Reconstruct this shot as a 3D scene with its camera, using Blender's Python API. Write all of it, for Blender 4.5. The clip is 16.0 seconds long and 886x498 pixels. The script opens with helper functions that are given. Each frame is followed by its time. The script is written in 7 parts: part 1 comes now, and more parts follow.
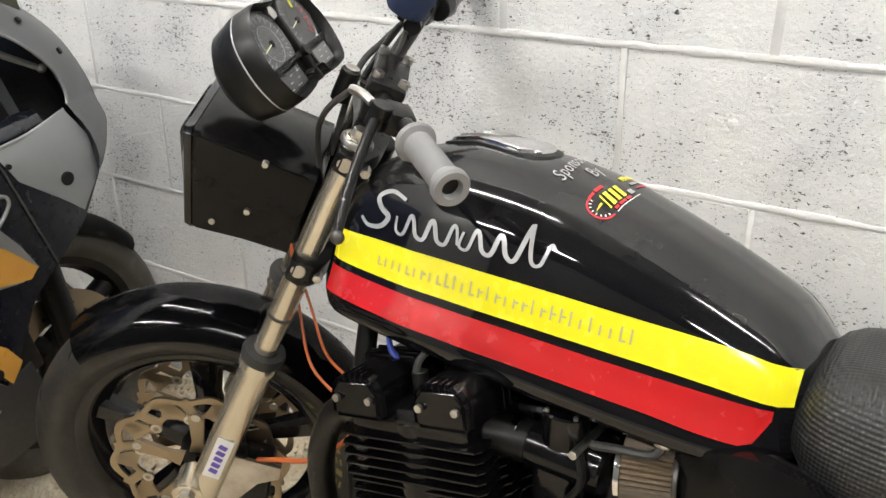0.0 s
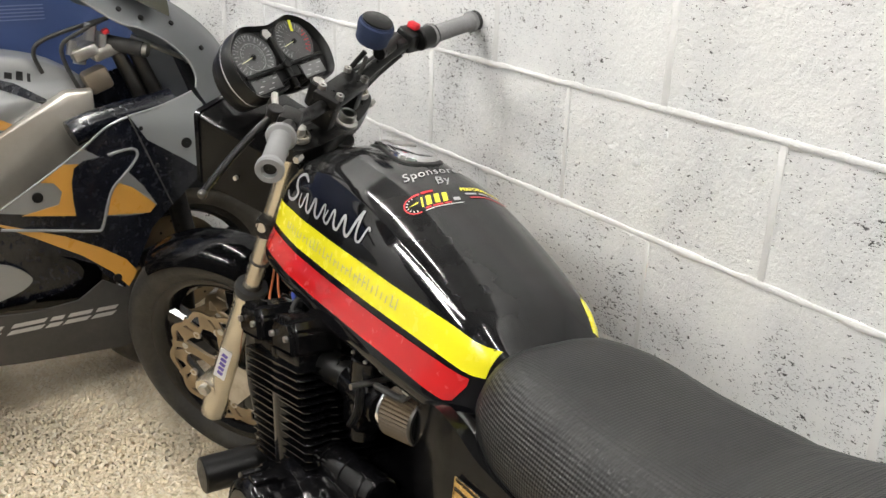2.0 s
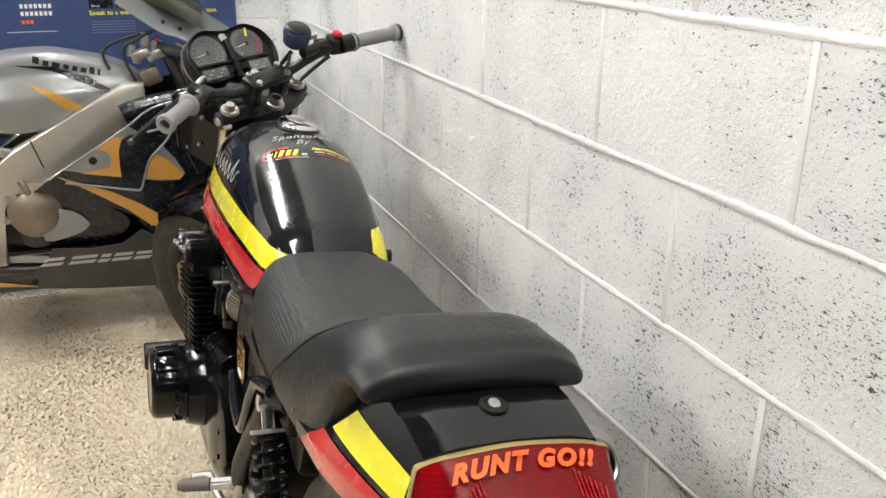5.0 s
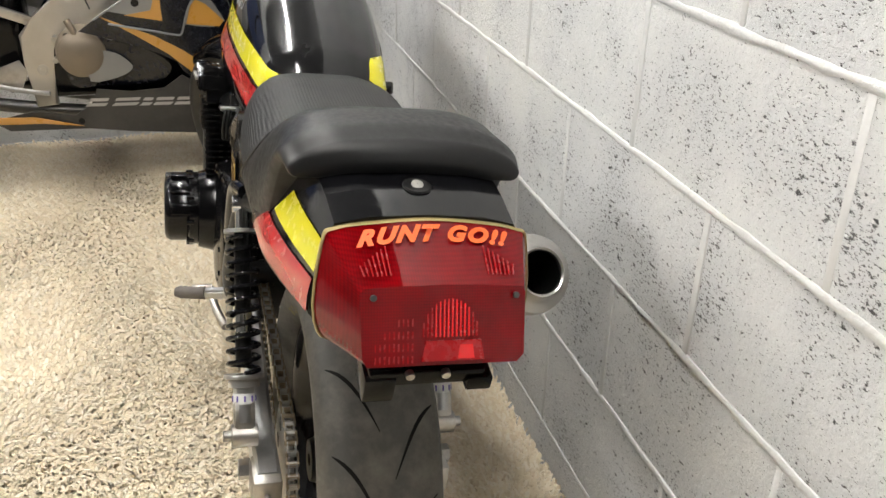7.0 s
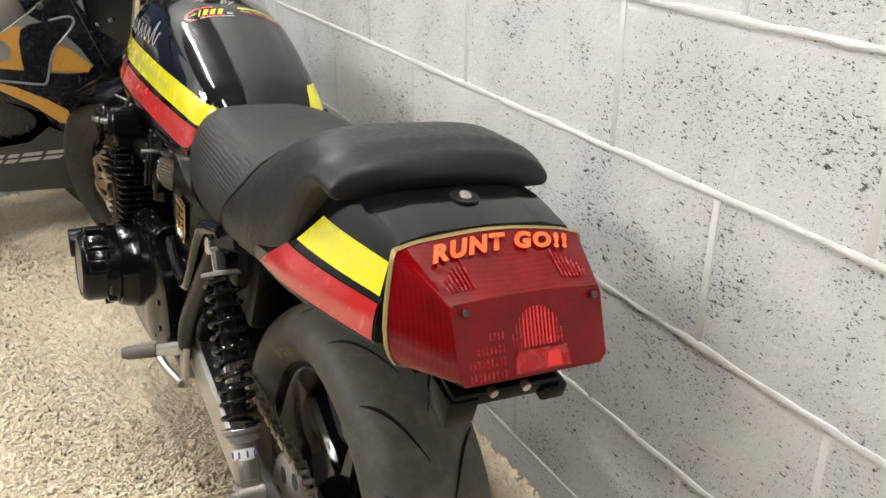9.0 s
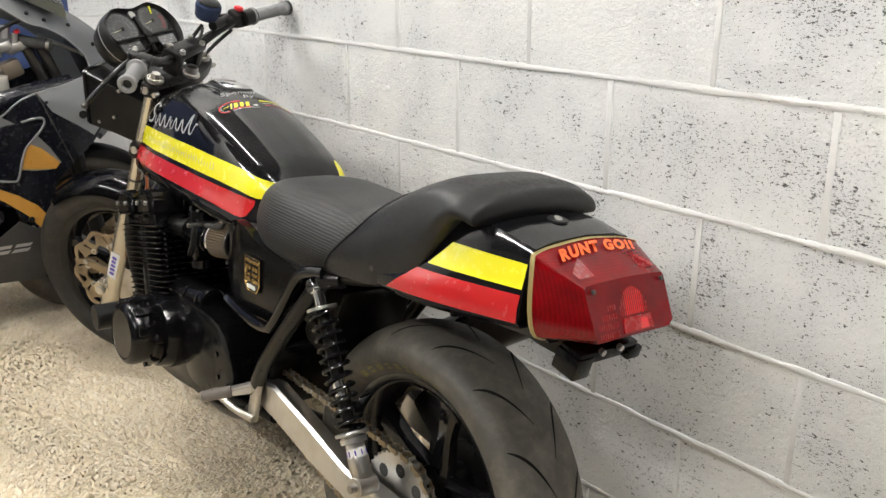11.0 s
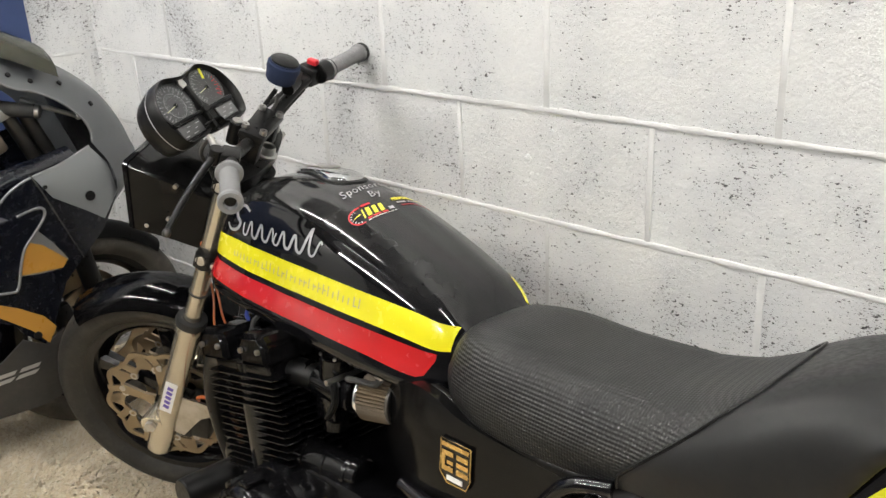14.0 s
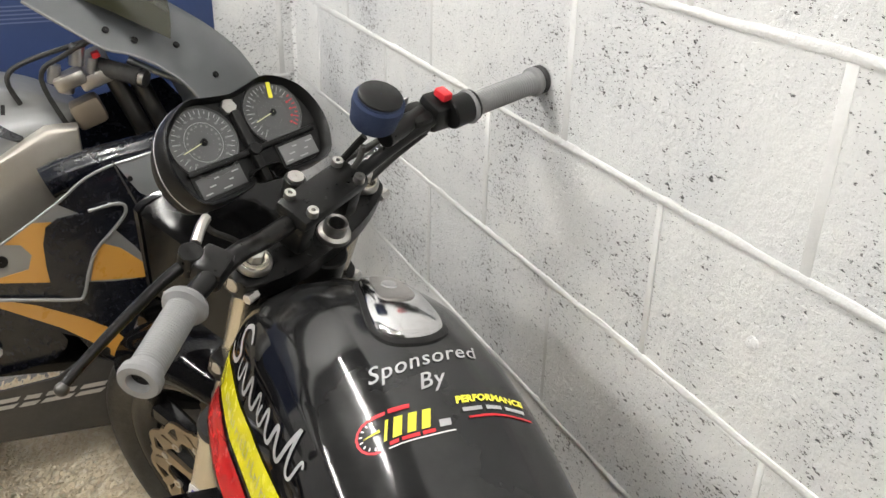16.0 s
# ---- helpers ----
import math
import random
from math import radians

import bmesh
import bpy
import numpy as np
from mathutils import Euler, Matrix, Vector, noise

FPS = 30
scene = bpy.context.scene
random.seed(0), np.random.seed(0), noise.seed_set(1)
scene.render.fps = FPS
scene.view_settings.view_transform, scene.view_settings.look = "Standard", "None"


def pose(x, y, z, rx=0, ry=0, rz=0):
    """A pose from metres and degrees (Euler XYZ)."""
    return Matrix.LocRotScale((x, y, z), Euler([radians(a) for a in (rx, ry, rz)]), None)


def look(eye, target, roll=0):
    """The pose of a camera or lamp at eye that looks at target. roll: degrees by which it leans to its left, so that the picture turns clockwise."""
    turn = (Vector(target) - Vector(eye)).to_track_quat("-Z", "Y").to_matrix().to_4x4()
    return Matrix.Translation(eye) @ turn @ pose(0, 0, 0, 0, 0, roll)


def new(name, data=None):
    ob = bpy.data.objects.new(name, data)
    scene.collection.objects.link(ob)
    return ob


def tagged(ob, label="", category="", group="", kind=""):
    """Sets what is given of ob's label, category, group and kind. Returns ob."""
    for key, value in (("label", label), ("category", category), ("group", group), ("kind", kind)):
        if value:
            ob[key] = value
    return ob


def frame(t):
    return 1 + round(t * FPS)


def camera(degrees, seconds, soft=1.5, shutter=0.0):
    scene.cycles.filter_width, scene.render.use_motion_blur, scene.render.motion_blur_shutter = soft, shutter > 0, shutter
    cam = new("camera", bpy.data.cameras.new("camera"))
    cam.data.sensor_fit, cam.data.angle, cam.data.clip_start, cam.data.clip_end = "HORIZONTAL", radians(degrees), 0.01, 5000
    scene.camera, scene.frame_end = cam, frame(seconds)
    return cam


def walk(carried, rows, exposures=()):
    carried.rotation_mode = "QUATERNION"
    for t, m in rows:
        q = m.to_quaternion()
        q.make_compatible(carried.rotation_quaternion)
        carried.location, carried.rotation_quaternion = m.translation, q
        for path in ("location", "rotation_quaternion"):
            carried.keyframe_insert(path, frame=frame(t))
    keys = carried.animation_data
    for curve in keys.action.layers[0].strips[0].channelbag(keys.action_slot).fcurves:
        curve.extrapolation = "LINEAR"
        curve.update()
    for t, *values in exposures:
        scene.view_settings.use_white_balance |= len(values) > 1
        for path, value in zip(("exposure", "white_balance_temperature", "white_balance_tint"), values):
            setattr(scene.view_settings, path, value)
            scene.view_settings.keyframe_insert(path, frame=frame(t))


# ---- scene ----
cam = camera(53.6, 16.0)
PATH = [
    (0, (0.52, -1.32, 1.233), (-0.49, 0.223, 0.457), -0.1),
    (0.5, (0.671, -1.223, 1.25), (-0.666, 0.071, 0.519), 1.1),
    (1, (0.805, -1.192, 1.261), (-0.63, -0.002, 0.538), 1.2),
    (1.3, (0.916, -1.18, 1.274), (-0.522, -0.01, 0.524), 1.3),
    (1.5, (1.006, -1.171, 1.281), (-0.443, -0.015, 0.531), 1.4),
    (2, (1.172, -1.098, 1.318), (-0.342, -0.033, 0.559), 1.3),
    (2.5, (1.325, -0.973, 1.324), (-0.311, -0.095, 0.58), 0.7),
    (3, (1.478, -0.956, 1.331), (-0.191, -0.127, 0.604), -0.2),
    (3.5, (1.646, -0.974, 1.329), (0.014, -0.077, 0.601), 0.1),
    (3.7, (1.697, -0.961, 1.337), (0.074, -0.045, 0.61), 0.3),
    (5.8, (1.946, -0.655, 1.309), (0.163, -0.122, 0.576), 0.7),
    (6, (1.96, -0.644, 1.295), (0.184, -0.133, 0.53), 0.7),
    (6.5, (1.994, -0.612, 1.247), (0.256, -0.138, 0.377), 1.2),
    (7, (2.01, -0.61, 1.222), (0.297, -0.112, 0.317), 1.5),
    (7.5, (1.989, -0.621, 1.216), (0.276, -0.109, 0.32), 1.3),
    (8, (1.941, -0.641, 1.207), (0.232, -0.09, 0.326), -0.1),
    (8.2, (1.909, -0.668, 1.18), (0.216, -0.061, 0.306), -0.4),
    (10.3, (1.894, -1.147, 1.18), (0.406, -0.004, 0.488), 1.3),
    (10.5, (1.937, -1.195, 1.185), (0.439, -0.045, 0.524), 0.7),
    (11, (1.99, -1.33, 1.221), (0.536, -0.115, 0.581), -0.1),
    (11.5, (1.991, -1.496, 1.242), (0.681, -0.115, 0.628), -0.7),
    (12, (1.953, -1.595, 1.242), (0.694, -0.157, 0.652), -0.8),
    (12.5, (1.762, -1.526, 1.23), (0.502, -0.079, 0.667), -1.6),
    (13, (1.579, -1.448, 1.294), (0.286, -0.028, 0.735), -1.8),
    (13.5, (1.383, -1.436, 1.331), (0.105, -0.031, 0.704), -1.9),
    (14, (1.223, -1.344, 1.364), (-0.07, 0.001, 0.642), -2.9),
    (14.5, (1.076, -1.151, 1.407), (-0.267, 0.131, 0.663), -4.2),
    (15, (0.907, -1.005, 1.408), (-0.449, 0.238, 0.623), -4.0),
    (15.5, (0.788, -0.836, 1.384), (-0.656, 0.267, 0.548), -1.4),
    (16, (0.771, -0.664, 1.4), (-0.85, 0.116, 0.527), 1.2),
]
# the phone's own exposure drifts a little
EXPOSURE = [(0.0, 0.08), (1.0, 0.14), (2.5, -0.06), (3.5, 0.0), (7.5, 0.0), (10.5, -0.03), (12.0, -0.02), (13.0, -0.14), (13.7, -0.14), (14.5, -0.03), (15.0, -0.1), (15.5, -0.24), (16.0, -0.06)]
walk(cam, [(t, look(eye, target, roll)) for t, eye, target, roll in PATH], EXPOSURE)

# ---- light ----
world = bpy.data.worlds.new("world")
scene.world = world
world.use_nodes = True
world.node_tree.nodes["Background"].inputs["Color"].default_value = (0.9, 0.95, 1.0, 1)
world.node_tree.nodes["Background"].inputs["Strength"].default_value = 0.05

RIGHT_LEAN = 6.0
CORNER_X, ROOM_X, ROOM_Y, CEILING_Z = -1.56, 4.2, -4.2, 2.7


# ---- materials ----
def material(name, color, rough=0.5, metal=0.0, coat=0.0, spec=0.5):
    m = bpy.data.materials.new(name)
    m.use_nodes = True
    b = m.node_tree.nodes["Principled BSDF"]
    b.inputs["Base Color"].default_value = (*color, 1)
    b.inputs["Roughness"].default_value = rough
    b.inputs["Metallic"].default_value = metal
    b.inputs["Coat Weight"].default_value = coat
    b.inputs["Coat Roughness"].default_value = 0.04
    b.inputs["Specular IOR Level"].default_value = spec
    return m


def node(m, kind, **values):
    n = m.node_tree.nodes.new(kind)
    for key, value in values.items():
        n.inputs[key].default_value = value
    return n


def link(m, a, b):
    m.node_tree.links.new(a, b)


def bsdf(m):
    return m.node_tree.nodes["Principled BSDF"]


def coords(m):
    return node(m, "ShaderNodeTexCoord").outputs["Object"]


def noise_of(m, scale, detail=4.0, rough=0.6, vector=None):
    n = node(m, "ShaderNodeTexNoise", Scale=scale, Detail=detail, Roughness=rough)
    link(m, vector if vector else coords(m), n.inputs["Vector"])
    return n.outputs["Fac"]


def ramp(m, fac, *stops):
    r = m.node_tree.nodes.new("ShaderNodeValToRGB")
    e = r.color_ramp.elements
    while len(e) < len(stops):
        e.new(0.5)
    for k, (p, c) in zip(e, stops):
        k.position = p
        k.color = (*c, 1) if len(c) == 3 else c
    link(m, fac, r.inputs["Fac"])
    return r.outputs["Color"]


def grey(v):
    return (v, v, v)


def mixed(m, fac, a, b, blend="MIX"):
    n = m.node_tree.nodes.new("ShaderNodeMix")
    n.data_type, n.blend_type = "RGBA", blend
    for value, slot in ((fac, 0), (a, 6), (b, 7)):
        if isinstance(value, (int, float)):
            n.inputs[slot].default_value = value
        elif isinstance(value, tuple):
            n.inputs[slot].default_value = (*value, 1)
        else:
            link(m, value, n.inputs[slot])
    return n.outputs[2]


def bump(m, height, strength, distance):
    n = node(m, "ShaderNodeBump", Strength=strength, Distance=distance)
    link(m, height, n.inputs["Height"])
    link(m, n.outputs["Normal"], bsdf(m).inputs["Normal"])


def worn(name, color, rough, metal=0.0, coat=0.0, dirt=(0.1, 0.09, 0.08), amount=0.35, scale=40.0, relief=0.0, spec=0.5):
    """A surface with fine grain in its gloss and a thin uneven film of dirt."""
    m = material(name, color, rough, metal, coat, spec)
    film = ramp(m, noise_of(m, scale * 0.2, 5, 0.65), (0.45, grey(0)), (0.75, grey(amount)))
    link(m, mixed(m, film, color, dirt), bsdf(m).inputs["Base Color"])
    g = noise_of(m, scale * 3, 3)
    link(m, ramp(m, g, (0.3, grey(max(0.02, rough - (0.02 if metal else 0.06)))), (0.7, grey(min(1, rough + (0.04 if metal else 0.1))))), bsdf(m).inputs["Roughness"])
    if relief:
        bump(m, g, 0.4, relief)
    return m


def block_paint():
    """White masonry paint on dense concrete block: crisp dark open pits in drifts, more on some blocks than on others."""
    m = material("painted_block", (0.78, 0.78, 0.775), 0.72, spec=0.25)
    g = node(m, "ShaderNodeNewGeometry").outputs["Position"]
    own = node(m, "ShaderNodeObjectInfo").outputs["Random"]
    drift = noise_of(m, 4.2, 5, 0.66, g)
    share = node(m, "ShaderNodeMath")
    share.operation = "MULTIPLY_ADD"
    link(m, own, share.inputs[0])
    share.inputs[1].default_value = 0.07
    link(m, drift, share.inputs[2])
    dense = ramp(m, share.outputs[0], (0.40, grey(0.12)), (0.68, grey(1.0)))
    stretch = node(m, "ShaderNodeMapping")
    stretch.inputs["Scale"].default_value = (0.75, 0.75, 1.5)
    link(m, g, stretch.inputs["Vector"])

    def pits(scale, lift, lo, hi):
        add = node(m, "ShaderNodeMath")
        add.operation = "MULTIPLY_ADD"
        link(m, dense, add.inputs[0])
        add.inputs[1].default_value = lift
        link(m, noise_of(m, scale, 3.0, 0.64, stretch.outputs["Vector"]), add.inputs[2])
        return ramp(m, add.outputs[0], (lo, grey(0)), (hi, grey(1)))

    large = pits(58, 0.085, 0.712, 0.745)
    coarse = pits(100, 0.12, 0.69, 0.735)
    fine_pits = pits(230, 0.13, 0.69, 0.73)
    thin = ramp(m, dense, (0.2, (0.83, 0.83, 0.82)), (1.0, (0.74, 0.745, 0.755)))
    broad = ramp(m, noise_of(m, 1.9, 4, 0.6, g), (0.35, grey(1.0)), (0.72, grey(0.92)))
    tint = ramp(m, own, (0.0, (1.0, 1.0, 1.0)), (1.0, (0.94, 0.945, 0.955)))
    c = mixed(m, 1.0, thin, broad, "MULTIPLY")
    c = mixed(m, 1.0, c, tint, "MULTIPLY")
    c = mixed(m, fine_pits, c, (0.2, 0.2, 0.2))
    c = mixed(m, coarse, c, (0.14, 0.14, 0.14))
    c = mixed(m, large, c, (0.09, 0.09, 0.09))
    link(m, c, bsdf(m).inputs["Base Color"])
    grain = noise_of(m, 70, 6, 0.72, g)
    h = mixed(m, fine_pits, grain, grey(0.15))
    h = mixed(m, coarse, h, grey(0.0))
    h = mixed(m, large, h, grey(0.0))
    bump(m, h, 0.85, 0.008)
    return m


BLOCK = block_paint()
MORTAR = worn("painted_mortar", (0.68, 0.68, 0.675), 0.7, dirt=(0.45, 0.45, 0.45), amount=0.4, scale=45, relief=0.006)
UPRIGHT = worn("thin_painted_mortar", (0.68, 0.68, 0.675), 0.7, dirt=(0.5, 0.5, 0.5), amount=0.6, scale=50, relief=0.002)
DIM_WALL = worn("dull_unseen_wall", (0.1, 0.097, 0.093), 0.85, dirt=(0.06, 0.057, 0.053), amount=0.4, scale=20, relief=0.001)
DARK_WALL = worn("dark_unseen_wall", (0.09, 0.088, 0.085), 0.8, dirt=(0.05, 0.05, 0.05), amount=0.4, scale=20, relief=0.001)
DARK_CEILING = worn("dark_unseen_ceiling", (0.035, 0.034, 0.033), 0.85, dirt=(0.02, 0.02, 0.02), amount=0.4, scale=15)
CONCRETE = worn("grey_concrete", (0.3, 0.29, 0.28), 0.8, dirt=(0.15, 0.14, 0.13), amount=0.5, scale=25, relief=0.002)
GLOSS_BLACK = worn("gloss_black_lacquer", (0.004, 0.004, 0.005), 0.07, dirt=(0.008, 0.008, 0.008), amount=0.1, scale=30, spec=0.38)
ENGINE_BLACK = worn("black_engine_enamel", (0.003, 0.003, 0.0035), 0.12, dirt=(0.008, 0.0075, 0.0065), amount=0.3, scale=40, spec=0.28)
SATIN_BLACK = worn("satin_black_paint", (0.0045, 0.0045, 0.0045), 0.32, dirt=(0.016, 0.014, 0.012), amount=0.3, scale=40, spec=0.24)
COWL_BLACK = worn("cowl_black", (0.004, 0.004, 0.0042), 0.14, dirt=(0.01, 0.0095, 0.009), amount=0.25, scale=30, spec=0.14)
PLASTIC = worn("black_plastic", (0.005, 0.005, 0.005), 0.36, dirt=(0.018, 0.018, 0.018), amount=0.3, scale=40, spec=0.27)
RUBBER = worn("black_rubber", (0.02, 0.02, 0.02), 0.65, dirt=(0.09, 0.085, 0.075), amount=0.6, scale=50, relief=0.0006)
TYRE = worn("tyre_rubber", (0.058, 0.053, 0.045), 0.57, dirt=(0.165, 0.147, 0.117), amount=0.75, scale=70, relief=0.0005)
FRONT_TYRE = worn("cleaner_tyre_rubber", (0.014, 0.0133, 0.012), 0.55, dirt=(0.055, 0.05, 0.041), amount=0.6, scale=70, relief=0.0006)
GREY_PEG = worn("worn_peg_rubber", (0.11, 0.095, 0.085), 0.6, dirt=(0.2, 0.18, 0.16), amount=0.5, scale=70)
GREY_RUBBER = worn("grey_rubber", (0.2, 0.2, 0.205), 0.6, dirt=(0.1, 0.1, 0.1), amount=0.3, scale=80, relief=0.0004)
CHROME = worn("chrome", (0.75, 0.75, 0.76), 0.1, 1.0, dirt=(0.3, 0.28, 0.25), amount=0.35, scale=60)
STEEL = worn("steel", (0.5, 0.49, 0.47), 0.3, 1.0, dirt=(0.16, 0.13, 0.1), amount=0.6, scale=70)
ALLOY = worn("polished_alloy", (0.6, 0.6, 0.6), 0.3, 1.0, dirt=(0.3, 0.28, 0.25), amount=0.5, scale=50)
CAST_ALLOY = worn("cast_alloy", (0.55, 0.53, 0.5), 0.38, 1.0, dirt=(0.25, 0.2, 0.14), amount=0.7, scale=60, relief=0.0004)
FORK_GOLD = worn("champagne_fork_alloy", (0.6, 0.555, 0.465), 0.2, 0.85, dirt=(0.5, 0.44, 0.34), amount=0.25, scale=150)
DISC_GOLD = worn("drilled_disc_steel", (0.3, 0.245, 0.175), 0.36, 1.0, dirt=(0.4, 0.3, 0.18), amount=0.4, scale=30)
GOLD = worn("gold_badge", (0.75, 0.52, 0.2), 0.25, 1.0, amount=0.2)
RED_PAINT = worn("red_lacquer", (0.47, 0.009, 0.011), 0.2, coat=0.9, dirt=(0.3, 0.01, 0.01), amount=0.2, scale=20)
YELLOW_PAINT = worn("yellow_lacquer", (0.76, 0.7, 0.012), 0.22, coat=0.8, dirt=(0.6, 0.5, 0.03), amount=0.2, scale=20)
RED_PLASTIC = worn("red_plastic", (0.6, 0.02, 0.03), 0.4, amount=0.1)
ORANGE_VINYL = worn("orange_vinyl", (0.95, 0.115, 0.015), 0.4, dirt=(0.6, 0.1, 0.03), amount=0.2)
SILVER_VINYL = worn("silver_vinyl", (0.44, 0.44, 0.45), 0.3, 0.4, dirt=(0.3, 0.3, 0.3), amount=0.3)
GREY_INK = worn("grey_vinyl", (0.42, 0.4, 0.2), 0.5, amount=0.1)
WHITE_VINYL = worn("white_vinyl", (0.75, 0.75, 0.75), 0.4, amount=0.1)
YELLOW_VINYL = worn("yellow_vinyl", (0.8, 0.75, 0.05), 0.4, dirt=(0.5, 0.4, 0.05), amount=0.15)
RED_VINYL = worn("red_vinyl", (0.6, 0.02, 0.03), 0.4, dirt=(0.3, 0.02, 0.02), amount=0.15)
PURPLE_VINYL = worn("purple_vinyl", (0.12, 0.08, 0.4), 0.4, amount=0.1)
BLUE_CLOTH = worn("navy_towelling", (0.012, 0.022, 0.06), 0.95, dirt=(0.03, 0.045, 0.09), amount=0.6, scale=120, relief=0.002)
ORANGE_WIRE = worn("orange_cable", (0.45, 0.1, 0.02), 0.45, amount=0.2)
BLUE_RUBBER = worn("blue_plastic", (0.03, 0.06, 0.35), 0.4, amount=0.1)
GAUZE = worn("filter_gauze", (0.075, 0.052, 0.028), 0.6, 0.0, dirt=(0.04, 0.03, 0.02), amount=0.5, scale=60)
# dial grey holds dust and also the glass's glare, put into the colour
DIAL = worn("dusty_glare_dial_face", (0.075, 0.075, 0.077), 0.35, dirt=(0.08, 0.08, 0.08), amount=0.4, scale=60)
TRIM_GOLD = worn("gold_trim_tape", (0.33, 0.25, 0.1), 0.4, 0.3, amount=0.3)
SILVER_PAINT = worn("silver_lacquer", (0.25, 0.255, 0.26), 0.33, 0.45, coat=0.35, dirt=(0.2, 0.2, 0.2), amount=0.2, scale=10)
GREY_PAINT = worn("grey_lacquer", (0.22, 0.23, 0.24), 0.32, 0.3, coat=0.5, dirt=(0.14, 0.14, 0.14), amount=0.2, scale=10)
NAVY_PAINT = worn("dark_navy_lacquer", (0.004, 0.005, 0.009), 0.22, coat=0.2, dirt=(0.012, 0.012, 0.014), amount=0.2, scale=20)
OCHRE_PAINT = worn("ochre_lacquer", (0.5, 0.25, 0.045), 0.3, coat=0.8, dirt=(0.3, 0.15, 0.04), amount=0.2, scale=15)
GREY_PLASTIC = worn("charcoal_panel", (0.03, 0.03, 0.031), 0.5, dirt=(0.07, 0.065, 0.06), amount=0.6, scale=30)
BRONZE = worn("bronze_cover", (0.22, 0.18, 0.135), 0.4, 0.5, dirt=(0.15, 0.12, 0.08), amount=0.5, scale=40)


def vinyl_seat():
    m = material("ribbed_seat_vinyl", (0.03, 0.03, 0.031), 0.48, spec=0.38)
    c = coords(m)
    total = None
    for band, scale, share in (("Z", 62.0, 1.0), ("X", 70.0, 0.6), ("Y", 56.0, 0.5)):
        w = node(m, "ShaderNodeTexWave", Scale=scale, Distortion=0.0)
        w.wave_type, w.bands_direction = "BANDS", band
        link(m, c, w.inputs["Vector"])
        n = node(m, "ShaderNodeMath")
        n.operation = "MULTIPLY_ADD"
        link(m, w.outputs["Fac"], n.inputs[0])
        n.inputs[1].default_value = share
        if total:
            link(m, total, n.inputs[2])
        else:
            n.inputs[2].default_value = 0.0
        total = n.outputs[0]
    bump(m, total, 0.32, 0.0022)
    film = ramp(m, noise_of(m, 7, 4), (0.4, (0.011, 0.011, 0.0115)), (0.75, (0.022, 0.022, 0.021)))
    link(m, film, bsdf(m).inputs["Base Color"])
    return m


RIBBED_VINYL = vinyl_seat()
SEAT_VINYL = worn("smooth_seat_vinyl", (0.007, 0.007, 0.0075), 0.42, dirt=(0.018, 0.018, 0.018), amount=0.5, scale=40, relief=0.0003, spec=0.36)


def lens_red():
    """Clear deep red moulding over a dark bowl: glossy skin, inner depths painted into its colour."""
    m = material("red_lens", (0.13, 0.001, 0.003), 0.05, coat=0.25, spec=0.2)
    b = bsdf(m)
    b.inputs["Coat Roughness"].default_value = 0.03
    grid = None
    for way in ("Y", "Z"):
        w = node(m, "ShaderNodeTexWave", Scale=110.0, Distortion=0.3, Detail=1.0)
        w.wave_type, w.bands_direction = "BANDS", way
        link(m, coords(m), w.inputs["Vector"])
        lines = ramp(m, w.outputs["Fac"], (0.25, grey(0.82)), (0.7, grey(1.0)))
        grid = lines if grid is None else mixed(m, 1.0, grid, lines, "MULTIPLY")
    flutes = mixed(m, 1.0, grid, (0.21, 0.0008, 0.003), "MULTIPLY")
    deep = ramp(m, noise_of(m, 26, 3), (0.3, grey(0.6)), (0.7, grey(1.0)))
    link(m, mixed(m, 1.0, flutes, deep, "MULTIPLY"), b.inputs["Base Color"])
    return m


def sheen_lacquer():
    """Gloss black tank lacquer, upward faces painted greyer to stand for reflected grey."""
    m = material("sheen_tank_lacquer", (0.004, 0.004, 0.005), 0.06, spec=0.42)
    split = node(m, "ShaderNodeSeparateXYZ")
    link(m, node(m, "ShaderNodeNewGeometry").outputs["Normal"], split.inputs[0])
    faces_up = ramp(m, split.outputs["Z"], (0.55, grey(0)), (0.95, grey(1)))
    patches = ramp(m, noise_of(m, 11, 4, 0.6), (0.35, grey(0.35)), (0.65, grey(1.0)))
    film = mixed(m, 1.0, faces_up, patches, "MULTIPLY")
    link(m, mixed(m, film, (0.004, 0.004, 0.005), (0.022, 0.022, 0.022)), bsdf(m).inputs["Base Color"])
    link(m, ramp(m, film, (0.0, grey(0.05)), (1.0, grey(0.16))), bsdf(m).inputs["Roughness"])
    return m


TANK_BLACK = sheen_lacquer()
DEEP_RED = worn("deep_red_plastic", (0.33, 0.004, 0.007), 0.25, dirt=(0.2, 0.003, 0.005), amount=0.4)
RED_LENS = lens_red()
DARK_STEEL = worn("dull_steel_sleeve", (0.1, 0.097, 0.092), 0.35, 0.9, dirt=(0.05, 0.045, 0.04), amount=0.5, scale=60)
LIT_RED = worn("lit_red_plastic", (0.75, 0.008, 0.012), 0.2, coat=1.0, amount=0.1)


def glass():
    m = material("clear_glass", (0.95, 0.97, 0.97), 0.03)
    bsdf(m).inputs["Transmission Weight"].default_value = 1.0
    bsdf(m).inputs["IOR"].default_value = 1.1
    return m


GLASS = glass()


def lamp_glow(strength):
    m = material("lamp_diffuser", (0.9, 0.9, 0.9), 0.5)
    bsdf(m).inputs["Emission Color"].default_value = (0.98, 0.955, 0.905, 1)
    bsdf(m).inputs["Emission Strength"].default_value = strength
    return m


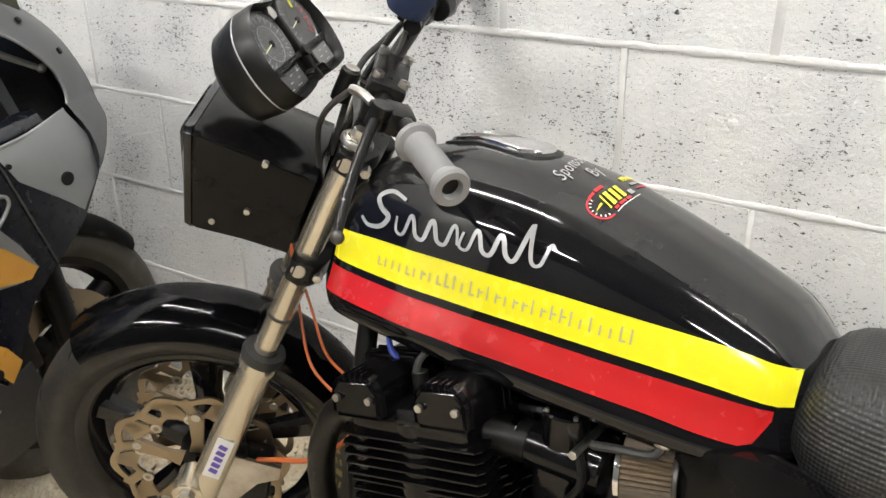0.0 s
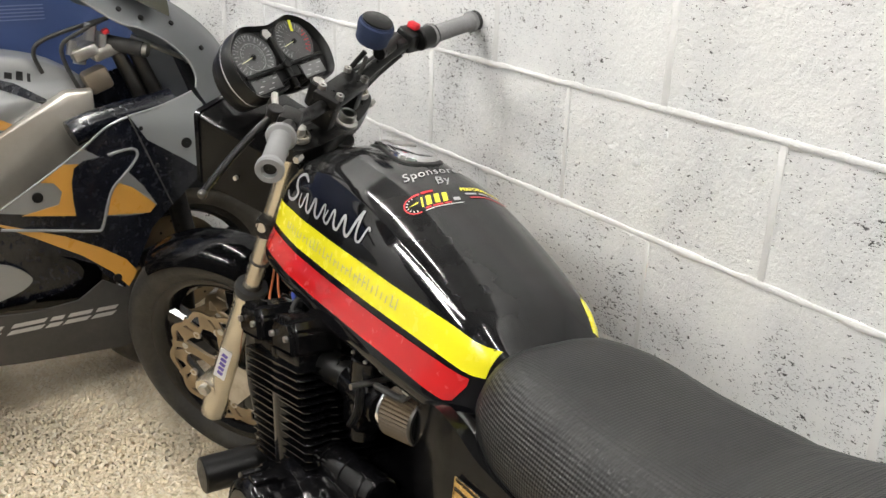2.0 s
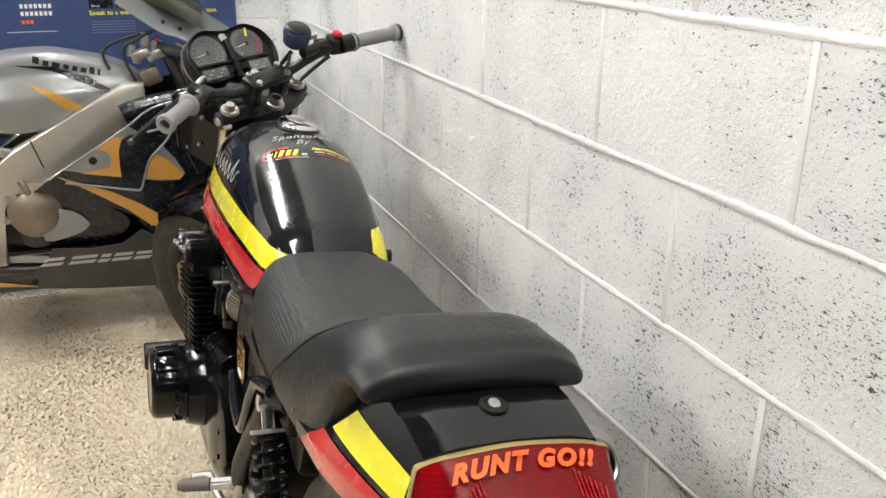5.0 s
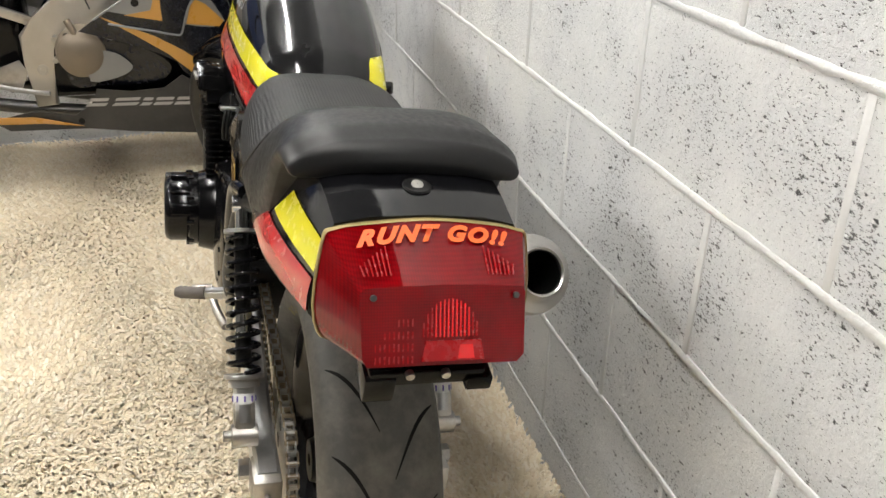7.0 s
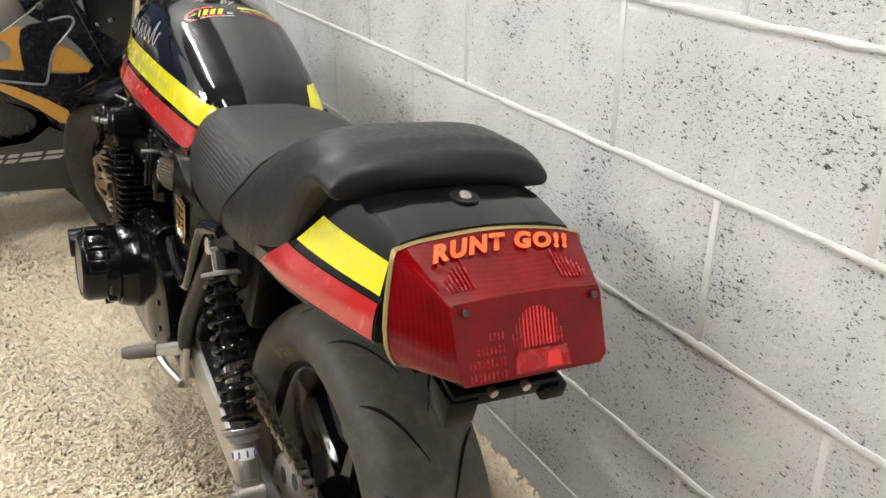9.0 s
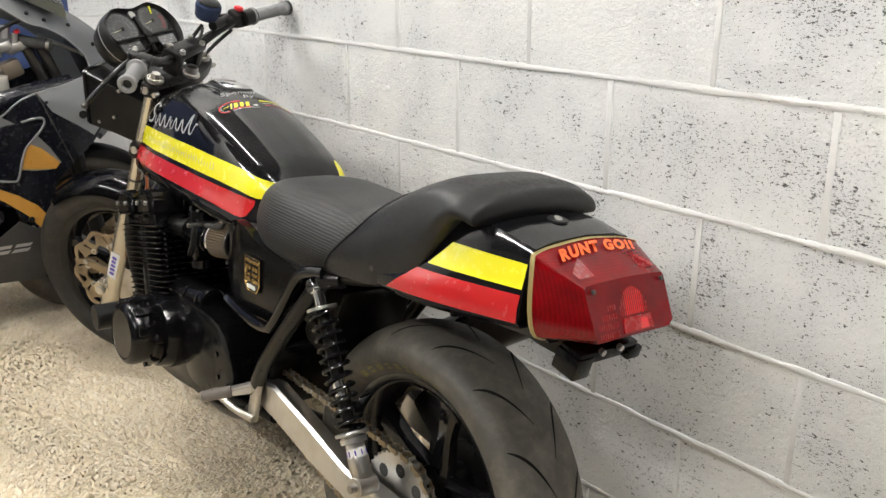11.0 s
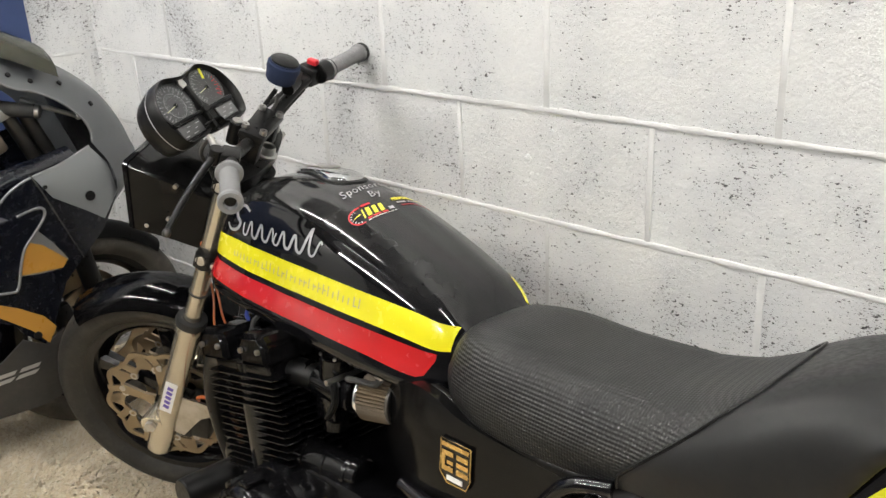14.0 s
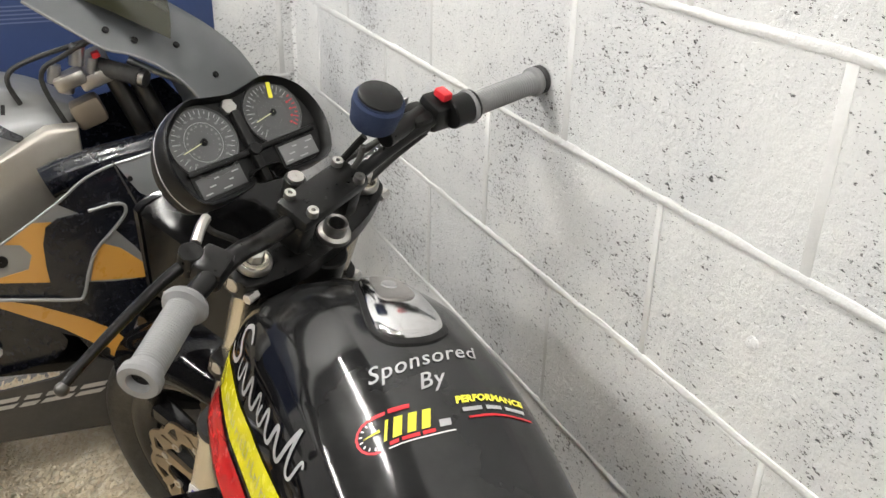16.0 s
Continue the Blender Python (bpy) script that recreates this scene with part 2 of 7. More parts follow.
def rug_wool():
    m = material("cream_wool", (0.5, 0.42, 0.3), 0.95, spec=0.1)
    i = node(m, "ShaderNodeNewGeometry").outputs["Random Per Island"]
    a = ramp(m, i, (0.0, (0.83, 0.69, 0.5)), (0.15, (0.88, 0.75, 0.55)), (0.5, (0.93, 0.81, 0.61)), (1.0, (0.98, 0.89, 0.74)))
    big = ramp(m, noise_of(m, 3.5, 4), (0.35, grey(0.83)), (0.7, grey(0.93)))
    link(m, mixed(m, 1.0, a, big, "MULTIPLY"), bsdf(m).inputs["Base Color"])
    return m


RUG = rug_wool()


# ---- shape helpers ----
def part(name, bm, mat, parent=None, label="", smooth=40):
    me = bpy.data.meshes.new(name)
    bmesh.ops.recalc_face_normals(bm, faces=bm.faces)
    bm.to_mesh(me)
    bm.free()
    me.materials.append(mat)
    if smooth:
        me.polygons.foreach_set("use_smooth", [True] * len(me.polygons))
        me.set_sharp_from_angle(angle=radians(smooth))
    ob = new(name, me)
    if parent:
        while parent.parent and parent.parent.parent:
            parent = parent.parent
        ob.parent = parent
    if label:
        tagged(ob, label)
    return ob


def thing(name, m, label, category, group="", kind=""):
    ob = new(name)
    ob.empty_display_size = 0.05
    ob.matrix_world = m
    return tagged(ob, label, category, group, kind)


def box(bm, size, loc=(0, 0, 0), turn=(0, 0, 0), bevel=0.0, m=None):
    m = (m or Matrix()) @ pose(*loc, *turn)
    r = bmesh.ops.create_cube(bm, size=1, matrix=m @ Matrix.Diagonal((*size, 1)))
    if bevel:
        edges = {e for v in r["verts"] for e in v.link_edges}
        bmesh.ops.bevel(bm, geom=list(edges), offset=bevel, segments=2, affect="EDGES", profile=0.5)
    return bm


def along(a, b):
    a, b = Vector(a), Vector(b)
    return Matrix.Translation(a) @ (b - a).to_track_quat("Z", "Y").to_matrix().to_4x4(), (b - a).length


def lathe(bm, profile, a=(0, 0, 0), b=(0, 0, 1), seg=32, m=None):
    """Turn (radius, way along a to b) points round the line from a to b."""
    t, _ = along(a, b)
    t = (m or Matrix()) @ t
    rings = []
    for r, z in profile:
        rings.append([bm.verts.new(t @ Vector((r * math.cos(2 * math.pi * k / seg), r * math.sin(2 * math.pi * k / seg), z))) for k in range(seg)])
    for p, q in zip(rings, rings[1:]):
        for k in range(seg):
            bm.faces.new((p[k], p[(k + 1) % seg], q[(k + 1) % seg], q[k]))
    return rings


def rod(bm, a, b, r, seg=16, r2=None, edge=0.0, m=None):
    n = (Vector(b) - Vector(a)).length
    r2 = r if r2 is None else r2
    e = edge or min(r, n) * 0.08
    lathe(bm, [(0.0005, 0), (r - e, 0), (r, e), (r2, n - e), (r2 - e, n), (0.0005, n)], a, b, seg, m)
    return bm


def sweep(bm, points, r, seg=10, close=False, steps=6):
    """A round tube along a smooth line through the points."""
    ps = [Vector(p) for p in points]
    fine = []
    n = len(ps)
    for i in range(n if close else n - 1):
        p0, p1, p2, p3 = (ps[(i + k) % n] if close else ps[min(max(i + k, 0), n - 1)] for k in (-1, 0, 1, 2))
        for s in range(steps):
            t = s / steps
            fine.append(0.5 * (2 * p1 + (p2 - p0) * t + (2 * p0 - 5 * p1 + 4 * p2 - p3) * t * t + (3 * p1 - p0 - 3 * p2 + p3) * t ** 3))
    if not close:
        fine.append(ps[-1])
    up = Vector((0.3, 0.2, 1)).normalized()
    rings = []
    for i, p in enumerate(fine):
        a = fine[i - 1] if i or close else p
        b = fine[(i + 1) % len(fine)] if i < len(fine) - 1 or close else p
        d = (b - a).normalized()
        x = d.cross(up)
        x = x.normalized() if x.length > 1e-4 else Vector((1, 0, 0))
        up = x.cross(d).normalized()
        rr = r(i / max(1, len(fine) - 1)) if callable(r) else r
        rings.append([bm.verts.new(p + rr * (math.cos(2 * math.pi * k / seg) * x + math.sin(2 * math.pi * k / seg) * up)) for k in range(seg)])
    pairs = list(zip(rings, rings[1:] + rings[:1])) if close else list(zip(rings, rings[1:]))
    for p, q in pairs:
        for k in range(seg):
            bm.faces.new((p[k], p[(k + 1) % seg], q[(k + 1) % seg], q[k]))
    if not close:
        bm.faces.new(rings[0])
        bm.faces.new(rings[-1])
    return bm


def loft(bm, sections, caps=True):
    """Skin closed sections with the same number of points."""
    rings = [[bm.verts.new(Vector(p)) for p in s] for s in sections]
    n = len(rings[0])
    for p, q in zip(rings, rings[1:]):
        for k in range(n):
            bm.faces.new((p[k], p[(k + 1) % n], q[(k + 1) % n], q[k]))
    if caps:
        bm.faces.new(rings[0])
        bm.faces.new(rings[-1])
    return bm


def spline(xs, ys, x):
    """Smooth (monotone cubic) curve through points."""
    xs, ys = list(xs), list(ys)
    if x <= xs[0]:
        return ys[0]
    if x >= xs[-1]:
        return ys[-1]
    d = [(ys[i + 1] - ys[i]) / (xs[i + 1] - xs[i]) for i in range(len(xs) - 1)]
    t = [d[0]] + [0 if d[i - 1] * d[i] <= 0 else 2 * d[i - 1] * d[i] / (d[i - 1] + d[i]) for i in range(1, len(d))] + [d[-1]]
    i = max(k for k in range(len(xs) - 1) if xs[k] <= x)
    h = xs[i + 1] - xs[i]
    s = (x - xs[i]) / h
    return (2 * s ** 3 - 3 * s ** 2 + 1) * ys[i] + (s ** 3 - 2 * s ** 2 + s) * h * t[i] + (3 * s ** 2 - 2 * s ** 3) * ys[i + 1] + (s ** 3 - s ** 2) * h * t[i + 1]


def prism(bm, outline, lo, hi, m=None, bevel=0.0):
    """A flat outline (u, v) made solid from lo to hi along its third axis."""
    m = m or Matrix()
    low = [bm.verts.new(m @ Vector((u, v, lo))) for u, v in outline]
    top = [bm.verts.new(m @ Vector((u, v, hi))) for u, v in outline]
    faces = [bm.faces.new(low[::-1]), bm.faces.new(top)]
    n = len(low)
    for k in range(n):
        faces.append(bm.faces.new((low[k], low[(k + 1) % n], top[(k + 1) % n], top[k])))
    if bevel:
        bmesh.ops.bevel(bm, geom=list(faces[0].edges) + list(faces[1].edges), offset=bevel, segments=2, affect="EDGES", profile=0.5)
    return bm


def round_line(points, steps=5, close=True):
    """Points of a smooth line through points (any dimension)."""
    ps = [Vector(p) for p in points]
    n, out = len(ps), []
    for i in range(n if close else n - 1):
        p0, p1, p2, p3 = (ps[(i + k) % n] if close else ps[min(max(i + k, 0), n - 1)] for k in (-1, 0, 1, 2))
        for s in range(steps):
            t = s / steps
            out.append(0.5 * (2 * p1 + (p2 - p0) * t + (2 * p0 - 5 * p1 + 4 * p2 - p3) * t * t + (3 * p1 - p0 - 3 * p2 + p3) * t ** 3))
    if not close:
        out.append(ps[-1])
    return out


def skin(bm, outline, place, thick, cell=0.03, m=None):
    """A thin curved panel: a flat outline (u, v) cut into cells, then set by place(u, v) -> point; thick: a way to its back."""
    vs = [bm.verts.new((u, v, 0)) for u, v in outline]
    bm.faces.new(vs)
    for axis, no in ((0, (1, 0, 0)), (1, (0, 1, 0))):
        lo, hi = min(p[axis] for p in outline), max(p[axis] for p in outline)
        c = math.ceil(lo / cell) * cell
        while c < hi:
            bmesh.ops.bisect_plane(bm, geom=bm.verts[:] + bm.edges[:] + bm.faces[:], dist=1e-6, plane_co=(c if axis == 0 else 0, c if axis == 1 else 0, 0), plane_no=no)
            c += cell
    bmesh.ops.triangulate(bm, faces=[f for f in bm.faces if len(f.verts) > 4])
    for v in bm.verts:
        v.co = Vector(place(v.co.x, v.co.y))
    if m:
        bm.transform(m)
    if thick:
        r = bmesh.ops.extrude_face_region(bm, geom=bm.faces[:])
        t = Vector(thick)
        for e in r["geom"]:
            if isinstance(e, bmesh.types.BMVert):
                e.co += t
    return bm


def letters(text, size, place, slant=0.0, spread=1.0, thin=0.0):
    """A mesh of words in the built-in font, each point set by place(u, v)."""
    c = bpy.data.curves.new("words", "FONT")
    c.body, c.size, c.shear, c.space_character, c.offset, c.resolution_u = text, size, slant, spread, thin, 3
    ob = bpy.data.objects.new("words", c)
    me = ob.to_mesh()
    bm = bmesh.new()
    bm.from_mesh(me)
    ob.to_mesh_clear()
    bpy.data.objects.remove(ob)
    bpy.data.curves.remove(c)
    for v in bm.verts:
        v.co = Vector(place(v.co.x, v.co.y))
    return bm


# ---- the room ----
def wall_pieces(parent, m, u0, u1, z0, z1, course, shift):
    """Blocks 440 x 215 mm in half bond, set back from thick painted mortar beads. m: wall frame, u along it, w out of it."""
    rng = random.Random(5)
    shapes = {}
    k, z = 0, z0
    while z < z1:
        u = u0 - 0.45 + ((shift + (0.225 if k % 2 else 0)) - u0) % 0.45
        while u < u1:
            a, b = max(u, u0), min(u + 0.45, u1)
            if b - a > 0.03:
                key = round(b - a, 3)
                if key not in shapes:
                    bm = bmesh.new()
                    box(bm, (b - a - 0.005, 0.219, 0.06), (0, 0, -0.03), bevel=0.003)
                    ob = part("block", bm, BLOCK, None, smooth=0)
                    shapes[key] = ob.data
                    bpy.data.objects.remove(ob)
                ob = new("block", shapes[key])
                ob.parent = parent
                ob.matrix_local = m @ pose((a + b) / 2, z + 0.1125, rng.uniform(-0.0015, 0.0015))
            u += 0.45
        z += 0.225
        k += 1
    bm = bmesh.new()
    z = z0
    while z <= z1:
        line = []
        u = u0
        while u <= u1:
            line.append((u, z + rng.uniform(-0.001, 0.001)))
            u += 0.035
        rings = []
        for u, zz in line:
            h, d = 0.0052 + rng.uniform(-0.0016, 0.0016), 0.0024 + rng.uniform(-0.0013, 0.0013)
            rings.append([m @ Vector((u, zz + q * h, -0.006 if abs(q) > 1 else d * (1 - q * q * 0.6))) for q in (-1.4, -1, -0.5, 0, 0.5, 1, 1.4)])
        vr = [[bm.verts.new(p) for p in r] for r in rings]
        for p, q in zip(vr, vr[1:]):
            for i in range(6):
                bm.faces.new((p[i], p[i + 1], q[i + 1], q[i]))
        z += 0.225
    part("bed_joints", bm, MORTAR, parent)
    bm = bmesh.new()
    k, z = 0, z0
    while z < z1:
        u = u0 - 0.45 + ((shift + (0.225 if k % 2 else 0)) - u0) % 0.45
        while u < u1:
            if u > u0 + 0.02:
                uu = u + rng.uniform(-0.003, 0.003)
                box(bm, (0.0125 + rng.uniform(-0.003, 0.003), 0.216, 0.012), (uu, z + 0.1125, -0.0053 + rng.uniform(-0.0004, 0.0006)), (0, 0, rng.uniform(-0.6, 0.6)), 0.0012, m)
            u += 0.45
        z += 0.225
        k += 1
    part("upright_joints", bm, UPRIGHT, parent)


Z0 = 0.095 - 0.225
wall_frame = Matrix(((1, 0, 0, 0), (0, 0, -1, 0), (0, 1, 0, 0), (0, 0, 0, 1)))
end_frame = Matrix(((0, 0, 1, CORNER_X), (1, 0, 0, 0), (0, 1, 0, 0), (0, 0, 0, 1)))


def slab(name, size, loc, mat, label="", category=""):
    bm = bmesh.new()
    box(bm, size, loc)
    return tagged(part(name, bm, mat, None, smooth=0), label, category, kind="structure")


H = CEILING_Z
wall_north = slab("wall_north", (ROOM_X - CORNER_X + 0.4, 0.15, H + 0.2), ((ROOM_X + CORNER_X) / 2, 0.135, H / 2 - 0.1), MORTAR, "white painted concrete block wall with dark pitted patches", "wall")
wall_west = slab("wall_west", (0.15, -ROOM_Y + 0.2, H + 0.2), (CORNER_X - 0.135, ROOM_Y / 2, H / 2 - 0.1), MORTAR, "white painted concrete block end wall behind the sports bike", "wall")
# east and south walls and ceiling are unseen, added dark to keep reflections black
wall_east = slab("wall_east", (0.15, -ROOM_Y + 0.4, H + 0.2), (ROOM_X + 0.075, ROOM_Y / 2, H / 2 - 0.1), DARK_WALL, "unseen plain dark wall added for dark reflections", "wall")
wall_south = slab("wall_south", (ROOM_X - CORNER_X + 0.4, 0.15, H + 0.2), ((ROOM_X + CORNER_X) / 2, ROOM_Y - 0.075, H / 2 - 0.1), DIM_WALL, "unseen plain dull wall added for dark reflections", "wall")
floor = slab("floor", (ROOM_X - CORNER_X + 0.6, -ROOM_Y + 0.6, 0.1), ((ROOM_X + CORNER_X) / 2, ROOM_Y / 2, -0.052), CONCRETE, "grey concrete garage floor", "floor")
ceiling = slab("ceiling", (ROOM_X - CORNER_X + 0.4, -ROOM_Y + 0.4, 0.1), ((ROOM_X + CORNER_X) / 2, ROOM_Y / 2, H + 0.05), DARK_CEILING, "unseen plain dark ceiling added for dark reflections", "ceiling")


def ceiling_tube(x, y, length, power, turn=0.0):
    """A bare batten light: white body with a glowing tube."""
    t = thing("batten_light", pose(x, y, CEILING_Z, 0, 0, turn), "white ceiling batten with a glowing tube", "ceiling light", "ceiling battens")
    bm = bmesh.new()
    box(bm, (length, 0.06, 0.05), (0, 0, -0.027), bevel=0.006)
    part("batten", bm, WHITE_VINYL, t)
    bm = bmesh.new()
    rod(bm, (-length / 2 + 0.03, 0, -0.075), (length / 2 - 0.03, 0, -0.075), 0.016)
    part("tube", bm, lamp_glow(power), t)
    return t


TUBE = 207.0
ceiling_tube(-0.8, -0.75, 1.4, 1.12 * TUBE)
ceiling_tube(1.6, -0.62, 1.5, 1.15 * TUBE)
ceiling_tube(-0.8, -2.7, 1.4, 1.45 * TUBE)
ceiling_tube(1.6, -2.7, 1.5, 1.45 * TUBE)

# ---- the black naked motorcycle ----
bike = thing("motorcycle", pose(0, -0.475, 0, -RIGHT_LEAN, 0, 0), "black roadster motorcycle with yellow and red stripes, leaning on the wall", "motorcycle")

RAKE, STEER = 25.7, 35.0
HEAD = Matrix.Translation((-0.193, 0, 0.923)) @ Matrix.Rotation(radians(RAKE), 4, "Y") @ Matrix.Rotation(radians(STEER), 4, "Z")


def steered(p):
    return HEAD @ Vector(p)


# tank: half profile as (share of half width, share of depth)
TANK_HALF = [(0.0, 0.0), (0.3, 0.02), (0.5, 0.08), (0.6, 0.12), (0.66, 0.158), (0.685, 0.185), (0.755, 0.27), (0.805, 0.37), (0.85, 0.5), (0.91, 0.69), (0.965, 0.795), (1.0, 0.89), (0.975, 0.965), (0.86, 1.0)]
TANK_X = [-0.218, -0.206, -0.165, -0.1, -0.03, 0.03, 0.12, 0.197, 0.272, 0.328, 0.376, 0.414]
TANK_TOP = [0.80, 0.84, 0.89, 0.914, 0.925, 0.922, 0.908, 0.884, 0.855, 0.830, 0.804, 0.765]
TANK_WIDE = [0.084, 0.121, 0.155, 0.166, 0.172, 0.172, 0.168, 0.162, 0.153, 0.145, 0.134, 0.106]
TANK_LOW = [0.755, 0.72, 0.694, 0.689, 0.684, 0.679, 0.671, 0.664, 0.658, 0.655, 0.656, 0.672]


def tank_half(x):
    t, w, b = spline(TANK_X, TANK_TOP, x), spline(TANK_X, TANK_WIDE, x), spline(TANK_X, TANK_LOW, x)
    # the shoulder crease moves outwards towards the seat
    g = min(1, max(0, (x - 0.0) / 0.38))
    line = round_line([((a + 0.5 * g * a * a * (1 - a)) * w, t - d * (t - b), 0) for a, d in TANK_HALF], 4, False)
    return [(p.x, p.y) for p in line]


def tank_side(x, z, off=0.0012):
    half = tank_half(x)
    for (y0, z0), (y1, z1) in zip(half, half[1:]):
        if z1 <= z <= z0 and z0 - z1 > 1e-6:
            return y0 + (y1 - y0) * (z0 - z) / (z0 - z1) + off
    return half[-1][0] + off


def tank_top(x, y, off=0.0012):
    half = tank_half(x)
    for (y0, z0), (y1, z1) in zip(half, half[1:]):
        if y0 <= abs(y) <= y1 and y1 - y0 > 1e-6:
            return z0 + (z1 - z0) * (abs(y) - y0) / (y1 - y0) + off
    return half[-1][1]


bm = bmesh.new()
sections = []
for i in range(49):
    x = TANK_X[0] + (TANK_X[-1] - TANK_X[0]) * i / 48
    half = tank_half(x)
    sections.append([(x, -y, z) for y, z in half] + [(x, y, z) for y, z in half[::-1]][:-1])
loft(bm, sections)
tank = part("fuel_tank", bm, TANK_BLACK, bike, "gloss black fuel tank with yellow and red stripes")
tank.location.y = 0.018


def tank_stripe(name, side, mat, lo, hi, x0=-0.186, x1=0.402, round_end=0.0):
    bm = bmesh.new()
    rows = []
    n = 44
    for i in range(n + 1):
        x = x0 + (x1 - x0) * i / n
        b = min(hi(x), tank_half(x)[0][1] - 0.014)
        a = min(lo(x), b - 0.001)
        if round_end:
            cut = max(0, (x - (x1 - round_end)) / round_end)
            a += (b - a) * (1 - math.sqrt(max(0, 1 - cut * cut))) * 0.75
        rows.append([bm.verts.new((x, side * tank_side(x, a + (b - a) * k / 16, 0.0016), a + (b - a) * k / 16)) for k in range(17)])
    for p, q in zip(rows, rows[1:]):
        for k in range(16):
            bm.faces.new((p[k], p[k + 1], q[k + 1], q[k]))
    return part(name, bm, mat, tank)


def line_at(za, zb, xa=-0.11, xb=0.394):
    return lambda x: za + (zb - za) * (x - xa) / (xb - xa)


STRIPE_X = [-0.17, -0.11, 0.09, 0.25, 0.338, 0.39]


def edge(*heights):
    return lambda x: spline(STRIPE_X, heights, x)


YELLOW_TOP = edge(0.807, 0.809, 0.803, 0.791, 0.781, 0.768)
YELLOW_LOW = edge(0.768, 0.766, 0.758, 0.747, 0.738, 0.730)
RED_TOP = edge(0.759, 0.757, 0.748, 0.737, 0.730, 0.725)
RED_LOW = edge(0.726, 0.723, 0.712, 0.698, 0.687, 0.684)
for side in (-1, 1):
    tank_stripe("yellow_stripe", side, YELLOW_PAINT, YELLOW_LOW, YELLOW_TOP if side < 0 else lambda x: YELLOW_TOP(x) + 0.3 * max(0, x - 0.29))
    tank_stripe("red_stripe", side, RED_PAINT, RED_LOW, RED_TOP, x1=0.386, round_end=0.03)


def on_top(x0, y0, turn=0.0, flip=1):
    """Words lying on the tank: read from behind, u to the right, v to the front."""
    c, s = math.cos(radians(turn)), math.sin(radians(turn))

    def place(u, v):
        x, y = x0 - (u * s + v * c), y0 + u * c - v * s
        return x, y, tank_top(x, y)
    return place


def on_side(x0, z0, slope, side=-1):
    def place(u, v):
        x = x0 + u
        z = z0 + v - slope * u
        return x, side * tank_side(x, z, 0.0018), z
    return place


# flush filler cap: a chrome lid with a flat hinged front and a rounded lip behind
CAP = round_line([(-0.094, 0.004, 0), (-0.099, 0.027, 0), (-0.092, 0.05, 0), (-0.04, 0.058, 0), (0.018, 0.059, 0), (0.04, 0.045, 0), (0.049, 0.02, 0), (0.045, -0.008, 0), (0.02, -0.022, 0), (-0.04, -0.012, 0)], 5)
CAP_MID = Vector((-0.025, 0.02, 0))


def cap_ring(grow, lift):
    out = []
    for p in CAP:
        q = CAP_MID + (p - CAP_MID) * grow
        out.append((q.x, q.y, tank_top(q.x, q.y, lift)))
    return out


bm = bmesh.new()
loft(bm, [cap_ring(1.0, -0.003), cap_ring(1.0, 0.005), cap_ring(0.97, 0.0078), cap_ring(0.9, 0.0088), cap_ring(0.45, 0.0098)])
cap = part("filler_cap", bm, CHROME, tank, "chrome flush filler cap with a key flap")
gasket = bmesh.new()
loft(gasket, [cap_ring(1.14, -0.001), cap_ring(1.12, 0.0024), cap_ring(1.03, 0.0034), cap_ring(0.92, 0.002)], False)
part("cap_gasket", gasket, PLASTIC, tank, "black rubber ring round the cap")
bm = bmesh.new()
flap = [(p.x, p.y) for p in round_line([(-0.088, 0.014, 0), (-0.09, 0.03, 0), (-0.084, 0.043, 0), (-0.04, 0.046, 0), (-0.02, 0.042, 0), (-0.016, 0.02, 0), (-0.022, 0.002, 0), (-0.05, 0.004, 0)], 3)]
skin(bm, flap, lambda u, v: (u, v, tank_top(u, v, 0.0112)), (0, 0, -0.003), 0.02)
flap = part("key_flap", bm, STEEL, cap, "dull steel key flap")
bm = bmesh.new()
lathe(bm, [(0.0005, 0.0015), (0.006, 0.0015), (0.0085, 0.0022), (0.0095, 0.0)], (-0.052, 0.024, tank_top(-0.052, 0.024, 0.0112)), (-0.052, 0.024, 2), 20)
part("key_lock", bm, ALLOY, cap)

# words and marks on the tank
part("sponsor_lettering", letters("Sponsored", 0.0285, on_top(0.102, -0.058, 10), 0.55, 1.1, 0.0002), SILVER_VINYL, tank, "silver script words", 0)
part("sponsor_lettering", letters("By", 0.0285, on_top(0.123, -0.012, 8), 0.55, 1.1, 0.0002), SILVER_VINYL, tank, "silver script words", 0)
part("sponsor_lettering", letters("PERFORMANCE", 0.0112, on_top(0.145, 0.018, 2), 0.3, 1.05, 0.0006), YELLOW_VINYL, tank, "yellow capital words", 0)


def flat_mark(name, pts, mat, place, label="", lift=0.0):
    bm = bmesh.new()
    skin(bm, pts, lambda u, v: Vector(place(u, v)) + Vector((0, 0, lift)), None, 0.012)
    return part(name, bm, mat, tank, label, 0)


def bar(u, v, w, h, lean=0.0):
    return [(u, v), (u + w, v), (u + w + lean * h, v + h), (u + lean * h, v + h)]


deck = on_top(0.155, 0.018, 2)
for k, w in enumerate((0.022, 0.018, 0.024)):
    flat_mark("sponsor_bar", bar(0.003 + (0, 0.027, 0.05)[k], -0.0005, w, 0.0045, 0.2), SILVER_VINYL, deck)
flat_mark("sponsor_bar", bar(0.006, -0.0085, 0.076, 0.0024), RED_VINYL, deck)
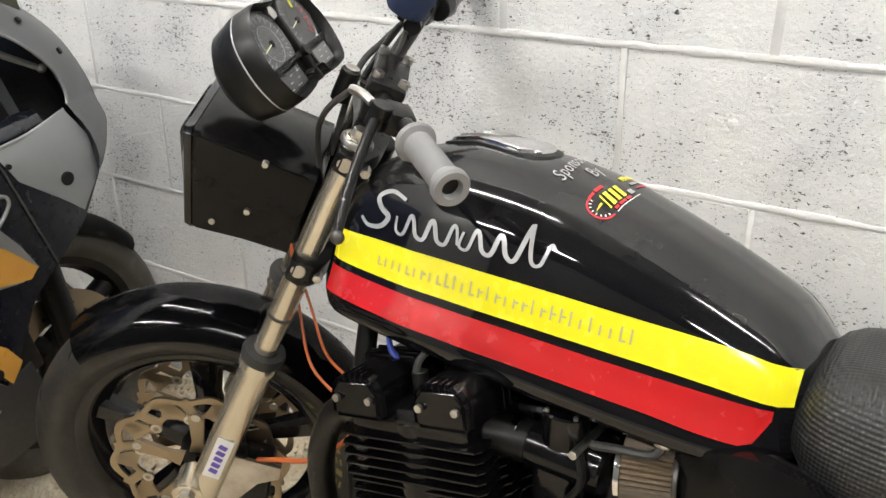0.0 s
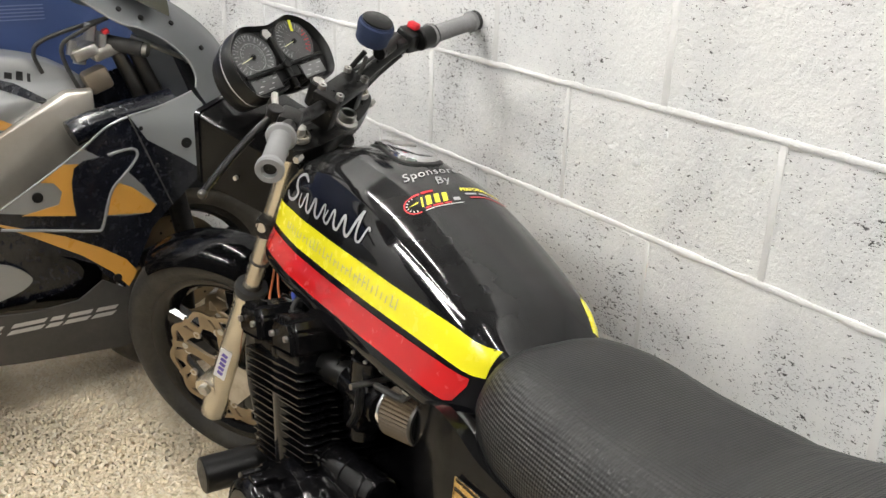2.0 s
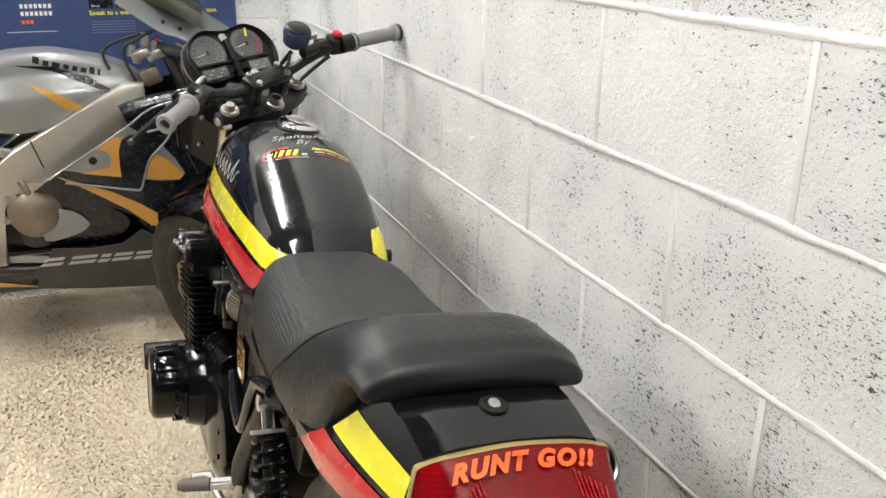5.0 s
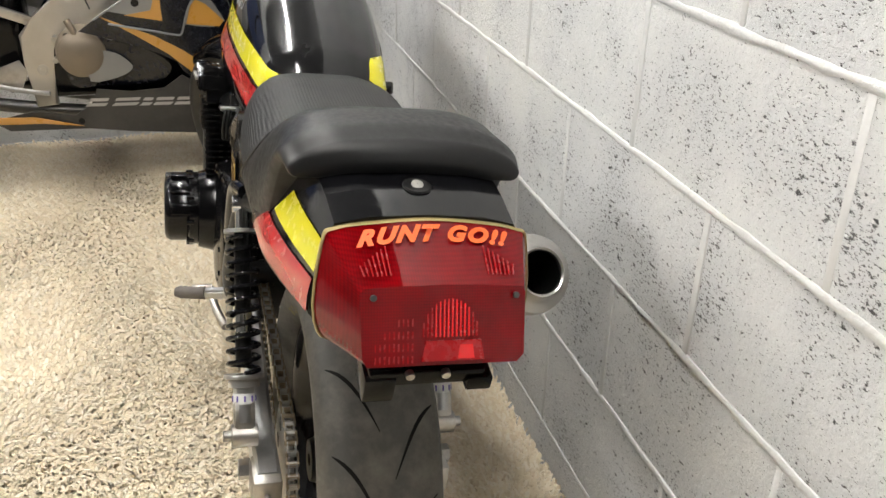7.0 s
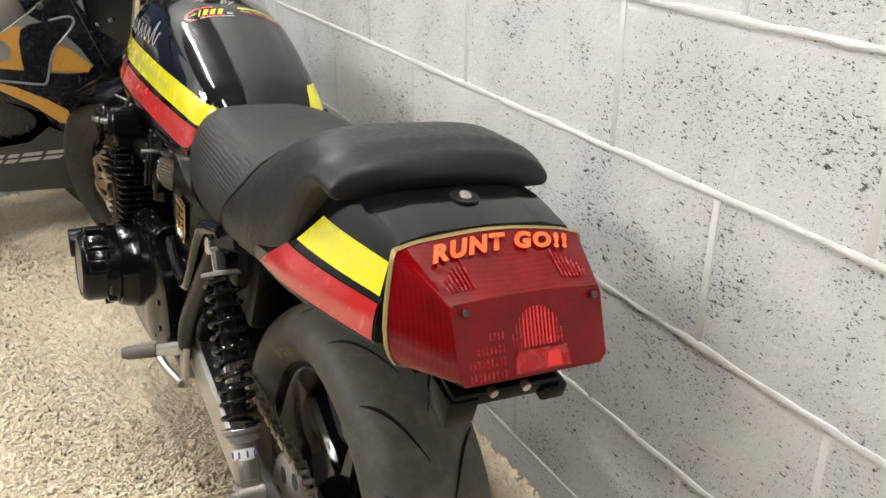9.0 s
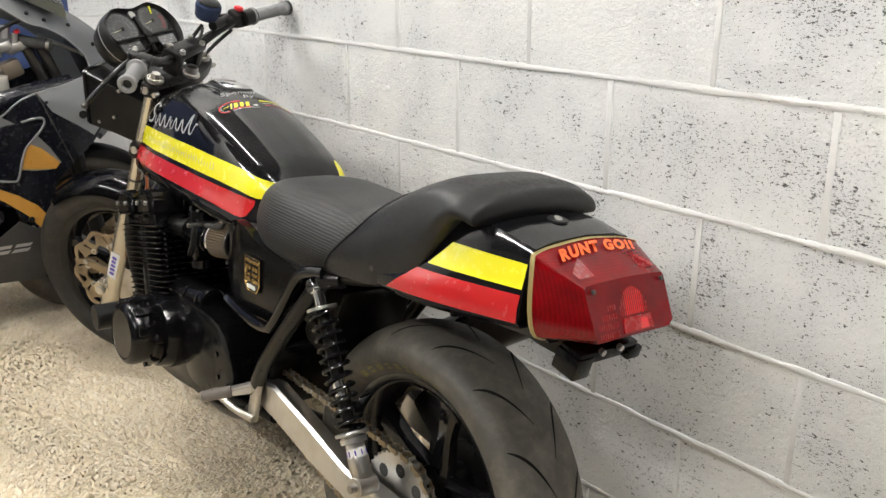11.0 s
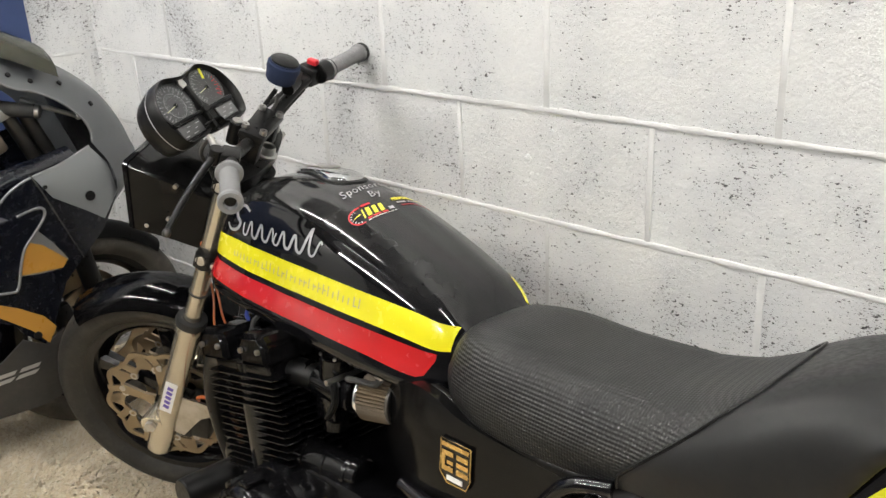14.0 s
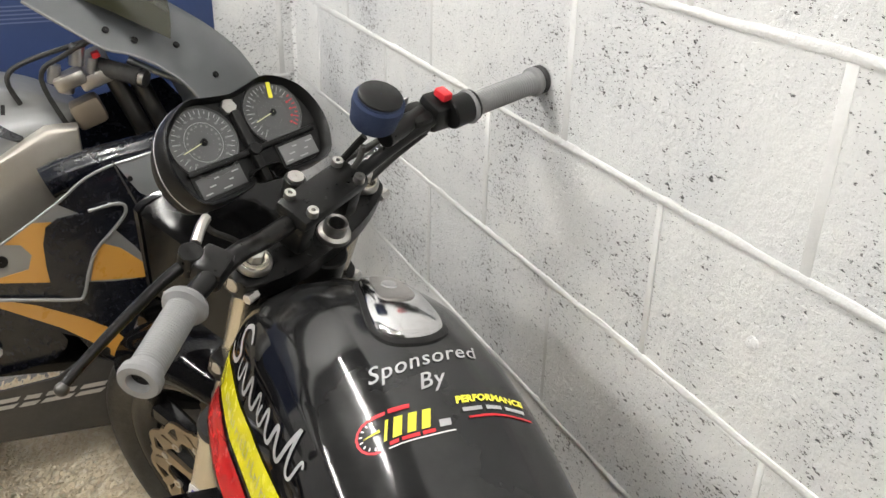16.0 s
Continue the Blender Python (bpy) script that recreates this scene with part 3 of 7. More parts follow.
# the sponsor's mark as plain shapes: a dial arc with ticks and a needle, leaning bars between two thin lines
disc_logo = on_top(0.16, -0.087, 0)
ring = [(0.017 + 0.018 * math.cos(a), 0.004 + 0.018 * math.sin(a)) for a in [radians(75 + 22 * k) for k in range(10)]]
ring += [(0.017 + 0.0158 * math.cos(a), 0.004 + 0.0158 * math.sin(a)) for a in [radians(75 + 22 * k) for k in range(9, -1, -1)]]
flat_mark("logo_ring", ring, RED_VINYL, disc_logo, "red dial-shaped mark")
for k in range(8):
    a = radians(85 + 24 * k)
    tick = [(0.017 + r * math.cos(a + e), 0.004 + r * math.sin(a + e)) for r, e in ((0.0115, -0.05), (0.0145, -0.05), (0.0145, 0.05), (0.0115, 0.05))]
    flat_mark("logo_tick", tick, WHITE_VINYL, disc_logo)
flat_mark("logo_bar", bar(0.018, 0.0195, 0.014, 0.0035, 0.3), RED_VINYL, disc_logo)
flat_mark("logo_bar", bar(0.035, 0.0195, 0.022, 0.0048, 0.3), RED_VINYL, disc_logo)
flat_mark("logo_bar", bar(0.024, -0.0145, 0.068, 0.0013), WHITE_VINYL, disc_logo)
for k, w in enumerate((0.009, 0.018, 0.013)):
    flat_mark("logo_bar", bar(0.026 + (0, 0.012, 0.033)[k], -0.0115, w, 0.0036, 0.2), RED_VINYL, disc_logo)
flat_mark("logo_needle", [(0.005, 0.0052), (0.022, 0.0075), (0.022, 0.0045)], YELLOW_VINYL, disc_logo, "", 0.0003)
for k, w in enumerate((0.0035, 0.011, 0.011, 0.011)):
    u = 0.022 + (0, 0.0085, 0.023, 0.0375)[k]
    flat_mark("logo_stroke", bar(u, -0.006, w * 0.8, 0.0195, 0.42), YELLOW_VINYL, disc_logo, "", 0.0003)
flat_mark("logo_bar", bar(0.078, -0.008, 0.012, 0.0075, 0.2), SILVER_VINYL, disc_logo)


def script_stroke(points, width, place, mat, name="maker_script"):
    """A brush-like silver stroke along points (u, v)."""
    line = round_line([(u, v, 0) for u, v in points], 5, False)
    bm = bmesh.new()
    rows = []
    for i, p in enumerate(line):
        a, b = line[max(0, i - 1)], line[min(len(line) - 1, i + 1)]
        d = (b - a).normalized()
        w = width * (0.55 + 0.45 * math.sin(math.pi * (i + 0.6) / (len(line) + 0.2)))
        nrm = Vector((-d.y, d.x, 0)) * w * 0.5
        rows.append([bm.verts.new(place(q.x, q.y)) for q in (p - nrm, p + nrm)])
    for p, q in zip(rows, rows[1:]):
        bm.faces.new((p[0], p[1], q[1], q[0]))
    return part(name, bm, mat, tank, "", 0)


for side in (-1, 1):
    flow = on_side(-0.137, 0.822, -0.012, side)
    script = lambda u, v: flow(1.18 * u, 0.92 * v)
    # the maker's mark, as one plain wavy silver brush stroke
    script_stroke([(0.052, 0.044), (0.03, 0.05), (0.014, 0.04), (0.022, 0.027), (0.034, 0.018), (0.026, 0.004), (0.008, 0.001), (-0.004, 0.01)], 0.0068, script, SILVER_VINYL, "maker_stroke")
    wave = [(0.046, 0.022)]
    for k in range(7):
        tall = 0.042 if k == 5 else 0.026
        wave += [(0.048 + 0.0265 * k, 0.004), (0.058 + 0.0265 * k, 0.002), (0.064 + 0.0265 * k + 0.2 * (tall - 0.026), tall), (0.069 + 0.0265 * k, tall - 0.004)]
    script_stroke(wave[:13] + [(0.125, 0.004)], 0.0054, script, SILVER_VINYL, "maker_stroke")
    script_stroke([(0.13, 0.022)] + wave[13:], 0.0054, script, SILVER_VINYL, "maker_stroke")

# the web address, as plain strokes of its size
for side in (-1, 1):
    rng = random.Random(3)
    u = -0.10
    while u < 0.24:
        h = rng.choice((0.011, 0.011, 0.0165))
        mid = edge(0.781, 0.78, 0.773, 0.763, 0.753, 0.745)(u)
        bm = bmesh.new()
        skin(bm, bar(u, mid, 0.0024, h), lambda x, z: (x, side * tank_side(x, z, 0.0024), z), None, 0.02)
        part("address_bar", bm, GREY_INK, tank, "", 0)
        if rng.random() < 0.6:
            bm = bmesh.new()
            skin(bm, bar(u, mid + rng.choice((0.0, 0.0065)), 0.0075, 0.0022), lambda x, z: (x, side * tank_side(x, z, 0.0024), z), None, 0.02)
            part("address_bar", bm, GREY_INK, tank, "", 0)
        u += 0.0115

# black knob beside the tank on the wall side
bm = bmesh.new()
lathe(bm, [(0.001, 0), (0.011, 0.0), (0.0125, 0.003), (0.0125, 0.016), (0.011, 0.019), (0.001, 0.02)], (0.325, 0.145, 0.73), (0.34, 0.185, 0.735), 20)
rod(bm, (0.315, 0.11, 0.727), (0.326, 0.147, 0.73), 0.005, 10)
part("side_knob", bm, PLASTIC, bike, "small black plastic knob")

# ---- seat ----
SEAT_X = [0.395, 0.409, 0.438, 0.512, 0.62, 0.72, 0.80, 0.87, 0.94, 1.0, 1.05, 1.085]
SEAT_TOP = [0.735, 0.762, 0.782, 0.788, 0.782, 0.785, 0.800, 0.832, 0.869, 0.888, 0.889, 0.882]
SEAT_WIDE = [0.07, 0.10, 0.125, 0.145, 0.153, 0.156, 0.158, 0.158, 0.152, 0.147, 0.143, 0.137]
SEAT_LOW = [0.705, 0.685, 0.668, 0.655, 0.66, 0.672, 0.682, 0.69, 0.706, 0.764, 0.815, 0.84]


def seat_ring(x, grow=0.0):
    t, w, b = spline(SEAT_X, SEAT_TOP, x) + grow, spline(SEAT_X, SEAT_WIDE, x) + grow, spline(SEAT_X, SEAT_LOW, x)
    h = [(0, t), (0.4 * w, t - 0.001), (0.66 * w, t - 0.008), (0.84 * w, t - 0.024), (0.95 * w, t - 0.024 - 0.22 * (t - b)), (1.0 * w, b + 0.35 * (t - b)), (0.985 * w, b + 0.02), (0.95 * w, b)]
    dome = [(0, t), (0.4 * w, t - 0.003), (0.66 * w, t - 0.009), (0.84 * w, t - 0.019), (0.94 * w, t - 0.029), (0.985 * w, t - 0.038), (0.975 * w, t - 0.046), (0.93 * w, t - 0.05)]
    k = min(1, max(0, (x - 0.985) / 0.085))
    k = k * k * (3 - 2 * k)
    h = [(p + (r - p) * k, q + (s - q) * k) for (p, q), (r, s) in zip(h, dome)]
    line = [(p.x, p.y) for p in round_line([(a, c, 0) for a, c in h], 3, False)]
    return [(x, -y, z) for y, z in line] + [(x, y, z) for y, z in line[::-1]][:-1]


seat = thing("seat", Matrix(), "black vinyl seat", "")
seat.parent = bike
bm = bmesh.new()
loft(bm, [seat_ring(0.405 + (0.97 - 0.405) * i / 32, 0.0 if i < 19 else -0.0015) for i in range(33)])
part("rider_pad", bm, RIBBED_VINYL, seat, "black ribbed vinyl rider pad")
bm = bmesh.new()
rings = []
for i in range(37):
    # the cover's front edge slants back as it rises; its rear end rolls under to a padded lip
    s = i / 36
    x_low = 0.735 + (1.085 - 0.735) * s
    base = seat_ring(x_low)
    out = []
    for k, q in enumerate(base):
        rise = min(1, max(0, (q[2] - 0.69) / 0.13))
        out.append(seat_ring(x_low + (1 - s) * 0.225 * rise ** 1.3, -0.004 if i == 0 else 0.004)[k])
    rings.append(out)
tip = rings[-1]
for s in (0.25, 0.5, 0.7, 0.85, 0.95, 1.0):
    g = math.sqrt(1 - s * s * 0.97)
    rings.append([(x + 0.022 * s - 0.016 * (y / 0.14) ** 2 * s, y * (0.93 + 0.07 * g), 0.855 - 0.9 * y * y + (z - 0.855 + 0.9 * y * y) * g) for x, y, z in tip])
loft(bm, rings)
part("rear_hump", bm, SEAT_VINYL, seat, "smooth black vinyl rear hump", 60)
bm = bmesh.new()
seam = [Vector(p) + Vector((-0.002, 0, 0)) for p in rings[1]]
sweep(bm, seam[len(seam) // 2 + 1:] + seam[:len(seam) // 2 + 1], 0.0022, 6, False, 1)
part("seam_piping", bm, PLASTIC, seat, "thin black seam piping")
for side in (-1, 1):
    bm = bmesh.new()
    rod(bm, (0.885, side * 0.152, 0.722), (0.885, side * 0.161, 0.722), 0.005, 12)
    part("seat_screw", bm, DARK_STEEL, seat)

# ---- tail unit ----
TAIL_X = [0.9, 1.0, 1.1, 1.185]
TAIL_TOP = [0.79, 0.842, 0.842, 0.828]
TAIL_MID = [0.775, 0.81, 0.825, 0.813]
TAIL_LOW = [0.692, 0.694, 0.70, 0.708]


def tail_ring(x):
    t, m, b = (spline(TAIL_X, k, x) for k in (TAIL_TOP, TAIL_MID, TAIL_LOW))
    wt = spline(TAIL_X, [0.125, 0.118, 0.112, 0.108], x)
    wl = spline(TAIL_X, [0.158, 0.155, 0.14, 0.122], x)
    h = [(0, t + 0.006), (0.6 * wt, t + 0.003), (0.93 * wt, t - 0.005), (wt, m - 0.002), (wt + (wl - wt) * 0.4, m - 0.3 * (m - b)), (wl, b + 0.3 * (m - b)), (wl, b + 0.008), (wl - 0.008, b)]
    return [(x, -y, z) for y, z in h] + [(x, y, z) for y, z in h[::-1]][:-1], h


def tail_side(x, z, off=0.0014):
    h = tail_ring(x)[1]
    for (y0, z0), (y1, z1) in zip(h, h[1:]):
        if z1 <= z <= z0 and z0 - z1 > 1e-6:
            return y0 + (y1 - y0) * (z0 - z) / (z0 - z1) + off
    return h[-1][0] + off


bm = bmesh.new()
loft(bm, [tail_ring(0.9 + 0.285 * i / 12)[0] for i in range(13)])
tail = part("tail_unit", bm, GLOSS_BLACK, bike, "gloss black tail fairing with yellow and red stripes", 25)


def tail_stripe(name, side, mat, lo, hi, x0, x1, lean):
    bm = bmesh.new()
    rows = []
    for i in range(21):
        row = []
        for k in range(5):
            s = k / 4
            xa = x0 + lean * s
            x = xa + (x1 - xa) * i / 20
            z = lo(x) + (hi(x) - lo(x)) * s
            row.append(bm.verts.new((x, side * tail_side(x, z), z)))
        rows.append(row)
    for p, q in zip(rows, rows[1:]):
        for k in range(4):
            bm.faces.new((p[k], p[k + 1], q[k + 1], q[k]))
    part(name, bm, mat, tail)


for side in (-1, 1):
    tail_stripe("yellow_stripe", side, YELLOW_PAINT, line_at(0.761, 0.766, 1.005, 1.185), line_at(0.80, 0.802, 1.005, 1.185), 1.003, 1.183, 0.035)
    tail_stripe("red_stripe", side, RED_PAINT, line_at(0.704, 0.717, 0.93, 1.185), line_at(0.748, 0.758, 0.93, 1.185), 0.925, 1.183, 0.06)
bm = bmesh.new()
rod(bm, (1.13, 0.0, 0.838), (1.131, 0.0, 0.8465), 0.0165, 24)
lock = part("seat_lock", bm, PLASTIC, tail, "seat lock in a black rubber ring")
bm = bmesh.new()
rod(bm, (1.131, 0.0, 0.8455), (1.132, 0.0, 0.848), 0.007, 18)
part("lock_barrel", bm, STEEL, lock)

# ---- tail lamp ----
lamp = thing("tail_lamp", Matrix(), "large red tail lamp with orange words", "")
lamp.parent = bike
# rings from the gold trim to the flat rear face
L_BACK = [(1.19, -0.1, 0.819), (1.191, -0.06, 0.826), (1.191, 0.0, 0.83), (1.191, 0.06, 0.826), (1.192, 0.1, 0.819), (1.196, 0.113, 0.806), (1.21, 0.118, 0.722), (1.215, 0.08, 0.697), (1.215, -0.08, 0.697), (1.21, -0.118, 0.722), (1.196, -0.113, 0.806)]
L_FRONT = [(1.265, -0.082, 0.789), (1.265, -0.045, 0.791), (1.265, 0.003, 0.792), (1.265, 0.05, 0.791), (1.265, 0.088, 0.789), (1.268, 0.09, 0.784), (1.296, 0.088, 0.726), (1.296, 0.082, 0.716), (1.296, -0.078, 0.716), (1.296, -0.084, 0.726), (1.268, -0.086, 0.784)]

L_BACK = round_line(L_BACK, 4)
L_FRONT = [Vector(p).lerp(Vector(q), k / 4) for p, q in zip(L_FRONT, L_FRONT[1:] + L_FRONT[:1]) for k in range(4)]


def lamp_ring(a, b, s, scale=1.0, shift=0.0):
    out = []
    cx = [Vector(p) for p in a]
    c = sum(cx, Vector()) / len(cx)
    for p, q in zip(a, b):
        v = Vector(p).lerp(Vector(q), s)
        w = c.lerp(sum((Vector(k) for k in b), Vector()) / len(b), s)
        out.append(w + (v - w) * scale + Vector((shift, 0, 0)))
    return out


bm = bmesh.new()
loft(bm, [lamp_ring(L_BACK, L_FRONT, 0.0), lamp_ring(L_BACK, L_FRONT, 1.0)])
keen = [e for e in bm.edges if min(v.co.x for v in e.verts) > 1.255 and abs(e.calc_face_angle(0)) > 0.25]
bmesh.ops.bevel(bm, geom=keen, offset=0.0045, segments=3, affect="EDGES", profile=0.5)
lens = part("lamp_lens", bm, RED_LENS, lamp, "glossy red moulded lens", 22)
bm = bmesh.new()
loft(bm, [lamp_ring(L_BACK, L_FRONT, 0.0, 0.93, 0.001), lamp_ring(L_BACK, L_FRONT, 0.5, 0.9, -0.004), lamp_ring(L_BACK, L_FRONT, 0.9, 0.88, -0.008)])
part("lamp_bowl", bm, CAST_ALLOY, lamp, "silvered lamp bowl")
bm = bmesh.new()
loft(bm, [lamp_ring(L_BACK, L_FRONT, 0.0, 1.016, -0.006), lamp_ring(L_BACK, L_FRONT, 0.0, 1.022, -0.001), lamp_ring(L_BACK, L_FRONT, 0.0, 1.008, 0.002), lamp_ring(L_BACK, L_FRONT, 0.0, 0.975, -0.003)])
part("trim_band", bm, TRIM_GOLD, lamp, "worn gold trim band", 30)


def lamp_top(u, v):
    """On the sloping upper face: u across, v up the slope."""
    a, b = Vector((1.194, 0, 0.8185)), Vector((1.262, 0, 0.7915))
    p = b.lerp(a, v)
    return p.x, u, p.z + 0.0115 * (1 - (u / 0.11) ** 2) * v + 0.0026


part("tail_lettering", letters("RUNT GO!!", 0.0272, lambda u, v: lamp_top(-0.083 + u, 0.655 + v / 0.076 - 6.0 * (u - 0.085) ** 2), 0.5, 1.21, 0.0015), ORANGE_VINYL, lamp, "bold orange slanted words", 0)


def lamp_face(u, v, lift=0.006):
    s = (0.79 - v) / 0.074
    return Vector((1.265 + 0.031 * s + lift, u, v))


# fluted dome in front of the bulb, a reflector block below it, fine ribs beside
# the middle flutes are painted brighter red to stand for the bulb's glow
for k in range(14):
    u = -0.02 + 0.0044 * k
    bm = bmesh.new()
    arch = math.sqrt(max(0.05, 1 - ((u - 0.0086) / 0.031) ** 2))
    rod(bm, lamp_face(u, 0.7425, 0.0002), lamp_face(u, 0.7425 + 0.036 * arch, -0.0001), 0.0012, 6)
    part("lens_flute", bm, LIT_RED if 2 < k < 12 else DEEP_RED, lens)
# fluted corners of the sloping upper face
for side in (-1, 1):
    for k in range(7):
        u = side * (0.052 + 0.0046 * k)
        bm = bmesh.new()
        rod(bm, Vector(lamp_top(u, 0.12)) - Vector((0, 0, 0.0012)), Vector(lamp_top(u * 1.03, 0.3 + 0.05 * (6 - k))) - Vector((0, 0, 0.0012)), 0.0009, 6)
        part("lens_flute", bm, DEEP_RED, lens)
bm = bmesh.new()
skin(bm, [(-0.022, 0.72), (0.045, 0.72), (0.041, 0.7395), (-0.018, 0.7395)], lambda u, v: lamp_face(u, v, 0.0), (0.0025, 0, 0.001), 0.02)
block = part("reflector", bm, DEEP_RED, lamp, "moulded red reflector block")
# facet painted brighter red to carry the glow on the block's right half
bm = bmesh.new()
skin(bm, [(0.016, 0.7225), (0.034, 0.7225), (0.032, 0.736), (0.018, 0.736)], lambda u, v: lamp_face(u, v, 0.0022), (0.001, 0, 0.0005), 0.02)
part("reflector_facet", bm, LIT_RED, block, "facet painted brighter red for glow")
for k in range(9):
    for j in range(4):
        bm = bmesh.new()
        a = lamp_face(-0.07 + 0.0048 * k, 0.7225 + 0.0115 * j, 0.0006)
        box(bm, (0.0016, 0.0016, 0.0075), a, (0, -22, 0))
        part("lens_flute", bm, DEEP_RED, lens, smooth=0)
for u in (-0.073, 0.078):
    bm = bmesh.new()
    a = lamp_face(u, 0.782, 0.003)
    rod(bm, a, a + Vector((0.0035, 0, 0.0015)), 0.0034, 12)
    part("lens_screw", bm, DARK_STEEL, lamp)
bm = bmesh.new()
box(bm, (0.04, 0.13, 0.02), (1.238, 0.0, 0.678), (0, 14, 0), bevel=0.003)
box(bm, (0.045, 0.035, 0.035), (1.235, -0.052, 0.664), (0, 14, 0), bevel=0.003)
box(bm, (0.03, 0.03, 0.02), (1.245, 0.06, 0.667), (0, 14, 0), bevel=0.003)
part("number_plate_bracket", bm, COWL_BLACK, bike)
bm = bmesh.new()
loft(bm, [[(0.93, -0.13, 0.705), (0.93, 0.13, 0.705), (0.93, 0.12, 0.69), (0.93, -0.12, 0.69)], [(1.21, -0.1, 0.71), (1.21, 0.1, 0.71), (1.22, 0.09, 0.693), (1.22, -0.09, 0.693)]])
loft(bm, [[(1.06, -0.06, 0.697), (1.06, 0.06, 0.697), (1.06, 0.055, 0.688), (1.06, -0.055, 0.688)], [(1.16, -0.06, 0.695), (1.16, 0.06, 0.695), (1.17, 0.055, 0.668), (1.17, -0.055, 0.668)], [(1.23, -0.055, 0.69), (1.23, 0.055, 0.69), (1.235, 0.05, 0.66), (1.235, -0.05, 0.66)]])
part("under_tray", bm, COWL_BLACK, bike)
for v in (-0.022, 0.018):
    bm = bmesh.new()
    rod(bm, (1.258, v, 0.683), (1.266, v, 0.681), 0.005, 10)
    part("bracket_bolt", bm, STEEL, bike)


# ---- wheels ----
def tyre_profile(radius, width, rim):
    h = width / 2
    d = radius - rim
    return [(rim, -h * 0.62), (rim + 0.012, -h * 0.78), (rim + d * 0.35, -h * 0.97), (rim + d * 0.55, -h), (rim + d * 0.75, -h * 0.88), (rim + d * 0.9, -h * 0.62), (radius - 0.002, -h * 0.32), (radius, 0),
            (radius - 0.002, h * 0.32), (rim + d * 0.9, h * 0.62), (rim + d * 0.75, h * 0.88), (rim + d * 0.55, h), (rim + d * 0.35, h * 0.97), (rim + 0.012, h * 0.78), (rim, h * 0.62)]


GROOVE = material("tread_shadow_rubber", (0.008, 0.0075, 0.007), 0.8, spec=0.1)


MARK = worn("faded_yellow_mark", (0.2, 0.17, 0.06), 0.7, dirt=(0.06, 0.055, 0.04), amount=0.7, scale=120)


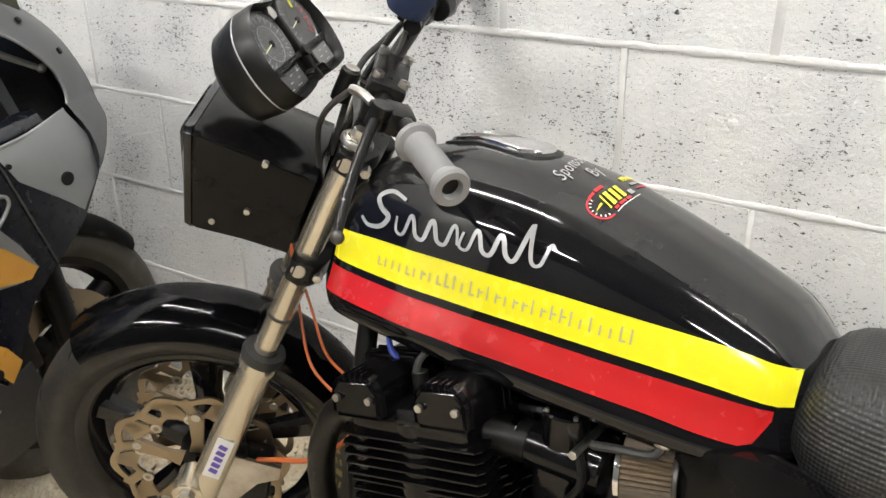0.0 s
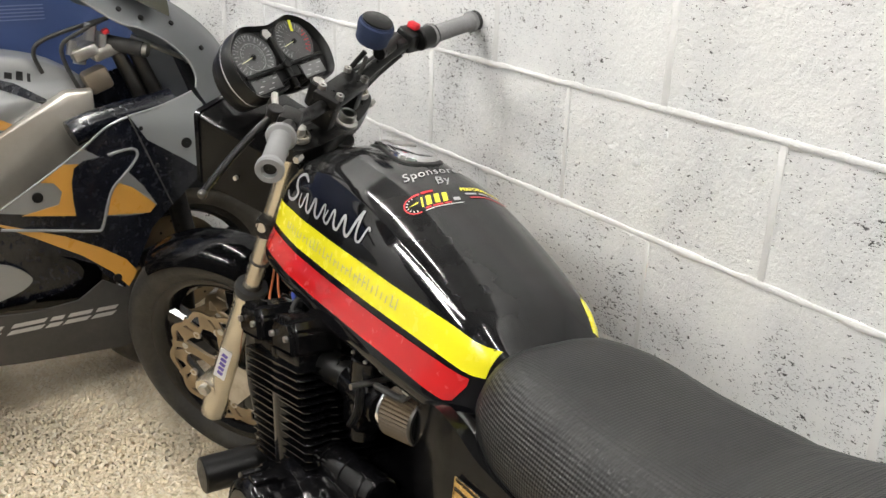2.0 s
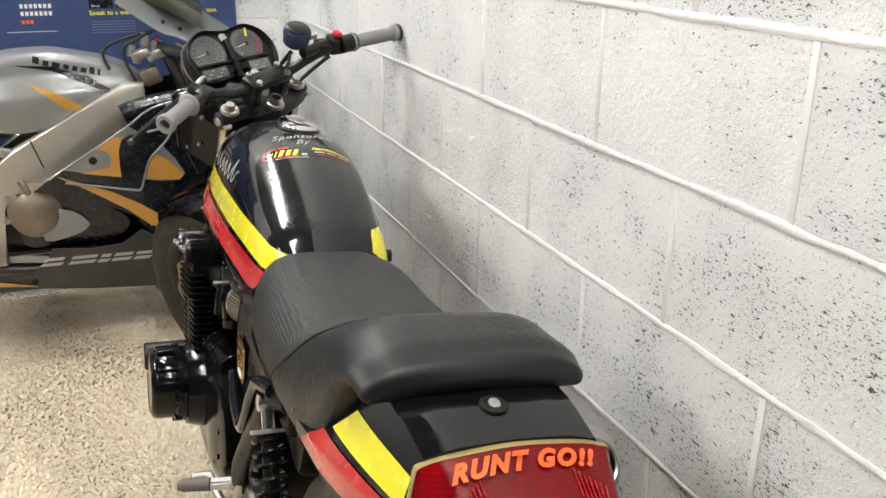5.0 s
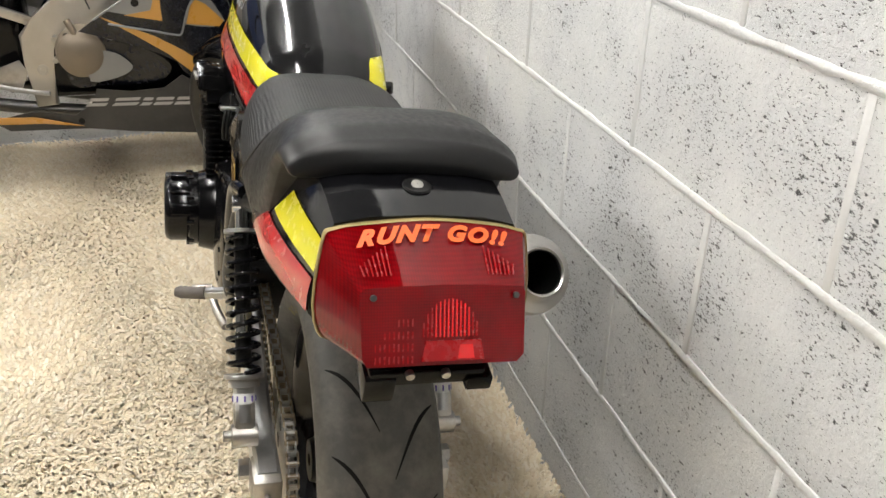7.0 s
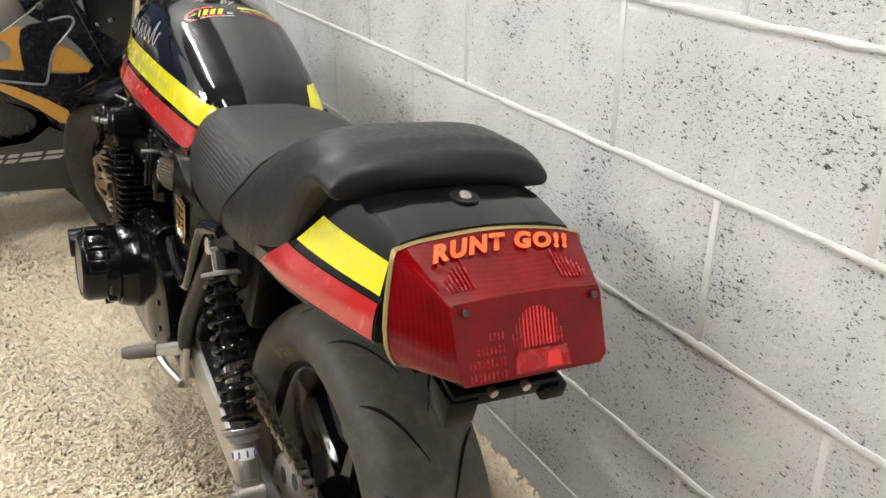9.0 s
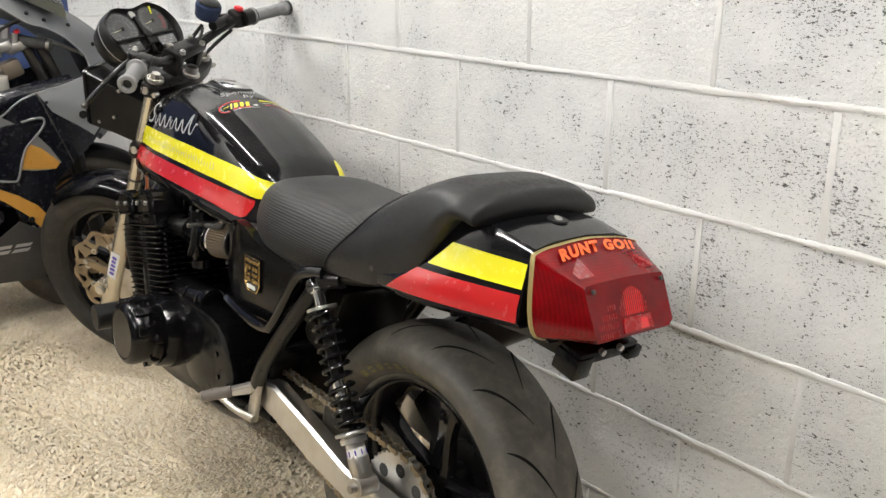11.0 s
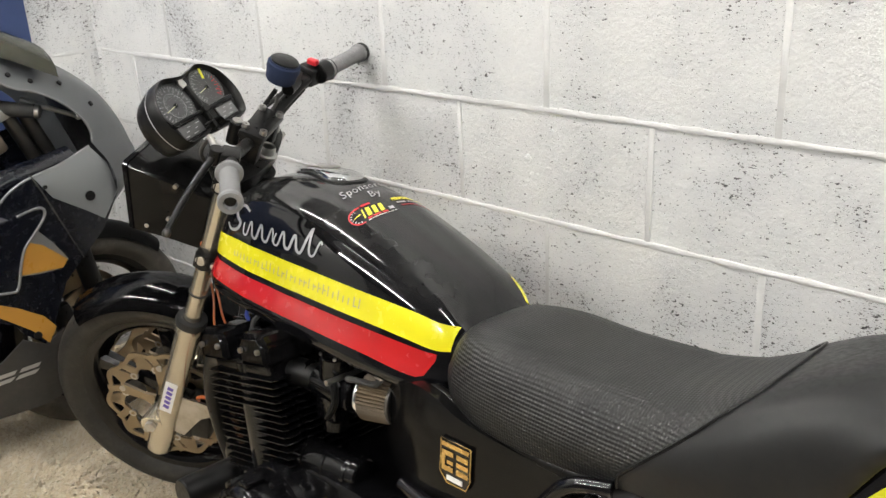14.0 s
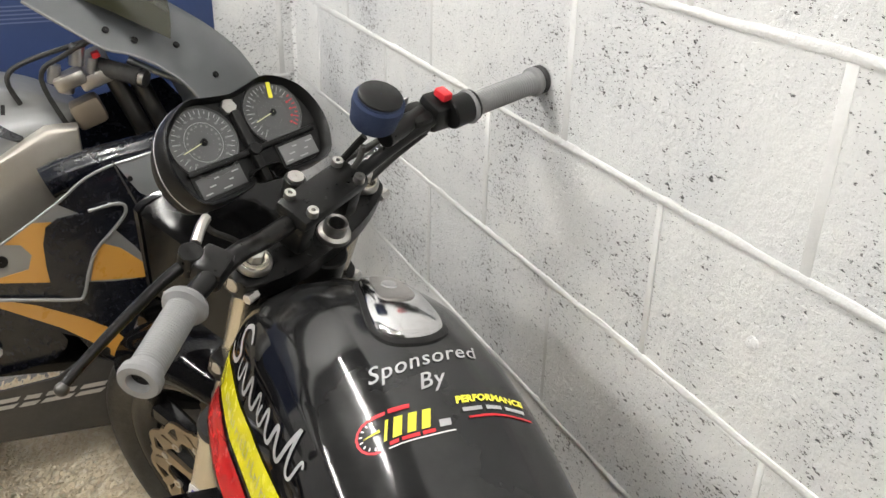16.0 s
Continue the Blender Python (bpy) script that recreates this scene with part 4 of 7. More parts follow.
def wheel(name, m, radius, width, rim, spokes, label, groove, mark, rubber=TYRE):
    w = thing(name, m, label, "")
    w.parent = bike
    y = Vector((0, 1, 0))
    bm = bmesh.new()
    prof = [(p.y, p.x) for p in round_line([(z, r, 0) for r, z in tyre_profile(radius, width, rim)], 2, False)]
    lathe(bm, prof, (0, 0, 0), (0, 1, 0), 72)
    tyre = part("tyre", bm, rubber, w, "worn black road tyre")
    bm = bmesh.new()
    hw = width * 0.5 * 0.62
    lathe(bm, [(rim + 0.004, -hw - 0.004), (rim + 0.004, -hw), (rim - 0.012, -hw + 0.004), (rim - 0.022, -hw + 0.02), (rim - 0.03, 0), (rim - 0.022, hw - 0.02), (rim - 0.012, hw - 0.004), (rim + 0.004, hw), (rim + 0.004, hw + 0.004),
               (rim - 0.004, hw + 0.004), (rim - 0.018, hw - 0.004), (rim - 0.036, 0), (rim - 0.018, -hw + 0.004), (rim - 0.004, -hw - 0.004), (rim + 0.004, -hw - 0.004)], (0, 0, 0), (0, 1, 0), 64)
    rim_ob = part("rim", bm, GLOSS_BLACK, w, "gloss black cast rim")
    for k in range(spokes):
        a = 2 * math.pi * k / spokes + 0.2
        bm = bmesh.new()
        d, t = Vector((math.cos(a), 0, math.sin(a))), Vector((-math.sin(a), 0, math.cos(a)))
        secs = []
        for s, wd, th in ((0.035, 0.026, 0.022), (rim * 0.5, 0.015, 0.016), (rim - 0.026, 0.024, 0.02)):
            c = d * s
            secs.append([c + t * wd * u + Vector((0, th * v, 0)) for u, v in ((-1, -0.5), (-0.6, -1), (0.6, -1), (1, -0.5), (1, 0.5), (0.6, 1), (-0.6, 1), (-1, 0.5))])
        loft(bm, secs)
        part("spoke", bm, GLOSS_BLACK, rim_ob, "", 30)
    bm = bmesh.new()
    lathe(bm, [(0.01, -0.055), (0.032, -0.055), (0.042, -0.03), (0.045, 0), (0.042, 0.03), (0.032, 0.055), (0.01, 0.055)], (0, 0, 0), (0, 1, 0), 28)
    part("hub", bm, SATIN_BLACK, w)
    # tread grooves: thin raised-dark slashes cut across the crown
    for k in range(groove):
        for side in (-1, 1):
            bm = bmesh.new()
            a0 = 2 * math.pi * (k + (0.5 if side > 0 else 0)) / groove
            rows = []
            for i in range(9):
                s = i / 8
                v = side * width * (0.05 + 0.36 * s)
                zs, rs = zip(*sorted((p[1], p[0]) for p in prof if p[0] > rim + 0.35 * (radius - rim)))
                r = float(np.interp(v, zs, rs)) + 0.001
                a = a0 + 0.30 * s + 0.05 * math.sin(s * 3)
                wd = 0.0042 * math.sin(math.pi * (s * 0.9 + 0.08)) + 0.0005
                rows.append([bm.verts.new((r * math.cos(a + e * wd / r), v, r * math.sin(a + e * wd / r))) for e in (-1, 1)])
            for p, q in zip(rows, rows[1:]):
                bm.faces.new((p[0], p[1], q[1], q[0]))
            part("tread_groove", bm, GROOVE, tyre, "", 0)
    # worn yellow sidewall marks, as plain bars
    for k in range(9):
        a = radians(mark + 6.5 * k)
        for h0, h1 in (((0.0, 0.012),), ((0.0, 0.004), (0.008, 0.012)))[k % 2]:
            bm = bmesh.new()
            rows = []
            for rr in (rim + 0.014 + h0, rim + 0.014 + h1):
                zs = sorted((p[0], -p[1]) for p in prof if p[1] < 0 and p[0] < rim + 0.6 * (radius - rim))
                v = -float(np.interp(rr, [p[0] for p in zs], [p[1] for p in zs])) - 0.0012
                rows.append([bm.verts.new((rr * math.cos(a + e * 0.0075 / rr), v, rr * math.sin(a + e * 0.0075 / rr))) for e in (-1, 1)])
            bm.faces.new((rows[0][0], rows[0][1], rows[1][1], rows[1][0]))
            part("sidewall_mark", bm, MARK, tyre, "", 0)
    return w


rear_wheel = wheel("rear_wheel", pose(0.924, -0.005, 0.297), 0.308, 0.166, 0.216, 5, "black cast rear wheel with a wide worn tyre", 16, 78)
# rear brake disc and caliper on the wall side
bm = bmesh.new()
lathe(bm, [(0.066, -0.0025), (0.118, -0.0025), (0.118, 0.0025), (0.066, 0.0025), (0.066, -0.0025)], (0, 0.075, 0), (0, 1, 0), 48)
rear_disc = part("brake_disc", bm, DARK_STEEL, rear_wheel, "dull drilled rear brake disc")
for k in range(24):
    a = 2 * math.pi * k / 24
    bm = bmesh.new()
    c = Vector((math.cos(a), 0, math.sin(a))) * (0.084, 0.092, 0.1)[k % 3]
    rod(bm, c + Vector((0, 0.0722, 0)), c + Vector((0, 0.0778, 0)), 0.0042, 10)
    part("drilled_hole", bm, PLASTIC, rear_disc, "", 0)
bm = bmesh.new()
lathe(bm, [(0.03, -0.012), (0.07, -0.004), (0.07, 0.004), (0.03, 0.012)], (0, 0.068, 0), (0, 1, 0), 36)
part("disc_carrier", bm, SATIN_BLACK, rear_disc)
bm = bmesh.new()
box(bm, (0.12, 0.06, 0.055), (0.825, 0.078, 0.372), (0, 38, 0), 0.01)
box(bm, (0.09, 0.02, 0.03), (0.87, 0.1, 0.325), (0, 40, 0), 0.006)
part("rear_caliper", bm, SATIN_BLACK, bike, "black rear brake caliper")

FRONT = HEAD @ pose(-0.052, 0.03, -0.705) @ Matrix.Rotation(radians(-RAKE), 4, "Y")
front_wheel = wheel("front_wheel", FRONT, 0.298, 0.12, 0.22, 5, "black cast front wheel with a wavy brake disc", 16, -20, FRONT_TYRE)


def wavy_disc(parent, y, r_out, r_in):
    bm = bmesh.new()
    n = 120
    def ring(r, wave, yy):
        return [bm.verts.new(((r + wave * math.cos(10 * 2 * math.pi * k / n)) * math.cos(2 * math.pi * k / n), yy, (r + wave * math.cos(10 * 2 * math.pi * k / n)) * math.sin(2 * math.pi * k / n))) for k in range(n)]
    for lo, hi, w0, w1 in ((r_out - 0.0115, r_out, 0.005, 0.007), (r_in - 0.004, r_in + 0.0075, 0.007, 0.005)):
        a, b, c, d = ring(lo, w0, y - 0.0025), ring(hi, w1, y - 0.0025), ring(hi, w1, y + 0.0025), ring(lo, w0, y + 0.0025)
        for p, q in ((a, b), (b, c), (c, d), (d, a)):
            for k in range(n):
                bm.faces.new((p[k], p[(k + 1) % n], q[(k + 1) % n], q[k]))
    for k in range(30):
        a = 2 * math.pi * k / 30
        e = a + (0.13 if k % 3 else -0.1)
        p = Vector((math.cos(a), 0, math.sin(a))) * (r_in + 0.002) + Vector((0, y, 0))
        q = Vector((math.cos(e), 0, math.sin(e))) * (r_out - 0.004) + Vector((0, y, 0))
        t = (q - p).normalized().cross(Vector((0, 1, 0)))
        wide = 0.0088 if k % 3 else 0.0115
        loft(bm, [[v + t * wide * g + Vector((0, 0.0023 * h, 0)) for g, h in ((-1, -1), (1, -1), (1, 1), (-1, 1))] for v in (p, q)])
    disc = part("brake_disc", bm, DISC_GOLD, parent, "gold-brown wavy skeleton brake disc")
    for k in range(10):
        a = 2 * math.pi * (k + 0.5) / 10
        c = Vector((math.cos(a), 0, math.sin(a))) * (r_in - 0.006) + Vector((0, y, 0))
        bm = bmesh.new()
        lathe(bm, [(0.0045, -0.003), (0.0095, -0.003), (0.0105, 0.0), (0.0095, 0.003), (0.0045, 0.003)], c, c + Vector((0, 1, 0)), 14)
        part("disc_bobbin", bm, CAST_ALLOY, disc)
    for k in range(5):
        a = 2 * math.pi * k / 5 + 0.2
        bm = bmesh.new()
        d, t = Vector((math.cos(a), 0, math.sin(a))), Vector((-math.sin(a), 0, math.cos(a)))
        c = Vector((0, y, 0))
        secs = []
        for s, wd in ((0.03, 0.016), (0.055, 0.01), (r_in + 0.006, 0.014)):
            secs.append([c + d * s + t * wd * u + Vector((0, 0.004 * v, 0)) for u, v in ((-1, -1), (1, -1), (1, 1), (-1, 1))])
        loft(bm, secs)
        part("disc_carrier", bm, DISC_GOLD, disc, "", 30)
        bm = bmesh.new()
        rod(bm, c + d * (r_in + 0.002) + Vector((0, -0.006, 0)), c + d * (r_in + 0.002) + Vector((0, 0.006, 0)), 0.008, 12)
        part("disc_button", bm, STEEL, disc)
    return disc


for side in (-1, 1):
    wavy_disc(front_wheel, side * 0.062, 0.15, 0.108)

# ---- fork, yokes, mudguard ----
for side in (-1, 1):
    leg = thing("fork_leg", Matrix(), "champagne alloy fork leg with a bright stanchion", "")
    leg.parent = bike
    FY = 0.03 + side * 0.108
    f = lambda z, x=-0.032, yy=None: steered((x, FY if yy is None else yy, z))
    bm = bmesh.new()
    rod(bm, f(0.01), f(-0.42), 0.0185, 24)
    part("stanchion", bm, FORK_GOLD, leg, "bright champagne fork tube")
    bm = bmesh.new()
    n = 0.40
    lathe(bm, [(0.019, 0), (0.029, 0.002), (0.031, 0.012), (0.031, 0.02), (0.027, 0.024), (0.027, 0.3), (0.03, 0.34), (0.03, n), (0.024, n + 0.008), (0.001, n + 0.008)], f(-0.39), f(-0.79), 28)
    part("lower_leg", bm, FORK_GOLD, leg, "champagne alloy lower fork leg")
    bm = bmesh.new()
    lathe(bm, [(0.0195, 0), (0.032, 0), (0.034, 0.008), (0.032, 0.018), (0.0195, 0.02)], f(-0.375), f(-0.395), 28)
    part("dust_seal", bm, RUBBER, leg)
    bm = bmesh.new()
    lathe(bm, [(0.0186, 0), (0.0202, 0.001), (0.0202, 0.005), (0.0186, 0.006)], f(-0.30), f(-0.31), 24)
    part("travel_ring", bm, RUBBER, leg)
    bm = bmesh.new()
    rod(bm, steered((-0.055, FY - side * 0.025, -0.705)), steered((-0.055, FY + side * 0.03, -0.705)), 0.026, 24)
    box(bm, (0.05, 0.03, 0.05), (-0.045, FY, -0.71), (0, -14, 0), 0.008, HEAD)
    part("axle_lug", bm, FORK_GOLD, leg)
    bm = bmesh.new()
    rod(bm, steered((-0.055, FY + side * 0.025, -0.705)), steered((-0.055, FY + side * 0.038, -0.705)), 0.014, 6)
    part("axle_nut", bm, STEEL, leg)
    bm = bmesh.new()
    prism(bm, [(-0.014, -0.045), (0.014, -0.045), (0.014, 0.045), (-0.014, 0.045)], 0, 0.0012, HEAD @ pose(-0.032, FY + side * 0.0275, -0.60, 90 if side < 0 else -90, 0, 0) if side < 0 else HEAD @ pose(-0.032, FY + side * 0.0275, -0.60, -90, 0, 0))
    sticker = part("fork_sticker", bm, WHITE_VINYL, leg, "white sticker with purple bars", 0)
    for k in range(5):
        bm = bmesh.new()
        box(bm, (0.014, 0.0012, 0.009), (-0.032, FY + side * 0.0292, -0.572 - 0.014 * k), (0, 12, 0), m=HEAD)
        part("sticker_bar", bm, PURPLE_VINYL, sticker, smooth=0)
    bm = bmesh.new()
    lathe(bm, [(0.001, 0.004), (0.0125, 0.004), (0.0135, 0.003), (0.0205, 0.0025), (0.0225, 0.0), (0.0225, -0.006)], f(0.006), f(0.1), 28)
    part("fork_cap", bm, STEEL, leg)
    bm = bmesh.new()
    rod(bm, f(0.022), f(0.008), 0.0115, 6)
    part("cap_nut", bm, STEEL, leg)
    # caliper
    bm = bmesh.new()
    box(bm, (0.055, 0.045, 0.12), (0.04, FY - side * 0.02, -0.66), (0, -12, 0), 0.01, HEAD)
    box(bm, (0.03, 0.03, 0.13), (0.01, FY - side * 0.01, -0.665), (0, -12, 0), 0.006, HEAD)
    part("brake_caliper", bm, SATIN_BLACK, leg)
    bm = bmesh.new()
    prism(bm, [(-0.03, -0.61), (0.07, -0.60), (0.075, -0.625), (0.045, -0.65), (0.02, -0.72), (-0.02, -0.72)], -0.004, 0.004, HEAD @ Matrix(((1, 0, 0, 0), (0, 0, 1, FY + side * 0.003), (0, 1, 0, 0), (0, 0, 0, 1))), 0.001)
    part("caliper_bracket", bm, CAST_ALLOY, leg)
for k, (z, t) in enumerate(((-0.005, 0.03), (-0.185, 0.036))):
    bm = bmesh.new()
    out = round_line([(-0.052, -0.1, 0), (-0.03, -0.108, 0), (-0.008, -0.098, 0), (0.012, -0.02, 0), (0.012, 0.08, 0), (-0.008, 0.158, 0), (-0.03, 0.168, 0), (-0.052, 0.16, 0), (-0.04, 0.07, 0), (-0.04, -0.01, 0)], 4)
    prism(bm, [(p.x, p.y) for p in out], z - t, z, HEAD, 0.004)
    part(("top_yoke", "bottom_yoke")[k], bm, SATIN_BLACK, bike, "satin black fork yoke")
    for side in (-1, 1):
        bm = bmesh.new()
        rod(bm, steered((-0.008, 0.03 + side * 0.125, z - 0.015)), steered((-0.008, 0.03 + side * 0.142, z - 0.015)), 0.007, 6)
        rod(bm, steered((-0.036, 0.03 + side * 0.125, z - 0.015)), steered((-0.036, 0.03 + side * 0.14, z - 0.015)), 0.011, 12)
        part("pinch_bolt", bm, STEEL, bike)
bm = bmesh.new()
lathe(bm, [(0.012, 0.0), (0.011, 0.022), (0.014, 0.024), (0.016, 0.02), (0.016, 0.008), (0.022, 0.006), (0.023, 0.0)], steered((0.0, 0.038, -0.004)), steered((0.0, 0.038, 0.2)), 28)
part("stem_nut", bm, STEEL, bike)
bm = bmesh.new()
rod(bm, steered((0, 0.03, -0.19)), steered((0, 0.03, -0.03)), 0.03, 24)
part("steering_head", bm, SATIN_BLACK, bike)
# mudguard
bm = bmesh.new()
rows = []
R0 = 0.319
for i in range(33):
    a = radians(22 + (124 - 22) * i / 32)
    row = []
    for k in range(13):
        b = radians(-84 + 168 * k / 12)
        w = 0.071
        rr = R0 - 0.052 * (1 - math.cos(b))
        row.append((FRONT @ Vector((rr * math.cos(a) * 1.0, w * math.sin(b), rr * math.sin(a)))))
    rows.append([bm.verts.new(p) for p in row])
for p, q in zip(rows, rows[1:]):
    for k in range(12):
        bm.faces.new((p[k], p[k + 1], q[k + 1], q[k]))
r = bmesh.ops.solidify(bm, geom=bm.faces[:], thickness=0.004)
part("front_mudguard", bm, GLOSS_BLACK, bike, "gloss black front mudguard")

# ---- headlamp cowl and clocks ----
CY = 0.035
bm = bmesh.new()
back = [(-0.085, CY - 0.075, -0.07), (-0.085, CY + 0.075, -0.07), (-0.075, CY + 0.08, -0.145), (-0.075, CY - 0.08, -0.145)]
secs = []
for s, g in ((0, 0.75), (0.05, 0.98), (0.5, 1.0), (0.93, 1.06), (1, 1.03)):
    ring = []
    for u, v in ((-1, 1), (-0.9, 1.08), (0.9, 1.08), (1, 1), (1.02, -0.9), (0.9, -1), (-0.9, -1), (-1.02, -0.9)):
        x = -0.05 - 0.165 * s
        ring.append(steered((x - 0.02 * v * s, CY + u * 0.098 * g, -0.15 - 0.005 * s + 0.066 * v * g)))
    secs.append(ring)
loft(bm, secs)
cowl = part("headlamp_cowl", bm, COWL_BLACK, bike, "scuffed black rectangular headlamp cowl", 35)
bm = bmesh.new()
secs = []
for x, g in ((-0.212, 1.07), (-0.222, 1.05), (-0.226, 0.9)):
    secs.append([steered((x - 0.02 * v, CY + u * 0.098 * g, -0.155 + 0.066 * v * g)) for u, v in ((-1, 1), (-0.9, 1.08), (0.9, 1.08), (1, 1), (1.02, -0.9), (0.9, -1), (-0.9, -1), (-1.02, -0.9))])
loft(bm, secs)
part("headlamp_rim", bm, GLOSS_BLACK, cowl)
bm = bmesh.new()
secs = []
for x, g in ((-0.2225, 0.88), (-0.229, 0.86), (-0.234, 0.5)):
    secs.append([steered((x - 0.02 * v, CY + u * 0.098 * g, -0.155 + 0.066 * v * g)) for u, v in ((-1, 1), (-0.9, 1.08), (0.9, 1.08), (1, 1), (1.02, -0.9), (0.9, -1), (-0.9, -1), (-1.02, -0.9))])
loft(bm, secs)
part("headlamp_glass", bm, GLASS, cowl)
for p in ((-0.13, -0.085), (-0.17, -0.2), (-0.13, -0.165)):
    bm = bmesh.new()
    rod(bm, steered((p[0], CY - 0.097, p[1])), steered((p[0], CY - 0.106, p[1])), 0.0045, 10)
    part("cowl_screw", bm, STEEL, cowl)

CREAM = worn("cream_paint", (0.75, 0.72, 0.45), 0.5, amount=0.1)
# binnacle: face plane tilted to the rider
FACE = HEAD @ Matrix.Translation((-0.157, CY, 0.045)) @ Matrix.Rotation(radians(-9.5), 4, "Z") @ Matrix.Rotation(radians(31), 4, "Y") @ Matrix.Rotation(radians(90), 4, "Z")
# in FACE: u to the right, v to the front/top, w out of the dials
clocks = thing("instrument_binnacle", Matrix(), "black twin-dial instrument binnacle", "")
clocks.parent = bike
CLOCK_OUT = [(p.x, p.y) for p in round_line([(-0.118, -0.035, 0), (-0.122, 0.005, 0), (-0.105, 0.045, 0), (-0.065, 0.07, 0), (-0.028, 0.066, 0), (0, 0.062, 0), (0.028, 0.066, 0), (0.065, 0.07, 0), (0.105, 0.045, 0), (0.122, 0.005, 0), (0.118, -0.035, 0), (0.095, -0.062, 0), (0.03, -0.06, 0), (0.02, -0.045, 0), (-0.02, -0.045, 0), (-0.03, -0.06, 0), (-0.095, -0.062, 0)], 4)]


def clock_ring(scale, w, sv=1.0):
    return [FACE @ Vector((u * scale, v * scale * sv, w)) for u, v in CLOCK_OUT]


bm = bmesh.new()
loft(bm, [clock_ring(0.62, -0.085), clock_ring(0.9, -0.06), clock_ring(1.0, -0.022), clock_ring(1.0, -0.016)])
part("binnacle_case", bm, PLASTIC, clocks, "matt black instrument case")
bm = bmesh.new()
loft(bm, [clock_ring(1.0, -0.0165), clock_ring(1.004, -0.016), clock_ring(1.004, -0.0148), clock_ring(1.0, -0.0143)], False)
part("binnacle_seam", bm, SILVER_VINYL, clocks, "thin silver seam line")
bm = bmesh.new()
loft(bm, [clock_ring(1.0, -0.014), clock_ring(0.99, 0.010), clock_ring(0.965, 0.0145), clock_ring(0.92, 0.009), clock_ring(0.89, 0.0), clock_ring(0.3, 0.0)])
part("binnacle_hood", bm, PLASTIC, clocks, "black dial surround")


def dial(u, v, r, red, needle):
    m = FACE @ Matrix.Translation((u, v, 0))
    o, z = m @ Vector((0, 0, 0.001)), m @ Vector((0, 0, 0.5))
    bm = bmesh.new()
    lathe(bm, [(0.0003, 0), (r, 0), (r + 0.002, 0.003), (r + 0.003, 0.0), ], o, z, 40)
    d = part("dial", bm, DIAL, clocks, "round black dial with pale marks")
    for k in range(29):
        a = radians(225 - 270 * k / 28)
        bm = bmesh.new()
        long = 0.0065 if k % 2 == 0 else 0.004
        mm = m @ Matrix.Rotation(a, 4, "Z") @ Matrix.Translation((r - 0.003 - long / 2, 0, 0.0022))
        box(bm, (long, 0.0014 if red and k > 20 else 0.0009, 0.0006), m=mm)
        part("dial_mark", bm, RED_VINYL if red and k > 20 else SILVER_VINYL, d, smooth=0)
    bm = bmesh.new()
    mm = m @ Matrix.Rotation(radians(needle), 4, "Z")
    box(bm, (r * 0.8, 0.0013, 0.001), (r * 0.34, 0, 0.004), m=mm)
    part("needle", bm, CREAM, d, "pale cream needle", 0)
    bm = bmesh.new()
    rod(bm, m @ Vector((0, 0, 0.001)), m @ Vector((0, 0, 0.0055)), 0.0045, 14)
    part("needle_hub", bm, PLASTIC, d)
    bm = bmesh.new()
    lathe(bm, [(r * 0.57, 0.0), (r * 0.57, 0.0006), (r * 0.58, 0.0006), (r * 0.58, 0.0)], m @ Vector((0, 0, 0.0018)), z, 40)
    part("inner_scale", bm, SILVER_VINYL if not red else DIAL, d, "", 0)
    for k in range(0, 15):
        a = radians(225 - 270 * k / 14)
        for rad, wide in (((0.73, 0.0042), (0.48, 0.0026)) if not red else ((0.7, 0.0034),)):
            bm = bmesh.new()
            box(bm, (wide, 0.0026, 0.0005), (r * rad * math.cos(a), r * rad * math.sin(a), 0.0021), m=m)
            part("dial_figure", bm, RED_VINYL if red and k > 10 else GREY_RUBBER, d, smooth=0)
    if red:
        bm = bmesh.new()
        box(bm, (0.022, 0.006, 0.001), (r - 0.011, 0, 0.0062), m=m @ Matrix.Rotation(radians(74), 4, "Z"))
        part("yellow_tape", bm, YELLOW_VINYL, d, "strip of yellow tape", 0)
    bm = bmesh.new()
    lathe(bm, [(0.0003, 0), (r, 0)], m @ Vector((0, 0, 0.008)), z, 32)
    g = part("dial_glass", bm, GLASS, clocks, "", 0)
    g.visible_shadow = False


dial(-0.058, 0.016, 0.0445, False, -170)
dial(0.053, 0.021, 0.0405, True, -170)
bm = bmesh.new()
rod(bm, FACE @ Vector((-0.004, 0.047, 0.0)), FACE @ Vector((-0.004, 0.047, 0.006)), 0.011, 6)
part("warning_lamp", bm, STEEL, clocks)
for u, w in ((-0.06, 0.066), (0.064, 0.056)):
    bm = bmesh.new()
    prism(bm, [(u - w / 2, -0.05), (u + w / 2, -0.05), (u + w / 2, -0.024), (u - w / 2, -0.024)], 0.0005, 0.003, FACE, 0.001)
    panel = part("warning_panel", bm, DIAL if u < 0 else GREY_RUBBER, clocks, "dark warning panel with pale marks")
    rng = random.Random(9)
    for k in range(6):
        bm = bmesh.new()
        box(bm, (rng.uniform(0.006, 0.014), 0.0016, 0.0006), (u - w * 0.36 + w * 0.14 * k, -0.046 + 0.008 * (k % 3), 0.0034), m=FACE)
        part("panel_mark", bm, SILVER_VINYL, panel, smooth=0)
    bm = bmesh.new()
    prism(bm, [(u - w / 2 - 0.004, -0.054), (u + w / 2 + 0.004, -0.054), (u + w / 2 + 0.004, -0.02), (u - w / 2 - 0.004, -0.02)], 0.0, 0.0016, FACE)
    part("panel_frame", bm, PLASTIC, clocks, "", 0)
bm = bmesh.new()
